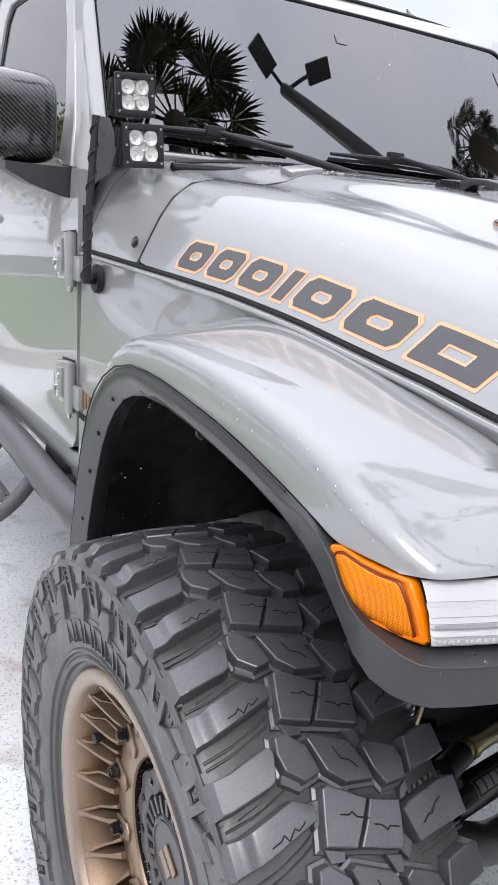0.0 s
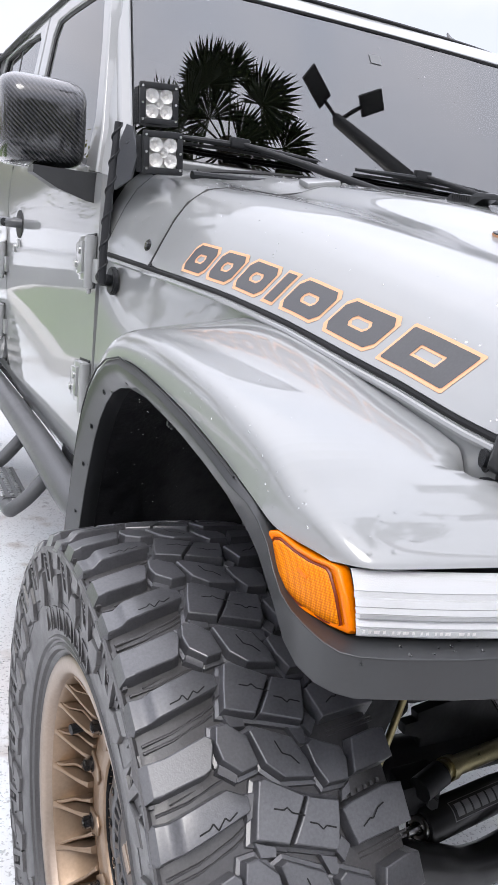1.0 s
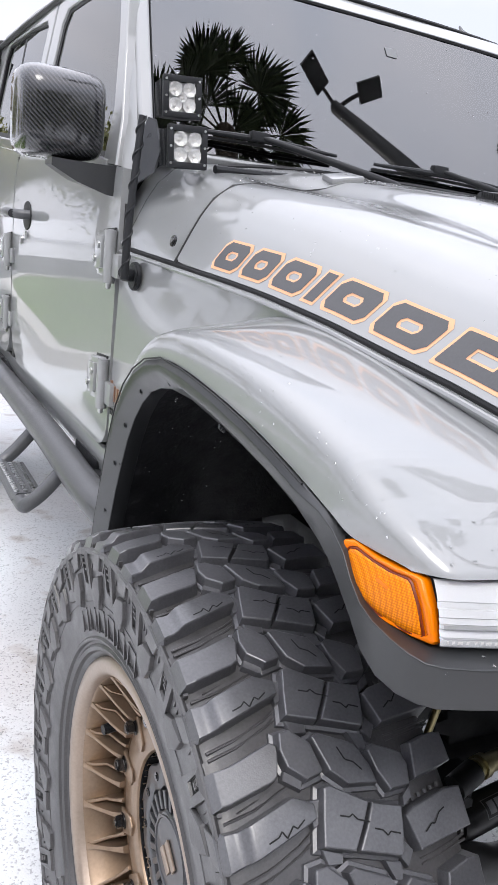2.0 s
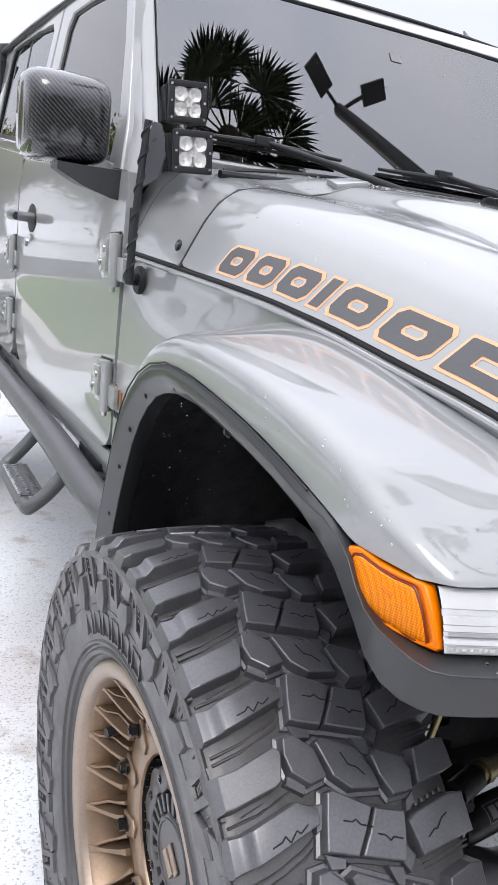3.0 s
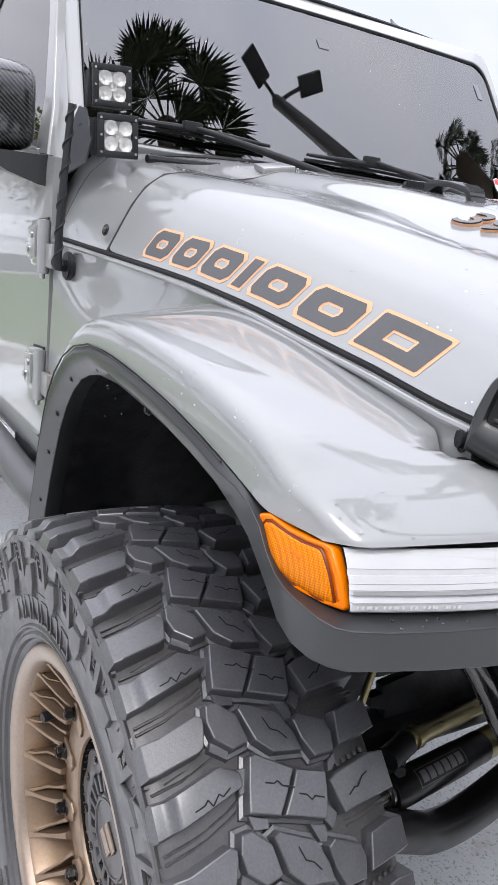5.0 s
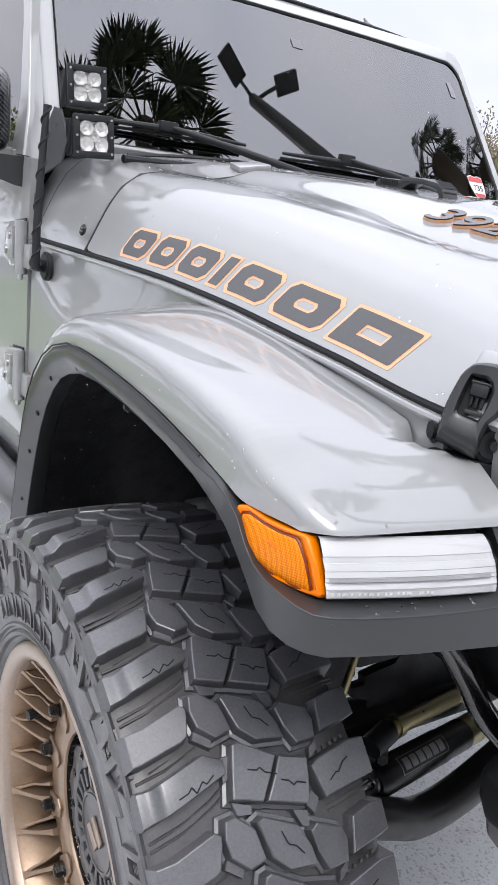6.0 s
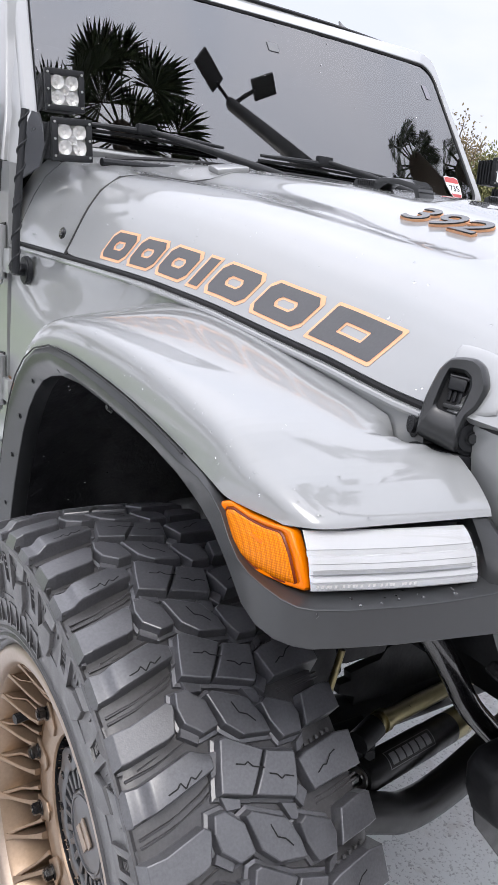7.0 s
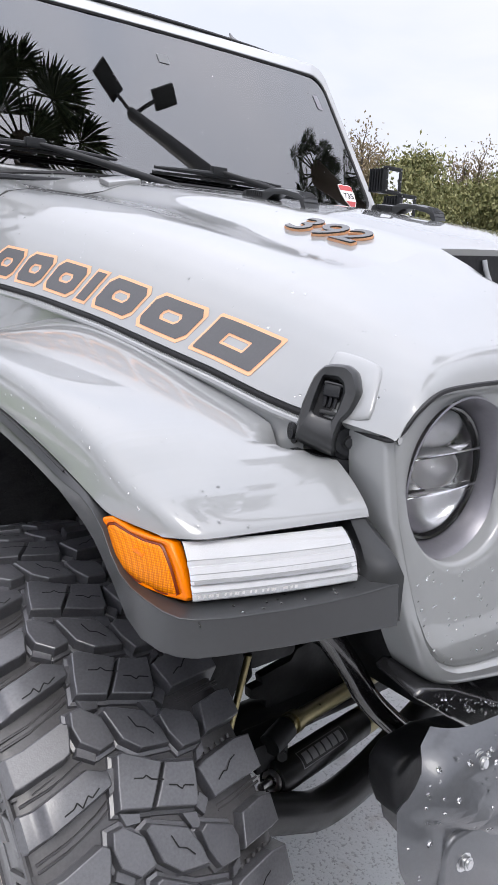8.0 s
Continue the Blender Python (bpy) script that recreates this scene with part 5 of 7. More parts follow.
lens.visible_shadow = False
part("lamp_bowl", revolve([(0.046, 0.067), (0.07, 0.060), (0.085, 0.030), (0.088, 0.0005)], 40), CHROME, lamp)
proj = part("projector", revolve([(0.040, 0.0005), (0.043, 0.014), (0.050, 0.024), (0.064, 0.028)], 30), CLEAR, lamp)
proj.matrix_basis = Matrix.Translation((0, 0, 0.003)) @ Matrix.Diagonal((1, 1.05, 0.68, 1))
proj = part("projector_cup", revolve([(0.062, 0.030), (0.056, 0.030), (0.060, 0.028), (0.075, 0.012), (0.078, 0.0005)], 30), SILVERL, lamp)
proj.matrix_basis = Matrix.Translation((0, 0, 0.003)) @ Matrix.Diagonal((1, 1.05, 0.66, 1))
proj = part("projector", revolve([(0.038, 0.0005), (0.042, 0.020), (0.054, 0.036), (0.066, 0.040)], 30), DRLWHITE, lamp, "frosted white upper light guide")
proj.matrix_basis = Matrix.Translation((0.004, 0, 0.044)) @ Matrix.Diagonal((1, 1.05, 0.58, 1))
part("lamp_divider", box((0.048, 0, 0.0225), (0.03, 0.122, 0.003), 0.0015), CHROME, lamp)
part("lamp_divider", box((0.048, 0, -0.017), (0.03, 0.126, 0.003), 0.0015), CHROME, lamp)
for sy in (-1, 1):
    part("lamp_shutter", box((0.064, sy * 0.046, 0.003), (0.004, 0.030, 0.036), 0.001), GLOSSBLK, lamp)

# hood latch, set on the corner plane of the hood
LN = Vector((-0.80, -0.52, 0.28)).normalized()
LP = [(-0.6592, -0.4094, 1.1674), (-0.6526, -0.4197, 1.167), (-0.6494, -0.4279, 1.161), (-0.6496, -0.4369, 1.1438), (-0.6519, -0.438, 1.1349), (-0.6584, -0.4355, 1.1211), (-0.6659, -0.4289, 1.112),
      (-0.6717, -0.4282, 1.0968), (-0.6772, -0.4279, 1.0816), (-0.6937, -0.3974, 1.091), (-0.6941, -0.3941, 1.096), (-0.6857, -0.3914, 1.1252), (-0.6739, -0.3941, 1.1535), (-0.6657, -0.4008, 1.1647)]
LH = [(-0.665, -0.4080, 1.1519), (-0.6617, -0.4139, 1.1516), (-0.6598, -0.4194, 1.1469), (-0.6605, -0.4213, 1.142), (-0.6611, -0.4217, 1.1391), (-0.6645, -0.4219, 1.129), (-0.6675, -0.4219, 1.1202),
      (-0.6695, -0.4205, 1.117), (-0.6715, -0.419, 1.1144), (-0.6788, -0.4058, 1.1179), (-0.6793, -0.4024, 1.1229), (-0.676, -0.4025, 1.132), (-0.6725, -0.4026, 1.142), (-0.6687, -0.4031, 1.1519)]


def round_loop(pts, steps=4):
    pts = [Vector(p) for p in pts]
    out = []
    n_ = len(pts)
    for i in range(n_):
        p0, p1, p2, p3 = pts[i - 1], pts[i], pts[(i + 1) % n_], pts[(i + 2) % n_]
        for s in range(steps):
            t = s / steps
            c = 0.5 * (2 * p1 + (p2 - p0) * t + (2 * p0 - 5 * p1 + 4 * p2 - p3) * t * t + (3 * p1 - p0 - 3 * p2 + p3) * t ** 3)
            out.append(c * 0.6 + (p1 * (1 - t) + p2 * t) * 0.4)
    return out


RP, RH = round_loop(LP), round_loop(LH)
loops = []
for p, q in zip(RP, RH):
    loops.append([p - LN * 0.024, p - LN * 0.010, p - LN * 0.002, p * 0.96 + q * 0.04 + LN * 0.005, p * 0.84 + q * 0.16 + LN * 0.0125, p * 0.68 + q * 0.32 + LN * 0.0150, p * 0.16 + q * 0.84 + LN * 0.0145, p * 0.04 + q * 0.96 + LN * 0.0120, q - LN * 0.020])
loops.append(loops[0])
latch = part("hood_latch", loft(loops, closed=False, caps=False), FLARE, car, "dark rubber hood latch with a rectangular hole", 40)
# black plate closes the shallow hole, its colour stands for the recess's shade
part("latch_hole_shade", prism([p * 0.1 + q * 0.9 + LN * 0.0005 for p, q in zip(RP, RH)], -LN * 0.014), SEAL, latch)
lc = sum((Vector(q) for q in LH), Vector()) / len(LH)
LV = Vector((0.24, 0.03, 0.97)).normalized()
LS = LV.cross(LN).normalized()
LROT = Matrix((LS, LV, LN)).transposed().to_4x4()
part("latch_hook", box(lc + LV * 0.007 + LN * 0.0045, (0.017, 0.012, 0.012), 0.003, LROT), BLACK, latch)
part("hook_bar", tube([lc + LV * 0.014 + LN * 0.005 - LS * 0.009, lc + LV * 0.014 + LN * 0.005 + LS * 0.009], 0.003, 10), GLOSSBLK, latch)
for k in (-1, 0, 1):
    part("hook_tooth", box(lc - LV * 0.004 + LS * 0.005 * k + LN * 0.003, (0.003, 0.010, 0.006), 0.001, LROT), BLACK, latch)
part("hook_ledge", box(lc - LV * 0.014 + LN * 0.002, (0.016, 0.004, 0.010), 0.001, LROT), FLARE, latch)
boss = Vector((-0.6614, -0.4251, 1.0962))
part("latch_boss", disc(boss - LN * 0.006, (-0.42, -0.90, 0.05), 0.0175, 0.013, 28, 0.004), BLACK, latch)
part("boss_pin", disc(boss - LN * 0.006 + Vector((-0.0055, -0.0117, 0.0007)), (-0.42, -0.90, 0.05), 0.0065, 0.004, 16, 0.002), FLARE, latch)
part("latch_boss", disc(Vector((-0.688, -0.388, 1.100)) - LN * 0.010, (-0.9, 0.4, 0.05), 0.013, 0.009, 24, 0.004), BLACK, latch)
part("latch_backing", box((-0.628, -0.412, 1.05), (0.05, 0.06, 0.10), 0.003), DARK, latch)
part("latch_foot", prism([(-0.694, -0.384, 1.082), (-0.676, -0.428, 1.080), (-0.655, -0.436, 1.076), (-0.650, -0.372, 1.078)], (0, 0, -0.03), 0.004), BLACK, latch)
pad_loop = round_loop([(-0.6646, -0.3871, 1.1389), (-0.6481, -0.3826, 1.1573), (-0.6307, -0.3785, 1.1750), (-0.6244, -0.4065, 1.1729), (-0.6237, -0.4348, 1.1658), (-0.6417, -0.4487, 1.1481), (-0.6616, -0.4578, 1.1215), (-0.6694, -0.4200, 1.1150)], 3)
pc = sum(pad_loop, Vector()) / len(pad_loop)
pad = part("latch_pad", loft([[pc + (p - pc) * f + LN * h for p in pad_loop] for f, h in ((1.03, -0.010), (1.0, -0.001), (0.975, 0.0022), (0.94, 0.0040), (0.88, 0.0052), (0.75, 0.0065), (0.5, 0.0075), (0.2, 0.0075))]), PAINT, hood, "", 40)
raindrops(latch, lambda a, b: (Vector(LP[9]).lerp(Vector(LP[8]), 0.15 + 0.7 * a) + LV * (0.004 + 0.012 * b) + LN * 0.002, LN), 12, 44, 0.0012, 0.0024)

# ---- front bumper end ----
def bumper_at(u, v):
    """The bumper's rounded end: u inward, v from foot to top."""
    z = 0.58 + 0.258 * v
    xl = lerp([(0.58, -0.640), (0.66, -0.655), (0.703, -0.675), (0.729, -0.690), (0.764, -0.699), (0.786, -0.696), (0.804, -0.682), (0.820, -0.673), (0.832, -0.662), (0.838, -0.640)], z)[0]
    x = xl + (0.1 - xl) * u
    d = x - xl
    y = -0.588 - 0.03 * (1 - math.exp(-d / 0.25)) + 0.016 * math.exp(-d / 0.012) + 0.02 * max(0.0, v - 0.93) / 0.07
    ridge = z - (0.812 - 0.62 * (x + 0.682))
    y -= 0.012 * math.exp(-(ridge / 0.014) ** 2) * (1 - math.exp(-d / 0.02)) * math.exp(-max(0.0, d - 0.1) / 0.08)
    y += 0.006 * math.exp(-((ridge + 0.034) / 0.014) ** 2)
    return Vector((x, y, z))


bump = part("front_bumper", grid(bumper_at, [0, 0.004, 0.009, 0.015, 0.022, 0.03, 0.04, 0.055, 0.075, 0.10, 0.14, 0.2, 0.3, 0.5, 1.0], span(0, 1, 40)), BUMPER, car, "dark grey steel bumper beaded with water", 60)
thicken(bump, 0.006, 1.0)
part("bumper_cap", prism([(-0.640, -0.598, 0.60), (-0.658, -0.599, 0.709), (-0.661, -0.600, 0.738), (-0.657, -0.600, 0.750), (-0.647, -0.600, 0.757), (-0.624, -0.602, 0.756), (-0.574, -0.606, 0.740), (-0.45, -0.614, 0.70), (-0.45, -0.614, 0.60)], (0, 0.014, 0), 0.005, 3), BUMPER, bump)
bumper_spot = on_surface(bumper_at, 0.006, 0.30, 0.45, 0.97, Vector((0, -1, 0.2)))


def bumper_drop(a, b):
    spot, nr = bumper_spot(a, b)
    return spot + nr.normalized() * 0.0060, nr


raindrops(bump, bumper_drop, 190, 42, 0.0010, 0.0034)
for x, y, z in ((-0.616, -0.592, 0.820), (-0.630, -0.600, 0.722), (-0.565, -0.596, 0.812)):
    b1 = part("bumper_bolt", disc((x, y + 0.002, z), (0, -1, 0.15), 0.011, 0.005, 18, 0.002), STEEL, bump)
    part("bolt_head", disc((x, y - 0.003, z), (0, -1, 0.15), 0.0065, 0.006, 12, 0.002), STEEL, bump)
part("tow_tongue", prism([(-0.615, -0.515, 0.842), (-0.556, -0.52, 0.800), (-0.494, -0.52, 0.760), (-0.40, -0.52, 0.74), (-0.40, -0.52, 0.775), (-0.46, -0.52, 0.785), (-0.555, -0.52, 0.834), (-0.602, -0.515, 0.850)], (0, 0.06, 0.012), 0.006, 3), GLOSSBLK, bump)
raindrops(bump, lambda a, b: (Vector((-0.60 + 0.15 * a, -0.521, 0.846 - 0.062 * a - 0.016 * b)), Vector((0, -1, 0.3))), 40, 43, 0.001, 0.0028)
part("radiator_support", box((-0.24, -0.34, 0.84), (0.52, 0.12, 0.12), 0.01), DARK, car)
part("bumper_bracket", prism([(-0.540, -0.45, 0.680), (-0.535, -0.45, 0.645), (-0.515, -0.45, 0.605), (-0.480, -0.45, 0.578), (-0.43, -0.45, 0.57), (-0.39, -0.45, 0.60), (-0.38, -0.45, 0.68), (-0.46, -0.45, 0.70), (-0.52, -0.45, 0.698)], (0, 0.05, 0), 0.012, 3), DARK, bump)
part("bumper_skid", prism([(-0.52, -0.42, 0.66), (-0.44, -0.40, 0.54), (-0.36, -0.38, 0.48), (-0.30, -0.38, 0.48), (-0.30, -0.42, 0.70)], (0, 0.01, 0.0), 0.002), GLOSSBLK, bump)

# ---- chassis seen below the fender ----
part("frame_rail", box((-0.42, 1.1, 0.68), (0.10, 2.4, 0.12), 0.012), DARK, car)
part("frame_rail", box((0.42, 0.9, 0.66), (0.10, 2.9, 0.14), 0.012), DARK, car)
part("frame_horn", box((-0.40, -0.22, 0.78), (0.12, 0.40, 0.12), 0.012), DARK, car)
part("engine_cradle", box((0.02, 0.12, 0.90), (0.84, 0.95, 0.24), 0.03), DARK, car)
axle = part("front_axle", tube([(-0.62, -0.03, 0.46), (0.62, -0.03, 0.46)], 0.042, 18), DARK, car, "black axle tube")
part("axle_housing", revolve([(-0.10, 0.06), (-0.08, 0.12), (-0.03, 0.145), (0.03, 0.145), (0.08, 0.12), (0.10, 0.06)], 24), DARK, axle).matrix_basis = Matrix.Translation((0.22, -0.03, 0.47))
part("steering_knuckle", box((-0.58, -0.06, 0.48), (0.12, 0.14, 0.26), 0.03), DARK, axle)
part("coil_spring", tube([(-0.46 + 0.055 * math.cos(k * 0.45), 0.0 + 0.055 * math.sin(k * 0.45), 0.54 + 0.0028 * k) for k in range(110)], 0.008, 8), DARK, axle)
D0, D1, D2 = Vector((-0.469, -0.168, 0.463)), Vector((-0.205, -0.112, 0.434)), Vector((-0.155, -0.101, 0.4285))
ax_d = (D1 - D0).normalized()
shock = part("steering_damper", tube([D0, D0 + ax_d * 0.005, D0 + ax_d * 0.20, D0 + ax_d * 0.204, D1], 0.028, 28, radii=[0.025, 0.0285, 0.0285, 0.0275, 0.0275]), SATINBLK, car, "black steering damper with a grey word panel")
part("damper_end", tube([D1, D1 + ax_d * 0.004, D2], 0.027, 24), BRASS, shock)
part("damper_stud", tube([D0 - ax_d * 0.030, D0], 0.007, 12), STEEL, shock)
part("damper_seal", revolve([(0.0, 0.008), (-0.004, 0.010), (-0.005, 0.014), (-0.0035, 0.0175), (0.0, 0.019), (0.006, 0.019)], 28), STEEL, shock).matrix_basis = Matrix.Translation(D0) @ ax_d.to_track_quat("X", "Z").to_matrix().to_4x4()
eye_d = (Vector((-1.22, -0.89, 1.26)) - Vector((-0.33, -0.138, 0.434))).normalized()
nd = (eye_d - ax_d * eye_d.dot(ax_d)).normalized()
ud = nd.cross(ax_d).normalized()
if ud.z < 0:
    ud = -ud
GREYMARK = mat("grey_print", (0.20, 0.20, 0.21), 0.5, vary=0.1)


def on_damper(s, a, lift=0.0):
    """A point on the damper: s along from its middle, a round it."""
    mid = D0 + ax_d * 0.118
    return mid + ax_d * s + (nd * math.cos(a) + ud * math.sin(a)) * (0.0286 + lift)


def damper_patch(s0, s1, a0, a1, lift):
    return grid(lambda u, v: on_damper(s0 + (s1 - s0) * u, a0 + (a1 - a0) * v, lift), span(0, 1, 3), span(0, 1, 6))


bm = damper_patch(-0.068, 0.068, -0.50, -0.46, 0.0006)
join(bm, damper_patch(-0.068, 0.068, 0.46, 0.50, 0.0006))
join(bm, damper_patch(-0.068, -0.066, -0.50, 0.50, 0.0006))
join(bm, damper_patch(0.066, 0.068, -0.50, 0.50, 0.0006))
part("print_border", bm, GREYMARK, shock)
for k in range(6):
    part("print_bar", damper_patch(-0.059 + 0.0202 * k, -0.043 + 0.0202 * k, -0.32, 0.32, 0.0006), GREYMARK, shock)
tie = part("tie_rod", tube([(-0.430, -0.152, 0.538), (-0.227, -0.09, 0.497), (0.35, 0.0, 0.46)], 0.015, 16), BRASS, car, "yellow zinc plated tie rod")
part("rod_end", tube([(-0.475, -0.162, 0.525), (-0.43, -0.152, 0.536)], 0.019, 14), DARK, tie)
part("rod_collar", tube([(-0.420, -0.149, 0.536), (-0.404, -0.144, 0.533)], 0.019, 14), BRASS, tie)
part("knuckle_arm", prism([(-0.50, -0.155, 0.525), (-0.42, -0.150, 0.520), (-0.425, -0.155, 0.475), (-0.50, -0.165, 0.480)], (0.01, 0.05, 0), 0.006), DARK, tie)
part("knuckle_nut", disc((-0.452, -0.165, 0.503), (-0.5, -0.8, 0.3), 0.0095, 0.014, 6, 0.002), DARK, tie)
part("brake_rod", tube([(-0.521, -0.15, 0.69), (-0.548, -0.15, 0.575)], 0.0055, 10), BRASS, car)
part("drag_link", tube(smooth_path([(-0.54, -0.20, 0.455), (-0.46, -0.205, 0.425), (-0.395, -0.205, 0.402), (-0.31, -0.20, 0.405), (-0.20, -0.19, 0.43), (0.1, -0.15, 0.50)], 5), 0.031, 16), SATINBLK, car, "thick black drag link")
part("sway_link", tube(smooth_path([(-0.590, -0.35, 0.845), (-0.568, -0.35, 0.822), (-0.523, -0.35, 0.766), (-0.493, -0.35, 0.723), (-0.457, -0.35, 0.683), (-0.389, -0.35, 0.625), (-0.30, -0.355, 0.588), (0.2, -0.36, 0.58)], 5), 0.0165, 16), GLOSSBLK, car, "black sway bar arm")
part("axle_bracket", prism([(-0.400, -0.05, 0.563), (-0.365, -0.05, 0.569), (-0.332, -0.05, 0.573), (-0.319, -0.05, 0.592), (-0.27, -0.05, 0.60), (-0.135, -0.05, 0.50), (-0.125, -0.05, 0.430), (-0.19, -0.05, 0.425), (-0.333, -0.05, 0.446), (-0.384, -0.05, 0.489), (-0.384, -0.05, 0.513), (-0.419, -0.05, 0.526), (-0.421, -0.05, 0.546), (-0.396, -0.05, 0.548)], (0, 0.02, 0), 0.004), DARK, axle)
part("skid_plate", prism([(-0.452, -0.36, 0.575), (-0.433, -0.36, 0.510), (-0.364, -0.36, 0.428), (-0.30, -0.36, 0.43), (-0.20, -0.36, 0.60), (-0.36, -0.36, 0.60)], (0.01, 0.012, 0), 0.003), SATINBLK, axle)
part("brake_shield", prism([(-0.61, -0.14, 0.62), (-0.53, -0.13, 0.60), (-0.50, -0.12, 0.66), (-0.54, -0.12, 0.76), (-0.62, -0.13, 0.74)], (0.0, 0.02, 0), 0.004), DARK, axle)


# ---- side step bar ----
bar = part("side_bar", tube(smooth_path([(-0.70, 0.50, 0.66), (-0.765, 0.60, 0.676), (-0.785, 0.72, 0.684), (-0.785, 1.2, 0.700), (-0.785, 2.0, 0.702), (-0.785, 2.6, 0.70), (-0.72, 2.72, 0.69)], 6), 0.038, 20), TUBE, car, "charcoal tubular side bar with drop steps")


def drop_step(y0):
    out, zz = -0.880, 0.570
    loop = smooth_path([(-0.79, y0, 0.665), (-0.835, y0, 0.612), (out + 0.010, y0 + 0.006, zz + 0.010), (out, y0 + 0.032, zz), (out, y0 + 0.18, zz), (out, y0 + 0.328, zz), (out + 0.010, y0 + 0.354, zz + 0.010), (-0.835, y0 + 0.36, 0.612), (-0.79, y0 + 0.36, 0.665)], 6)
    st = part("drop_step", tube(loop, 0.0185, 14), TUBE, bar)
    tread = grid(lambda u, v: Vector((out - 0.022 + 0.075 * u, y0 + 0.055 + 0.25 * v, zz + 0.0205 - 0.02 * max(0, 0.12 - u) / 0.12)), span(0, 1, 6), span(0, 1, 6))
    tp = part("step_plate", tread, TUBE, bar)
    thicken(tp, 0.003)
    bm = bmesh.new()
    for i in range(13):
        for j in range(3):
            disc((out - 0.008 + 0.022 * j, y0 + 0.068 + 0.0185 * i, zz + 0.021), (0, 0, 1), 0.006, 0.0035, 8, 0, bm)
    part("grip_dimples", bm, STEEL, bar)


drop_step(0.94)
part("bar_mount", box((-0.74, 0.80, 0.69), (0.10, 0.05, 0.03), 0.006), DARK, bar)
part("bar_mount", box((-0.74, 1.60, 0.69), (0.10, 0.05, 0.03), 0.006), DARK, bar)


# ---- wheels ----
TR, N, MIDX = 0.4465, 24, 0.1035
BLOCKS = {  # outlines on the tread: metres across from the rim's outer plane, degrees along
    "a": [(-0.019, 46.1), (-0.001, 46.4), (0.047, 47.9), (0.063, 47.6), (0.057, 44.4), (0.047, 43.6), (-0.002, 41.6), (-0.019, 41.7)],
    "b": [(-0.0215, 52.85), (-0.004, 53.0), (0.0365, 54.5), (0.0425, 54.0), (0.0415, 53.0), (0.0350, 50.55), (0.028, 50.1), (-0.0125, 49.0), (-0.0215, 48.95)],
    "c": [(0.0490, 55.3), (0.0600, 55.4), (0.0765, 53.4), (0.0805, 50.2), (0.0790, 49.9), (0.0630, 49.5), (0.0475, 51.3), (0.0450, 53.4)],
    "d": [(0.0765, 48.15), (0.0825, 48.3), (0.1180, 45.5), (0.1050, 43.1), (0.0920, 40.9), (0.0620, 42.2), (0.0680, 45.0)],
    "e": [(0.1215, 45.3), (0.1520, 44.1), (0.1480, 42.0), (0.1415, 39.4), (0.1380, 39.0), (0.0965, 40.8), (0.1090, 42.9)],
    "f": [(0.0800, 39.0), (0.0870, 39.35), (0.1215, 37.2), (0.1310, 34.4), (0.1335, 32.3), (0.1030, 32.9), (0.0880, 34.8)],
    "i": [(0.1345, 51.0), (0.1425, 51.6), (0.1700, 50.0), (0.1735, 48.4), (0.1690, 46.1), (0.1460, 46.1), (0.1370, 48.6)],
    "g": [(0.1540, 43.0), (0.1650, 43.6), (0.2080, 44.6), (0.228, 44.4), (0.228, 39.8), (0.2130, 39.6), (0.1620, 38.9)],
    "h": [(0.1860, 50.7), (0.2140, 51.4), (0.228, 51.2), (0.228, 47.6), (0.2180, 47.3), (0.1775, 46.6)],
}
SIPES = {  # a zig-zag slit, drawn as a shade-dark line on the block's top
    "a": [(0.0115, 44.1), (0.0215, 44.45), (0.0255, 44.95), (0.0292, 44.15), (0.0370, 45.2), (0.0405, 44.8), (0.0492, 45.5)],
    "f": [(0.1018, 37.2), (0.1060, 35.6), (0.1140, 35.1), (0.1207, 34.0)],
    "d": [(0.084, 44.9), (0.093, 44.5), (0.097, 44.7), (0.101, 44.0), (0.113, 43.4)],
    "e": [(0.116, 42.6), (0.124, 42.2), (0.128, 41.5), (0.132, 41.8), (0.142, 41.3)],
    "g": [(0.171, 40.6), (0.180, 41.3), (0.184, 41.2), (0.192, 42.2), (0.200, 42.6)],
}


def tread_point(a, deg, depth=0.0):
    """Local point of the tyre: a across, deg along, depth below the crown."""
    r = TR - 0.45 * (a - MIDX) ** 2 - depth
    ang = radians(deg)
    return Vector((a - MIDX, -r * math.cos(ang), r * math.sin(ang)))


def offset_loop(pts, d):
    """The outline pushed out by d metres on the tread's surface."""
    m_ = [Vector((p[0], p[1] * 0.0078)) for p in pts]
    area = sum(p.x * q.y - q.x * p.y for p, q in zip(m_, m_[1:] + m_[:1]))
    out = []
    for i, p in enumerate(m_):
        e1, e2 = (p - m_[i - 1]).normalized(), (m_[(i + 1) % len(m_)] - p).normalized()
        n1, n2 = Vector((e1.y, -e1.x)), Vector((e2.y, -e2.x))
        n_ = (n1 + n2).normalized()
        n_ = n_ * min(1.8, 1.0 / max(0.4, n_.dot(n1))) * (d if area > 0 else -d)
        out.append((p.x + n_.x, (p.y + n_.y) / 0.0078))
    return out


def finish_block(bm, name, angle=34):
    bmesh.ops.recalc_face_normals(bm, faces=bm.faces)
    me = bpy.data.meshes.new(name)
    bm.to_mesh(me)
    bm.free()
    me.materials.append(RUBBER)
    me.materials.append(SIPE)
    me.polygons.foreach_set("use_smooth", [True] * len(me.polygons))
    me.set_sharp_from_angle(angle=radians(angle))
    return me


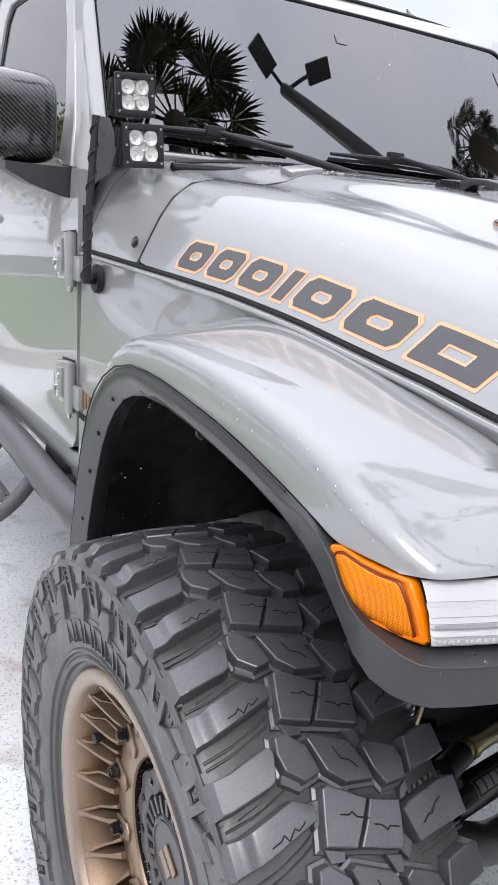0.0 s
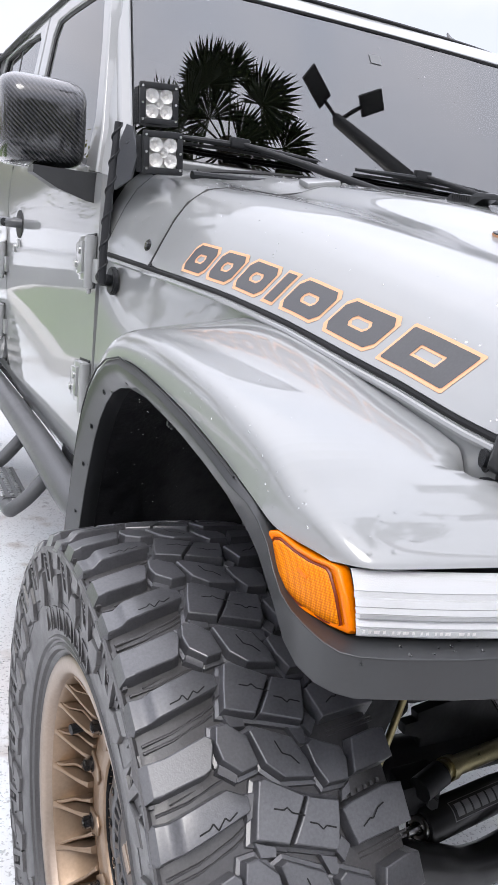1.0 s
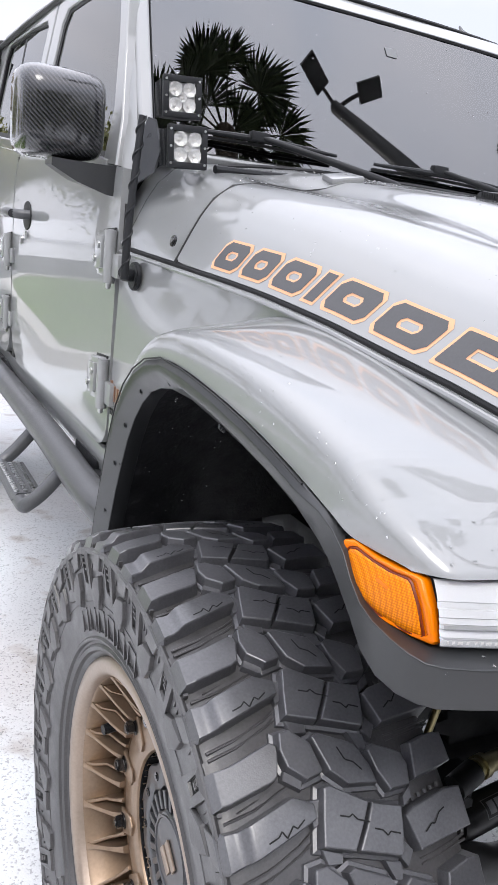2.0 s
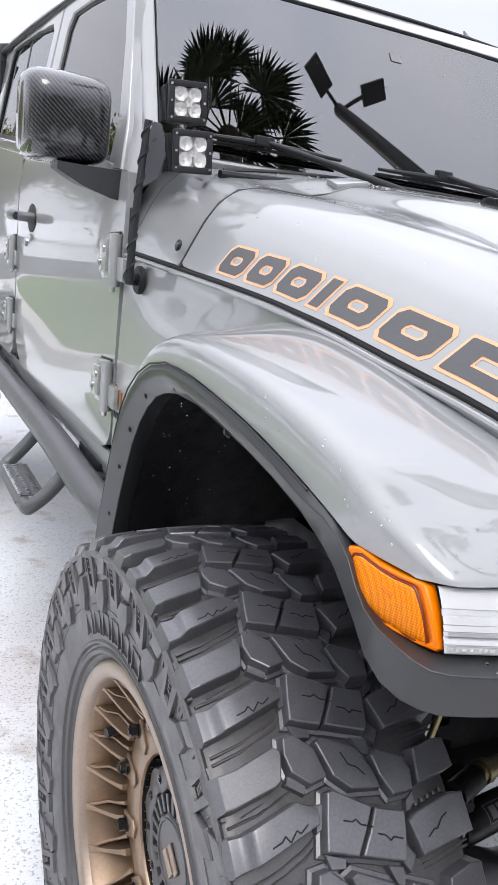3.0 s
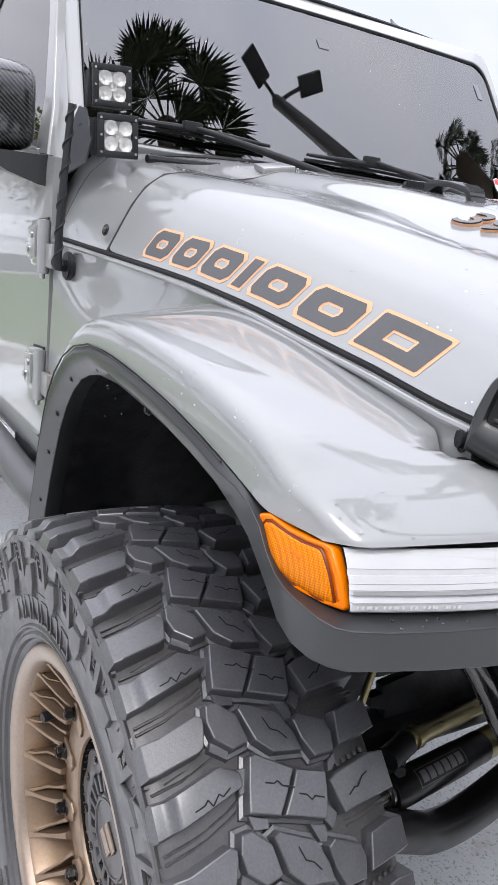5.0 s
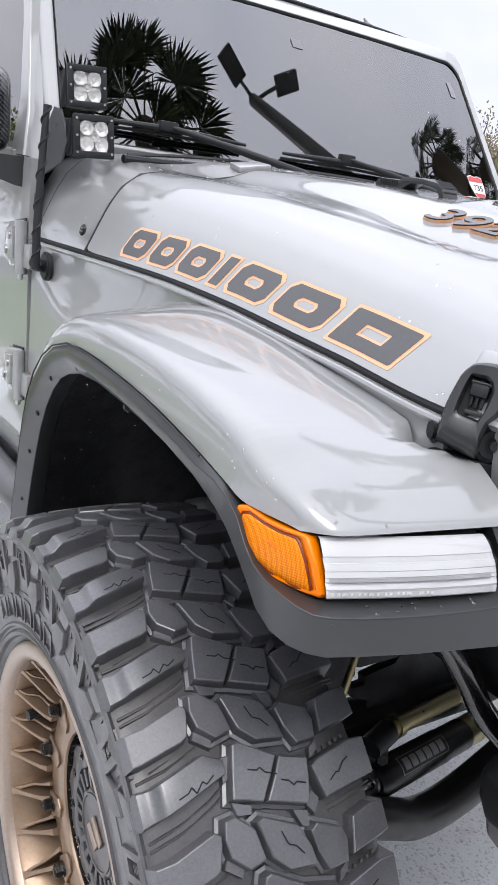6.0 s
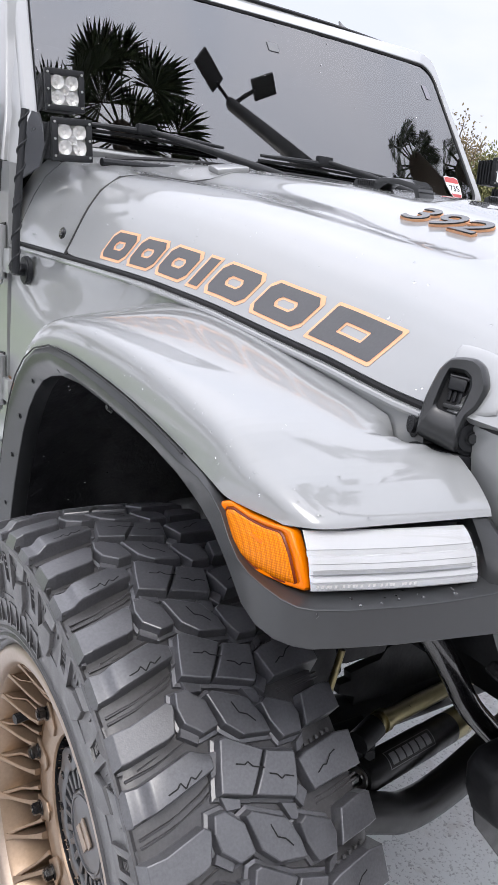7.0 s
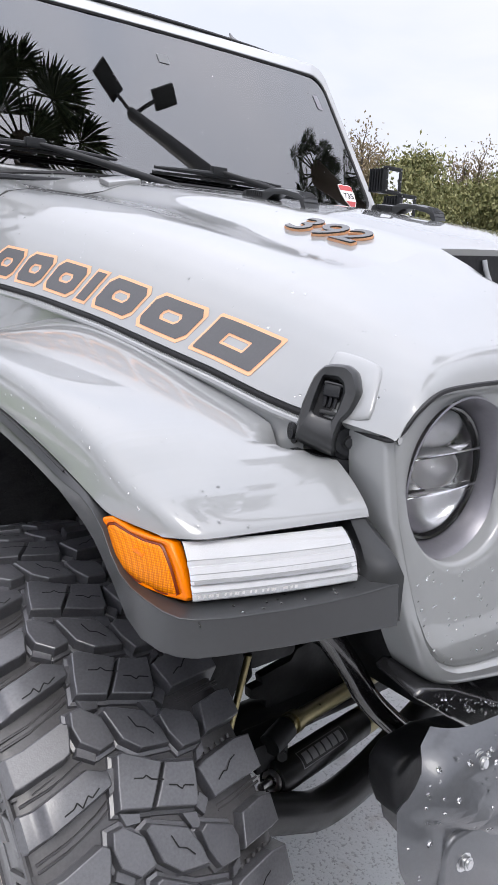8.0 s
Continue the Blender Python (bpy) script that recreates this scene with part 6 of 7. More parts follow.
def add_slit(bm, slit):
    # flat near-black strips on the top; no cut, the slit's shade is colour
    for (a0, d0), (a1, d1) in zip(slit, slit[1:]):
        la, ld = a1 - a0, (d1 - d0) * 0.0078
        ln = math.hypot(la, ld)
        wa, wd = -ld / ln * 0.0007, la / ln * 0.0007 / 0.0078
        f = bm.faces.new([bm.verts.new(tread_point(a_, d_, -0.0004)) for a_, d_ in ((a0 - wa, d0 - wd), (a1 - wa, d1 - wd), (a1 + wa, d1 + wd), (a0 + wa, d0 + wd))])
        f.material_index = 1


def block_mesh(key):
    pts = BLOCKS[key]
    bm = bmesh.new()

    def ring(d, depth, foot=False):
        out = []
        for (a0, b0), (a, b) in zip(pts, offset_loop(pts, d)):
            dd = depth
            if a0 > 0.225:
                a, dd = (a0 + 0.006, 0.036) if foot else (min(a, a0), depth)
            if key == "b" and a0 < -0.015:
                a, dd = (a0 - 0.006, 0.021) if foot else (max(a, a0), depth + 0.0030)
            out.append(bm.verts.new(tread_point(a, b, dd)))
        return out
    rings = ([ring(0.0026, 0.0178, True)] if key in "bgh" else [ring(0.0066, 0.0178), ring(0.0054, 0.0128), ring(0.0018, 0.0118)]) + [ ring(0.0003, 0.0016), ring(-0.0003, 0.0005), ring(-0.0013, 0.0)]
    for p, q in zip(rings, rings[1:]):
        for i in range(len(pts)):
            j = (i + 1) % len(pts)
            bm.faces.new((p[i], p[j], q[j], q[i]))
    bm.faces.new(rings[-1])
    add_slit(bm, SIPES.get(key, ()))
    return finish_block(bm, "tread_block", 8)


def shoulder_mesh():
    """Shoulder block with a flat top, a sipe and a hollowed outer end."""
    top = [(-0.0225, 0.0088), (-0.0190, 0.0082), (-0.0150, 0.0084), (-0.0110, 0.0078), (-0.0075, 0.0058), (-0.0045, 0.0026), (-0.0020, 0.0008), (0.0010, 0.0), (0.0180, 0.0), (0.0350, 0.0), (0.0435, 0.0), (0.0440, 0.0), (0.0600, 0.0), (0.0618, 0.0003), (0.0628, 0.0014)]
    low = [(-0.0225, 42.20), (0.0040, 42.95), (0.0600, 45.15), (0.0628, 45.35)]
    high = [(-0.0225, 46.20), (-0.0095, 46.15), (0.0440, 48.05), (0.0628, 46.85)]
    bm = bmesh.new()
    rows_ = []
    for a, d in top:
        lo, hi = lerp(low, a)[0], lerp(high, a)[0]
        rows_.append([tread_point(a, lo - 0.30, 0.0178), tread_point(a, lo - 0.04, d + 0.0016), tread_point(a, lo + 0.10, d + 0.0002)] + [tread_point(a, lo + (hi - lo) * k, d) for k in (0.15, 0.5, 0.85)] + [tread_point(a, hi - 0.10, d + 0.0002), tread_point(a, hi + 0.04, d + 0.0016), tread_point(a, hi + 0.30, 0.0178)])
    rows_.insert(0, [tread_point(-0.0285, lerp(low, -0.02)[0] - 0.2 + 4.3 * k / 8, 0.020) for k in range(9)])
    rows_.append([tread_point(0.0652, 45.2 + 1.8 * k / 8, 0.0178) for k in range(9)])
    rings = [[bm.verts.new(p) for p in r] for r in rows_]
    for p, q in zip(rings, rings[1:]):
        for i in range(8):
            bm.faces.new((p[i], p[i + 1], q[i + 1], q[i]))
    add_slit(bm, SIPES["a"])
    return finish_block(bm, "tread_block", 22)


LOW = {  # low steps in the grooves between the blocks
    "j": [(0.063, 42.0), (0.083, 40.9), (0.081, 39.9), (0.066, 40.2)],
    "k": [(0.124, 38.9), (0.141, 38.2), (0.139, 36.2), (0.131, 36.6)],
    "l": [(0.150, 40.3), (0.158, 39.0), (0.148, 37.4), (0.141, 38.8)],
    "m": [(0.063, 47.3), (0.073, 47.2), (0.067, 44.6), (0.060, 44.2)],
    "n": [(0.163, 45.1), (0.174, 46.0), (0.172, 44.6), (0.160, 43.8)],
    "o": [(0.046, 51.2), (0.062, 49.6), (0.058, 48.6), (0.042, 50.2)],
}


def low_mesh(pts):
    ca, cb = sum(p[0] for p in pts) / len(pts), sum(p[1] for p in pts) / len(pts)
    bm = loft([[tread_point(ca + (a - ca) * s, cb + (b - cb) * s, depth) for a, b in pts] for s, depth in ((1.15, 0.0175), (1.0, 0.0098), (0.92, 0.0090))])
    bmesh.ops.recalc_face_normals(bm, faces=bm.faces)
    me = bpy.data.meshes.new("tread_step")
    bm.to_mesh(me)
    bm.free()
    me.materials.append(RUBBER)
    return me


STEPS = [low_mesh(p) for p in LOW.values()]
TREAD = {k: block_mesh(k) if k != "a" else shoulder_mesh() for k in BLOCKS}
CARCASS = [(-0.070, 0.262), (-0.096, 0.268), (-0.108, 0.282), (-0.116, 0.305), (-0.120, 0.335), (-0.122, 0.365), (-0.1245, 0.392), (-0.1270, 0.405), (-0.1280, 0.4130), (-0.1265, 0.4190), (-0.1200, 0.4222), (-0.110, 0.4240), (-0.08, 0.4285), (-0.04, 0.4295), (0, 0.4298), (0.04, 0.4295), (0.08, 0.4285),
           (0.112, 0.4245), (0.124, 0.415), (0.128, 0.39), (0.126, 0.34), (0.12, 0.30), (0.10, 0.268), (0.075, 0.262)]


def shared(name, bm, material, wheel, turns, smooth=0):
    """Alike pieces round the wheel on one mesh."""
    bmesh.ops.recalc_face_normals(bm, faces=bm.faces)
    me = bpy.data.meshes.new(name)
    bm.to_mesh(me)
    bm.free()
    me.materials.append(material)
    if smooth:
        me.polygons.foreach_set("use_smooth", [True] * len(me.polygons))
        me.set_sharp_from_angle(angle=radians(smooth))
    for a in turns:
        ob = new(name, me)
        ob.parent = wheel
        ob.matrix_basis = Matrix.Rotation(radians(a), 4, "X")


def rim_parts(wheel):
    """Alloy wheel, its outer face towards local -x."""
    part("rim_lip", revolve([(-0.0905, 0.2445), (-0.0985, 0.2465), (-0.1035, 0.2500), (-0.1062, 0.2560), (-0.1065, 0.2660), (-0.1030, 0.2715), (-0.097, 0.2735), (-0.088, 0.272)], 120), MACHINED, wheel, "machined bronze rim lip")
    part("rim_barrel", revolve([(-0.0905, 0.2445), (-0.086, 0.2420), (-0.05, 0.2395), (0.0, 0.235), (0.07, 0.232), (0.08, 0.266)], 96), BRONZE, wheel)
    part("rim_disc", revolve([(-0.008, 0.240), (-0.004, 0.225), (-0.012, 0.205), (-0.024, 0.190), (-0.040, 0.186)], 96), BRONZE, wheel)
    spokes = [10.5 + 15 * k for k in range(24)]
    # a spoke: a tall thin wall from the lip to the bolt ring, and a lower, notched arm that leaves it at the lip
    wall = []
    for r, x, mid, w, deep in ((0.2430, -0.0900, 0.0000, 0.0062, 0.075), (0.2380, -0.0865, -0.0006, 0.0040, 0.070), (0.2280, -0.0800, -0.0020, 0.0030, 0.060), (0.2100, -0.0680, -0.0050, 0.0029, 0.045), (0.1950, -0.0570, -0.0075, 0.0034, 0.034), (0.1860, -0.0480, -0.0090, 0.0050, 0.028)):
        wall.append([(x + 0.0012, r, mid - w), (x, r, mid - w * 0.55), (x, r, mid + w * 0.55), (x + 0.0012, r, mid + w), (x + deep, r, mid + w * 1.5), (x + deep, r, mid - w * 1.5)])
    shared("rim_spoke", loft(wall), BRONZE, wheel, spokes, 35)
    arm = []
    for r, x, mid, w, deep in ((0.2400, -0.0850, 0.0035, 0.0030, 0.07), (0.2300, -0.0770, 0.0060, 0.0022, 0.058), (0.2210, -0.0600, 0.0085, 0.0022, 0.044), (0.2140, -0.0560, 0.0090, 0.0022, 0.04), (0.1980, -0.0500, 0.0115, 0.0024, 0.034), (0.1860, -0.0440, 0.0140, 0.0034, 0.026)):
        arm.append([(x + 0.001, r, mid - w), (x, r, mid - w * 0.5), (x, r, mid + w * 0.5), (x + 0.001, r, mid + w), (x + deep, r, mid + w * 1.4), (x + deep, r, mid - w * 1.4)])
    shared("spoke_arm", loft(arm), BRONZE, wheel, spokes, 35)
    rib = loft([[(-0.030 + 0.02 * k, 0.190 + 0.046 * k, -0.0025), (-0.034 + 0.02 * k, 0.190 + 0.046 * k, 0.0), (-0.030 + 0.02 * k, 0.190 + 0.046 * k, 0.0025), (-0.002, 0.190 + 0.046 * k, 0.0)] for k in (0, 0.5, 1.0)])
    shared("pocket_rib", rib, BRONZE, wheel, [a + 6.6 for a in spokes])
    # bolt ring with a raised pad at every bolt
    part("hub_ring", revolve([(-0.004, 0.1300), (-0.030, 0.1330), (-0.0370, 0.1360), (-0.0405, 0.1450), (-0.0410, 0.1650), (-0.0400, 0.1800), (-0.0360, 0.1885), (-0.010, 0.1950)], 96), BRONZE, wheel, "", 30)
    pad = prism([(-0.0395, 0.1480, -0.014), (-0.0395, 0.1880, -0.020), (-0.0395, 0.1940, 0.0), (-0.0395, 0.1880, 0.020), (-0.0395, 0.1480, 0.014), (-0.0395, 0.1420, 0.0)], (-0.0050, 0, 0), 0.0018)
    shared("bolt_pad", pad, BRONZE, wheel, [6 + 30 * k for k in range(12)], 30)
    bolt = disc((-0.0440, 0.1800, 0), (-1, 0, 0), 0.0125, 0.003, 20, 0.001)
    disc((-0.0460, 0.1800, 0), (-1, 0, 0), 0.0098, 0.013, 6, 0.0018, bolt)
    disc((-0.0585, 0.1800, 0), (-1, 0, 0), 0.0045, 0.0015, 12, 0.0, bolt)
    shared("rim_bolt", bolt, GLOSSBLK, wheel, [6 + 30 * k for k in range(12)], 30)
    part("hub_well", revolve([(-0.034, 0.1335), (-0.006, 0.130), (0.004, 0.10), (0.004, 0.0005)], 60), GLOSSBLK, wheel)
    # black cap with a waved edge, teeth and an emblem plate
    edge_n = 96
    wave = lambda k: 0.1215 + 0.0035 * math.cos(2 * math.pi * k / edge_n * 12)
    loops = [[(x, wave(k) * f * math.cos(2 * math.pi * k / edge_n), wave(k) * f * math.sin(2 * math.pi * k / edge_n)) for k in range(edge_n)] for x, f in ((-0.004, 1.0), (-0.0300, 1.0), (-0.0325, 0.985), (-0.0345, 0.90), (-0.0350, 0.74), (-0.0335, 0.715), (-0.0260, 0.70), (-0.0260, 0.50), (-0.0350, 0.485), (-0.0375, 0.46), (-0.0380, 0.02))]
    part("hub_cap", loft(loops, caps=False), CAPGREY, wheel, "dark grey toothed hub cap with a bronze emblem plate", 35)
    shared("cap_tooth", box((-0.031, 0.0720, 0), (0.010, 0.024, 0.0085), 0.0012), CAPGREY, wheel, [15 * k for k in range(24)])
    screw = disc((-0.0340, 0.1020, 0), (-1, 0, 0), 0.0062, 0.0022, 14, 0.0006)
    disc((-0.0362, 0.1020, 0), (-1, 0, 0), 0.0030, 0.0012, 6, 0.0, screw)
    shared("cap_screw", screw, GLOSSBLK, wheel, [15 + 30 * k for k in range(12)])
    part("cap_ring", revolve([(-0.0375, 0.0535), (-0.0392, 0.0525), (-0.0392, 0.0500), (-0.0375, 0.0490)], 48), CAPGREY, wheel)
    for pts in ([(-0.026, 0.002), (0.006, 0.024), (0.012, 0.012), (-0.020, -0.010)], [(-0.012, -0.012), (0.018, 0.006), (0.026, -0.006), (-0.004, -0.026)]):
        part("emblem_plate", prism([(-0.0382, *p) for p in pts], (-0.0035, 0, 0), 0.001), MACHINED, wheel)
    stem = tube([(-0.020, 0.222, 0.0), (-0.052, 0.216, 0.002)], 0.0065, 10)
    tube([(-0.052, 0.216, 0.002), (-0.075, 0.212, 0.003)], 0.0080, 10, stem)
    shared("valve_stem", stem, BLACK, wheel, [18.5])


def side_point(r, deg, h):
    """Local point on the tyre's outer side, h above its skin."""
    x = lerp([(0.262, -0.080), (0.282, -0.108), (0.305, -0.116), (0.335, -0.120), (0.365, -0.122), (0.392, -0.1245), (0.405, -0.127), (0.413, -0.128), (0.4245, -0.1265), (0.440, -0.118)], r)[0]
    a = radians(deg)
    return Vector((x - h, -r * math.cos(a), r * math.sin(a)))


def side_lug(pts, h, inset=0.0022):
    """A raised lug from an outline of (radius, degrees)."""
    cr, cd = sum(p[0] for p in pts) / len(pts), sum(p[1] for p in pts) / len(pts)
    k = lambda p, e: (p[0] + math.copysign(e, cr - p[0]), p[1] + math.copysign(e / 0.0070, cd - p[1]))
    return loft([[side_point(*p, -0.002) for p in pts], [side_point(*k(p, inset * 0.6), h * 0.85) for p in pts], [side_point(*k(p, inset), h) for p in pts]])


def sidewall(wheel):
    """Raised lugs, rings and plain bars of the tyre's side."""
    turns = [15 * k for k in range(N)]
    shared("side_lug", side_lug([(0.347, 65.6), (0.366, 66.4), (0.384, 63.6), (0.390, 59.2), (0.366, 59.6), (0.341, 61.4)], 0.0050, 0.003), TYRESIDE, wheel, turns)
    shared("side_lug", side_lug([(0.391, 63.2), (0.424, 61.0), (0.421, 57.1), (0.394, 58.6)], 0.0040), TYRESIDE, wheel, turns)
    # a frame with a slot, its shade put in as a near-black floor, and three small ribs in it
    out, hole = [(0.358, 56.2), (0.423, 54.6), (0.421, 50.4), (0.354, 51.0)], [(0.375, 54.4), (0.413, 53.9), (0.412, 51.9), (0.373, 52.3)]
    bm = loft([[side_point(r, d, h) for r, d in o] for o, h in ((out, -0.002), ([(r + (0.392 - r) * 0.05, d + (53 - d) * 0.08) for r, d in out], 0.0040), (hole, 0.0042), ([(r + (0.392 - r) * 0.1, d + (53 - d) * 0.1) for r, d in hole], -0.0015))], caps=False)
    shared("side_lug", bm, TYRESIDE, wheel, turns)
    shared("slot_shade_floor", prism([side_point(r, d, 0.0012) for r, d in hole], (0.003, 0, 0)), SIPE, wheel, turns)
    bm = bmesh.new()
    for r in (0.391, 0.399, 0.407):
        join(bm, side_lug([(r, 53.6), (r + 0.0035, 53.6), (r + 0.0035, 52.4), (r, 52.4)], 0.0042, 0.0005))
    shared("slot_rib", bm, TYRESIDE, wheel, turns)
    for d in (57.2, 49.4, 48.2):
        shared("side_rib", side_lug([(0.394, d + 0.35), (0.428, d + 0.35), (0.428, d - 0.1), (0.394, d - 0.1)], 0.0022, 0.0006), TYRESIDE, wheel, turns)
    part("side_ring", revolve([(-0.1195, 0.3480), (-0.1218, 0.3490), (-0.1218, 0.3500), (-0.1195, 0.351)], 120), TYRESIDE, wheel)
    part("bead_ring", revolve([(-0.104, 0.279), (-0.1115, 0.282), (-0.1140, 0.287), (-0.1115, 0.291)], 96), TYRESIDE, wheel)
    part("bead_ring", revolve([(-0.112, 0.294), (-0.1165, 0.296), (-0.1175, 0.299), (-0.1150, 0.302)], 96), TYRESIDE, wheel)
    for start, count in ((-0.55, 6), (1.35, 7), (3.3, 6)):
        for k in range(count):
            a = start + 0.125 * k
            bm = bmesh.new()
            for c, sz in (((-0.1192, -0.013, 0.325), (0.003, 0.0022, 0.032)), ((-0.1192, 0.013, 0.325), (0.003, 0.0022, 0.032)), ((-0.1180, 0, 0.310), (0.003, 0.026, 0.0022)), ((-0.1202, 0, 0.340), (0.003, 0.026, 0.0022))):
                box(c, sz, bm=bm)
            bm.transform(Matrix.Rotation(a, 4, "X"))
            part("side_marking", bm, TYRESIDE, wheel)


def wheel_at(m, detailed):
    w = part("wheel", revolve(CARCASS, 96), TYRESIDE, car, "mud terrain tyre on a bronze alloy wheel", 40)
    w.matrix_basis = m
    if detailed:
        for i in range(N):
            for k, me in TREAD.items():
                ob = new("tread_block", me)
                ob.parent = w
                ob.matrix_basis = Matrix.Rotation(-2 * math.pi * i / N, 4, "X")
        ribs = []
        for off in (0.0, 0.9):
            ribs.append(([(-0.018, 39.6 + off), (0.012, 40.4 + off), (0.046, 42.0 + off), (0.060, 43.0 + off)], 0.0019))
            ribs.append(([(0.228, 38.0 + off * 0.7), (0.195, 37.4 + off * 0.7), (0.168, 37.0 + off * 0.7)], 0.0017))
        ribs.append(([(-0.018, 47.3), (0.012, 47.9), (0.046, 49.4), (0.060, 50.0)], 0.0019))
        ribs.append(([(-0.004, 48.1), (0.020, 49.0), (0.030, 49.6)], 0.0011))
        meshes_ = []
        for pts_, r_ in ribs:
            rb = tube([tread_point(p_[0] + (q_[0] - p_[0]) * k / 8, p_[1] + (q_[1] - p_[1]) * k / 8, 0.0162) for p_, q_ in zip(pts_, pts_[1:]) for k in range(9 if q_ is pts_[-1] else 8)], r_ * 0.8, 6)
            bmesh.ops.recalc_face_normals(rb, faces=rb.faces)
            rme = bpy.data.meshes.new("groove_rib")
            rb.to_mesh(rme)
            rb.free()
            rme.materials.append(TYRESIDE)
            meshes_.append(rme)
        nub = box((0, 0, 0), (0.0032, 0.0026, 0.004), 0.0)
        nub_me = bpy.data.meshes.new("groove_nub")
        nub.to_mesh(nub_me)
        nub.free()
        nub_me.materials.append(TYRESIDE)
        for i in range(N):
            turn = Matrix.Rotation(-2 * math.pi * i / N, 4, "X")
            for sme in STEPS:
                ob = new("tread_step", sme)
                ob.parent = w
                ob.matrix_basis = turn
            for rme in meshes_:
                ob = new("groove_rib", rme)
                ob.parent = w
                ob.matrix_basis = turn
            for k in range(6):
                ob = new("groove_nub", nub_me)
                ob.parent = w
                ob.matrix_basis = turn @ Matrix.Translation(tread_point(0.166 + 0.0085 * k, 44.2 + 0.22 * k, 0.0125)) @ Matrix.Rotation(radians(-45), 4, "X")
        part("shoulder_rail", revolve([(-0.1250, 0.4212), (-0.1285, 0.4228), (-0.1308, 0.4215), (-0.1312, 0.4180), (-0.1300, 0.4140), (-0.126, 0.4125)], 120), TYRESIDE, w)
        sidewall(w)
    else:
        bm = bmesh.new()
        for i in range(N):
            for me in TREAD.values():
                tmp = me.copy()
                tmp.transform(Matrix.Rotation(2 * math.pi * i / N, 4, "X"))
                bm.from_mesh(tmp)
                bpy.data.meshes.remove(tmp)
        tagged(part("tread_blocks", bm, RUBBER, w, "", 0, (SIPE,)), kind="stuff")
    rim_parts(w)
    return w


wheel_at(Matrix.Translation((-0.9423 + MIDX, -0.070, 0.451)) @ Matrix.Rotation(radians(-1.1), 4, "X"), True)
wheel_at(Matrix.Translation((-0.82, 2.95, 0.451)), False)
wheel_at(Matrix.Translation((0.9423 - MIDX, -0.070, 0.451)) @ Matrix.Rotation(math.pi, 4, "Z"), False)

# ---- ground, lawn, trees, lamp ----
def ground_mat():
    m = bpy.data.materials.new("wet_speckled_concrete")
    m.use_nodes = True
    n, l = m.node_tree.nodes, m.node_tree.links
    b = n["Principled BSDF"]
    tc = n.new("ShaderNodeTexCoord")
    big, mid, fine = n.new("ShaderNodeTexNoise"), n.new("ShaderNodeTexNoise"), n.new("ShaderNodeTexNoise")
    for t, s in ((big, 1.3), (mid, 7.0), (fine, 150.0)):
        t.inputs["Scale"].default_value, t.inputs["Detail"].default_value = s, 6.0
        l.new(tc.outputs["Object"], t.inputs["Vector"])
    r1, r2, r3 = n.new("ShaderNodeValToRGB"), n.new("ShaderNodeValToRGB"), n.new("ShaderNodeValToRGB")
    r1.color_ramp.elements[0].color, r1.color_ramp.elements[1].color = (0.60, 0.585, 0.58, 1), (0.70, 0.73, 0.745, 1)
    r1.color_ramp.elements[0].position, r1.color_ramp.elements[1].position = 0.35, 0.65
    r2.color_ramp.elements[0].color, r2.color_ramp.elements[1].color = (0.50, 0.40, 0.33, 1), (1, 1, 1, 1)
    r2.color_ramp.elements[0].position, r2.color_ramp.elements[1].position = 0.30, 0.42
    r3.color_ramp.elements[0].color, r3.color_ramp.elements[1].color = (0.25, 0.25, 0.25, 1), (1, 1, 1, 1)
    r3.color_ramp.elements[0].position, r3.color_ramp.elements[1].position = 0.36, 0.44
    l.new(big.outputs["Fac"], r1.inputs["Fac"])
    l.new(mid.outputs["Fac"], r2.inputs["Fac"])
    l.new(fine.outputs["Fac"], r3.inputs["Fac"])
    m1, m2 = n.new("ShaderNodeMixRGB"), n.new("ShaderNodeMixRGB")
    m1.blend_type = m2.blend_type = "MULTIPLY"
    m1.inputs[0].default_value, m2.inputs[0].default_value = 0.55, 0.55
    l.new(r1.outputs["Color"], m1.inputs[1])
    l.new(r2.outputs["Color"], m1.inputs[2])
    l.new(m1.outputs["Color"], m2.inputs[1])
    l.new(r3.outputs["Color"], m2.inputs[2])
    l.new(m2.outputs["Color"], b.inputs["Base Color"])
    mr = n.new("ShaderNodeMapRange")
    mr.inputs["From Min"].default_value, mr.inputs["From Max"].default_value = 0.35, 0.65
    mr.inputs["To Min"].default_value, mr.inputs["To Max"].default_value = 0.22, 0.6
    l.new(big.outputs["Fac"], mr.inputs["Value"])
    l.new(mr.outputs["Result"], b.inputs["Roughness"])
    bp = n.new("ShaderNodeBump")
    bp.inputs["Strength"].default_value, bp.inputs["Distance"].default_value = 0.35, 0.004
    l.new(fine.outputs["Fac"], bp.inputs["Height"])
    l.new(bp.outputs["Normal"], b.inputs["Normal"])
    return m


g = part("ground", grid(lambda u, v: Vector((u, v, 0.004)), [-400, -60, -20, -8, -4, -2, 0, 2, 4, 8, 20, 60, 400], [-400, -60, -20, -8, -4, -2, 0, 2, 4, 8, 20, 60, 400]), ground_mat(), None, "pale wet speckled concrete lot", 0)
tagged(g, kind="structure")

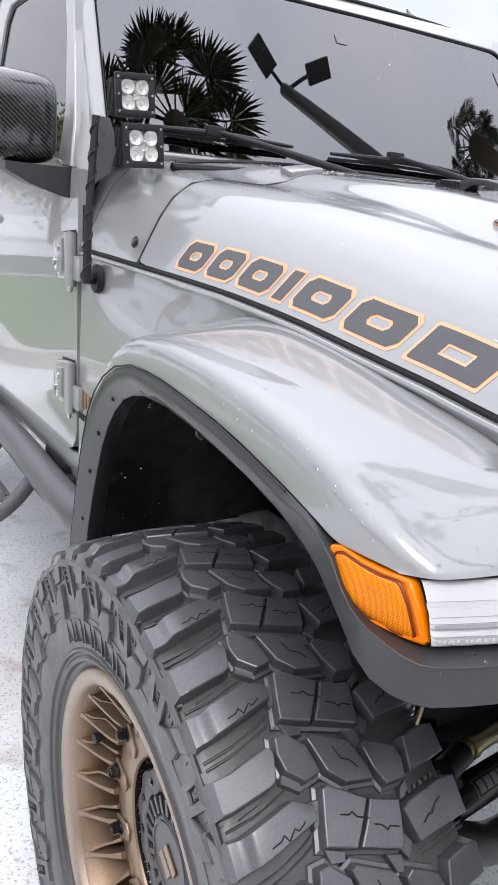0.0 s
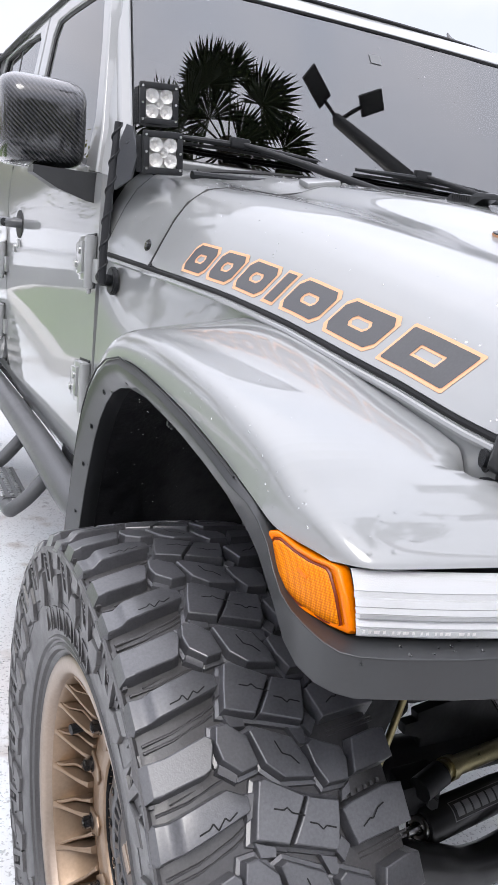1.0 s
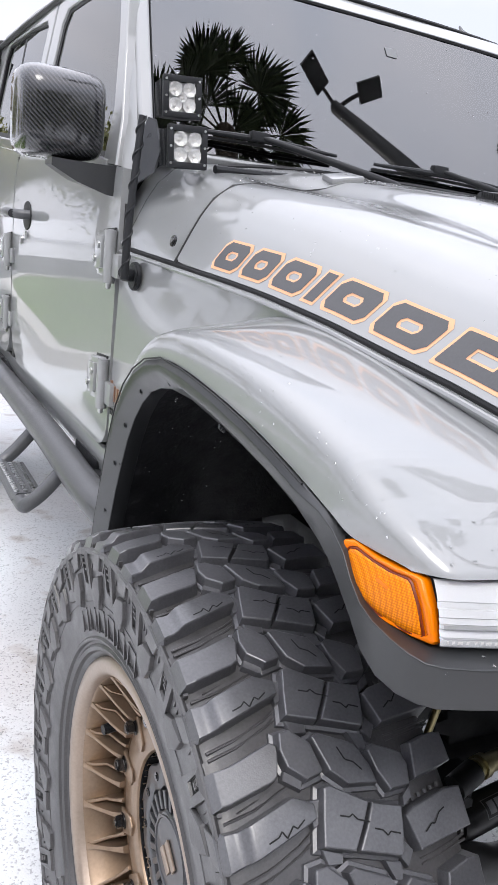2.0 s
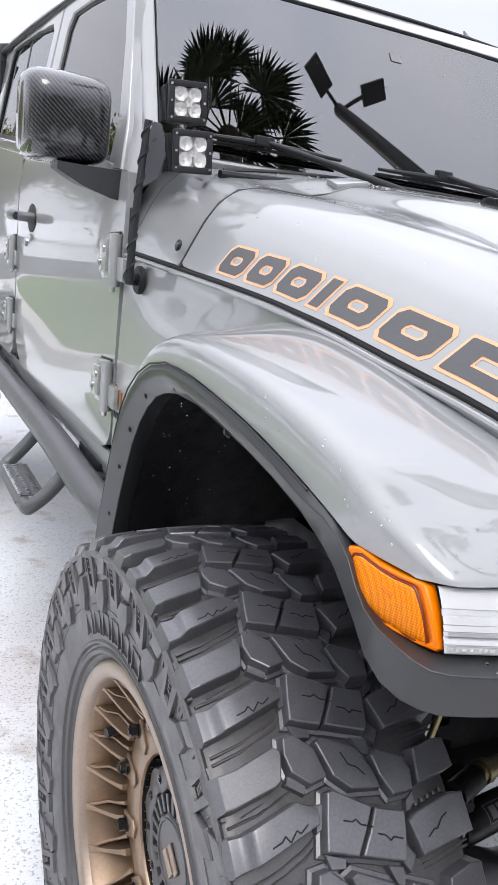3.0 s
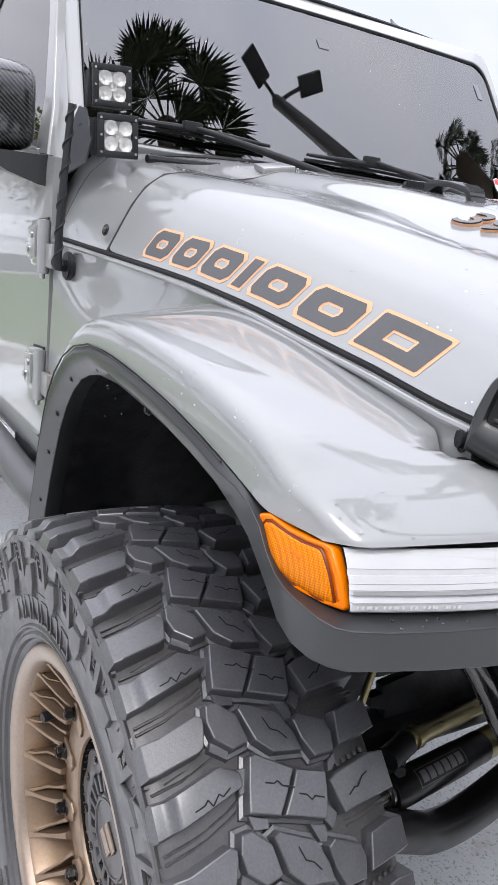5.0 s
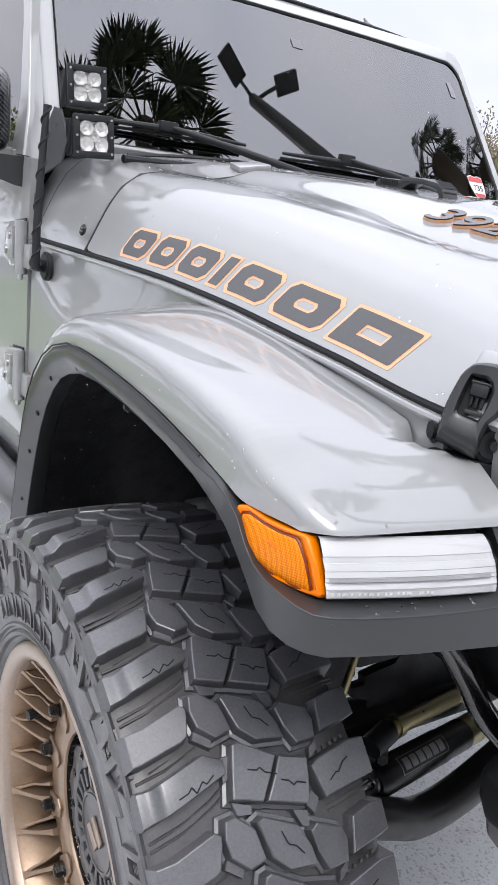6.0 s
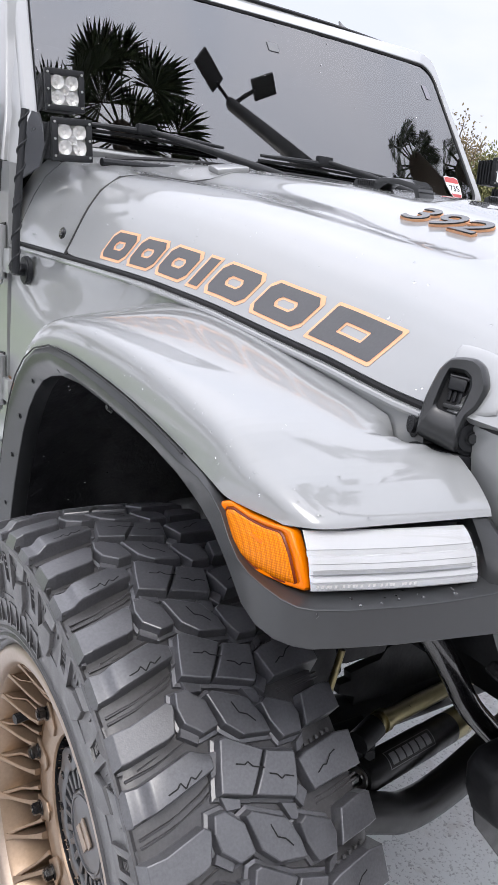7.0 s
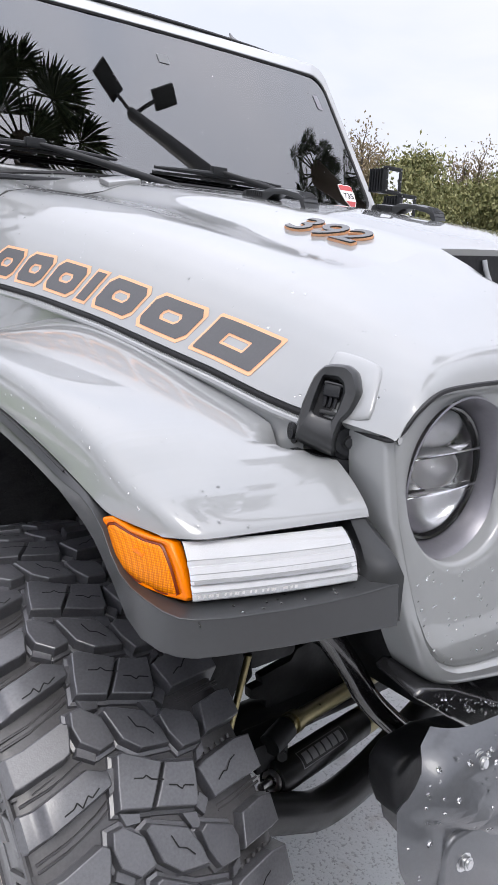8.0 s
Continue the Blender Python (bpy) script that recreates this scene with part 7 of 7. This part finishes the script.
GRASS = mat("damp_lawn", (0.085, 0.135, 0.030), 0.8, 0, 0, 0.35, 1.5, 0.6, 60)
CONC = mat("pale_kerb_concrete", (0.48, 0.46, 0.43), 0.6, 0, 0, 0.15, 6, 0.2, 80)
lawn_pts = [(-14, 14.0), (-3.4, 14.0), (-2.6, 12.4), (-2.38, 9.8), (-2.1, 7.1), (-1.95, 5.9), (-2.1, 5.62), (-2.6, 5.55), (-6, 5.5), (-14, 5.4)]
lawn = tagged(part("lawn", prism([(x, y, 0.0) for x, y in lawn_pts], (0, 0, 0.10)), GRASS, None, "short green lawn inside a concrete kerb", 0), kind="structure")
kerb_path = [Vector((x, y, 0)) for x, y in lawn_pts]
loops = []
for i, p in enumerate(kerb_path):
    cdir = (p - Vector((-7, 9.5, 0))).normalized()
    loops.append([p - cdir * 0.02 + Vector((0, 0, 0)), p - cdir * 0.02 + Vector((0, 0, 0.14)), p + cdir * 0.16 + Vector((0, 0, 0.14)), p + cdir * 0.20 + Vector((0, 0, 0))])
loops.append(loops[0])
tagged(part("kerb", loft(loops, caps=False), CONC, None, "pale concrete kerb round the lawn", 0), kind="structure")

near_pts = [(-14, 4.9), (-3, 4.9), (-2.2, 4.8), (-1.75, 4.4), (-1.62, 3.4), (-1.9, 2.6), (-3, 2.4), (-14, 2.4)]
tagged(part("lawn", prism([(x, y, 0.0) for x, y in near_pts], (0, 0, 0.06)), GRASS, None, "strip of green lawn between two kerbs", 0), kind="structure")
ROAD = mat("dark_wet_asphalt", (0.06, 0.06, 0.062), 0.45, 0, 0, 0.3, 1.2, 0.4, 90)
tagged(part("road", prism([(-40, 14.2, 0.010), (40, 14.2, 0.010), (40, 23.0, 0.010), (-40, 23.0, 0.010)], (0, 0, 0.006)), ROAD, None, "dark wet asphalt road behind the lawn", 0), kind="structure")
# made-up lane out of view, darkens what grille and flare reflect
tagged(part("road", prism([(-30, -2.4, 0.011), (30, -2.4, 0.011), (30, -9.5, 0.011), (-30, -9.5, 0.011)], (0, 0, 0.006)), ROAD, None, "unseen dark wet asphalt lane added to darken the vehicle's front", 0), kind="structure")
BARK = mat("grey_brown_bark", (0.12, 0.095, 0.075), 0.9, 0, 0, 0.3, 6, 0.6, 40)


def leaf_mat(name, a, b):
    m = mat(name, a, 0.6, vary=0)
    n, l = m.node_tree.nodes, m.node_tree.links
    geo, ramp = n.new("ShaderNodeNewGeometry"), n.new("ShaderNodeValToRGB")
    ramp.color_ramp.elements[0].color, ramp.color_ramp.elements[1].color = (*a, 1), (*b, 1)
    l.new(geo.outputs["Random Per Island"], ramp.inputs["Fac"])
    l.new(ramp.outputs["Color"], n["Principled BSDF"].inputs["Base Color"])
    return m


LEAF = leaf_mat("mixed_green_leaves", (0.085, 0.10, 0.030), (0.27, 0.26, 0.11))
LEAF_DRY = leaf_mat("thin_brownish_leaves", (0.13, 0.10, 0.05), (0.26, 0.20, 0.11))
FROND = leaf_mat("dark_palm_fronds", (0.020, 0.032, 0.012), (0.045, 0.06, 0.022))


def leafy_tree(seed, height, spread, leaves, dry=False):
    rnd = random.Random(seed)
    root = new("tree")
    bm = bmesh.new()
    tips = []

    def limb(p, d, length, r, depth):
        path, q = [p], p
        for k in range(4):
            d = (d + Vector((rnd.uniform(-0.25, 0.25), rnd.uniform(-0.25, 0.25), rnd.uniform(-0.05, 0.2)))).normalized()
            q = q + d * length / 4
            path.append(q)
        tube(path, r, 6, bm, [r * (1 - 0.15 * k) for k in range(5)])
        tips.extend(path[2:])
        if depth:
            for _ in range(3 if depth > 1 else 4):
                nd_ = (d + Vector((rnd.uniform(-0.9, 0.9), rnd.uniform(-0.9, 0.9), rnd.uniform(-0.2, 0.5)))).normalized()
                limb(path[rnd.choice((2, 3, 4))], nd_, length * rnd.uniform(0.55, 0.8), r * 0.5, depth - 1)
    limb(Vector((0, 0, 0)), Vector((0, 0, 1)), height * 0.38, 0.035 * height, 3)
    part("trunk", bm, BARK, root)
    verts, faces = [], []
    for k in range(leaves):
        c0 = rnd.choice(tips)
        c1 = c0 + Vector((rnd.gauss(0, spread), rnd.gauss(0, spread), rnd.gauss(0, spread * 0.8)))
        s = rnd.uniform(0.05, 0.12) * (0.7 if dry else 1.0)
        e = Euler((rnd.uniform(0, 6), rnd.uniform(0, 6), rnd.uniform(0, 6))).to_matrix()
        i = len(verts)
        for a, b in ((-1, 0), (0, -0.5), (1, 0), (0, 0.5)):
            verts.append(c1 + e @ Vector((a * s, b * s, 0)))
        faces.append((i, i + 1, i + 2, i + 3))
    me = bpy.data.meshes.new("crown")
    me.from_pydata(verts, [], faces)
    me.materials.append(LEAF_DRY if dry else LEAF)
    cr = new("crown", me)
    cr.parent = root
    return root


GREEN_L, DRY_L = "leafy green tree at the edge of the lot", "thinly leaved brownish tree at the edge of the lot"
t1 = tagged(leafy_tree(3, 7.6, 0.42, 24000), GREEN_L, "tree", "trees round the lot")
t1.matrix_basis = pose(27.0, 20.2, 0)
t2 = tagged(leafy_tree(8, 7.0, 0.46, 24000), GREEN_L, "tree", "trees round the lot")
t2.matrix_basis = pose(30.0, 18.5, 0)
t3 = tagged(leafy_tree(21, 8.6, 0.32, 4000, True), DRY_L, "tree", "trees round the lot")
t3.matrix_basis = pose(25.6, 23.4, 0)
rnd = random.Random(5)
for k, (x, y) in enumerate([(24.5, 21.5), (32.5, 16.8), (33, 21), (28, 25), (31, 24), (22.5, 24.5), (35, 14)]):
    copy_thing((t1, t2)[k % 2], pose(x, y, 0, 0, 0, rnd.uniform(0, 360)) @ Matrix.Scale(rnd.uniform(0.8, 1.0), 4))
for k, (x, y) in enumerate([(23.0, 22.6), (29.2, 21.6), (33.4, 19)]):
    copy_thing(t3, pose(x, y, 0, 0, 0, rnd.uniform(0, 360)))
for k, (x, y) in enumerate([(-13, -13), (-8.5, -15), (-4, -14), (0.5, -15.5), (5, -14), (9.5, -15), (14, -13), (-17, -8), (-19, -2)]):
    copy_thing((t1, t2)[k % 2], pose(x, y, 0, 0, 0, rnd.uniform(0, 360)) @ Matrix.Scale(rnd.uniform(0.9, 1.15), 4))
for k in range(40):  # the rest of the ring round the lot
    a = radians(75 + k * 8.1)
    d = rnd.uniform(34, 44)
    copy_thing((t1, t2, t1, t3)[k % 4], pose(d * math.sin(a), d * math.cos(a), 0, 0, 0, rnd.uniform(0, 360)) @ Matrix.Scale(rnd.uniform(1.0, 1.4), 4))


def palm(seed, height, crown, lean=(0.0, 0.0), thick=1.0, bare=(0.0, 0.0)):
    rnd_ = random.Random(seed)
    root = new("palm_tree")
    path = smooth_path([(-lean[0], -lean[1], 0), (-lean[0] * 0.8, -lean[1] * 0.8, height * 0.4), (-lean[0] * 0.38, -lean[1] * 0.38, height * 0.8), (0.0, 0, height)], 5)
    part("trunk", tube(path, 0.17, 12, radii=[thick * 0.20 + thick * 0.12 * max(0.0, k / (len(path) - 1) - 0.8) / 0.2 for k in range(len(path))]), BARK, root)
    verts, faces = [], []
    for k in range(23):
        az, el = 2.4 * k + rnd_.uniform(-0.3, 0.3), math.asin(-0.55 + 1.45 * (k + 0.5) / 23)
        d = Vector((math.cos(az) * math.cos(el), math.sin(az) * math.cos(el), math.sin(el)))
        if d.x * bare[0] + d.y * bare[1] > 0.30 and k % 4:
            continue
        base = Vector((0, 0, height))
        size_ = rnd_.uniform(0.72, 1.12)
        stalk = base + d * crown * rnd_.uniform(0.46, 0.72) * (1.0 if el < 0.8 else 0.75)
        d2 = (d + Vector((0, 0, -0.55 - 0.45 * math.sin(el)))).normalized()
        side_ = d2.cross(Vector((0, 0, 1.01))).normalized()
        nrm = side_.cross(d2)
        i = len(verts)
        verts += [base - side_ * 0.026, base + side_ * 0.026, stalk + side_ * 0.018, stalk - side_ * 0.018]
        faces.append((i, i + 1, i + 2, i + 3))
        blades = 34
        fold = rnd_.uniform(-0.25, 0.25)
        for j in range(blades):
            a = -1.95 + 3.9 * j / (blades - 1) + rnd_.uniform(-0.03, 0.03)
            ln = crown * size_ * rnd_.uniform(0.40, 0.47) * (1 - 0.10 * abs(a))
            dr = (d2 * math.cos(a) + side_ * math.sin(a) + nrm * (fold * abs(a) + rnd_.uniform(-0.06, 0.06))).normalized()
            mid = stalk + dr * ln * 0.64
            tip = stalk + dr * ln + Vector((0, 0, -crown * rnd_.uniform(0.02, 0.12)))
            wv = nrm.cross(dr).normalized() * ln * 0.64 * 0.064
            i = len(verts)
            verts += [stalk, mid - wv, tip, mid + wv]
            faces.append((i, i + 1, i + 2, i + 3))
    me = bpy.data.meshes.new("crown")
    me.from_pydata(verts, [], faces)
    me.materials.append(FROND)
    ob = new("crown", me)
    ob.parent = root
    return root


PALM_L = "tall palm tree with a full crown of dark fronds"
p1 = tagged(palm(4, 14.9, 2.45, (1.6, 2.4), 1.0, (0.45, -0.89)), PALM_L, "palm tree", "palms beside the lot")
p1.matrix_basis = pose(4.25, -2.35, 0)
p2 = tagged(palm(9, 10.9, 1.05), PALM_L, "palm tree", "palms beside the lot")
p2.matrix_basis = pose(10.9, -0.15, 0)
copy_thing(p2, pose(10.95, 0.55, 0, 0, 0, 130) @ Matrix.Scale(0.86, 4))
p4 = tagged(palm(12, 13.4, 1.5, (0.4, 0.2), 0.4), PALM_L, "palm tree", "palms beside the lot")
p4.matrix_basis = pose(7.9, 2.4, 0, 0, 0, 70)

POLE = mat("dark_bronze_pole_paint", (0.06, 0.06, 0.06), 0.5, 0.2, 0, 0.15, 10)
street = tagged(new("street_lamp"), "dark street lamp with two flat heads", "street lamp")
street.matrix_basis = pose(5.9, -0.84, 0)
part("pole", tube([(0, 0, 0), (0, 0, 6), (0, 0, 12.35)], 0.1, 12, radii=[0.22, 0.19, 0.13]), POLE, street)
for dx, dy in ((-0.50, 0.41), (0.98, 0.48)):
    d = Vector((dx, dy, 0))
    ln = d.length
    m = Matrix.Translation((0, 0, 12.3)) @ Matrix.Rotation(math.atan2(dy, dx), 4, "Z")
    bm = tube([(0.0, 0, 0), (ln * 0.4, 0, 0.16), (ln - 0.28, 0, 0.26)], 0.04, 8)
    bm.transform(m)
    part("arm", bm, POLE, street)
    bm = box((ln, 0, 0.28), (0.64, 0.38, 0.08), 0.015)
    bm.transform(m)
    part("lamp_head", bm, POLE, street)

# dirt flakes washed together on the lot beside the tyre
DIRT = leaf_mat("brown_dirt_flakes", (0.05, 0.04, 0.03), (0.20, 0.13, 0.07))
rnd = random.Random(31)
verts, faces = [], []
for cx, cy, spread_, count in ((-1.28, 0.62, 0.05, 40), (-1.20, 0.35, 0.06, 60), (-1.30, -0.02, 0.07, 80), (-1.14, 0.15, 0.10, 60), (-0.55, -0.40, 0.16, 240), (-0.36, -0.30, 0.14, 160), (-1.05, 1.2, 0.2, 60)):
    for _ in range(count):
        x, y = cx + rnd.gauss(0, spread_), cy + rnd.gauss(0, spread_ * 0.7)
        s_, a = rnd.uniform(0.0008, 0.0035), rnd.uniform(0, 6.28)
        i = len(verts)
        for k in range(4):
            r = s_ * rnd.uniform(0.6, 1.2)
            verts.append((x + r * math.cos(a + 1.57 * k), y + r * math.sin(a + 1.57 * k), 0.0052))
        verts.append((x, y, 0.0052 + s_ * 0.6))
        faces += [(i + k, i + (k + 1) % 4, i + 4) for k in range(4)]
me = bpy.data.meshes.new("dirt")
me.from_pydata(verts, [], faces)
me.materials.append(DIRT)
tagged(new("dirt", me), "brown dirt flakes on the wet concrete lot", "dirt", kind="stuff")
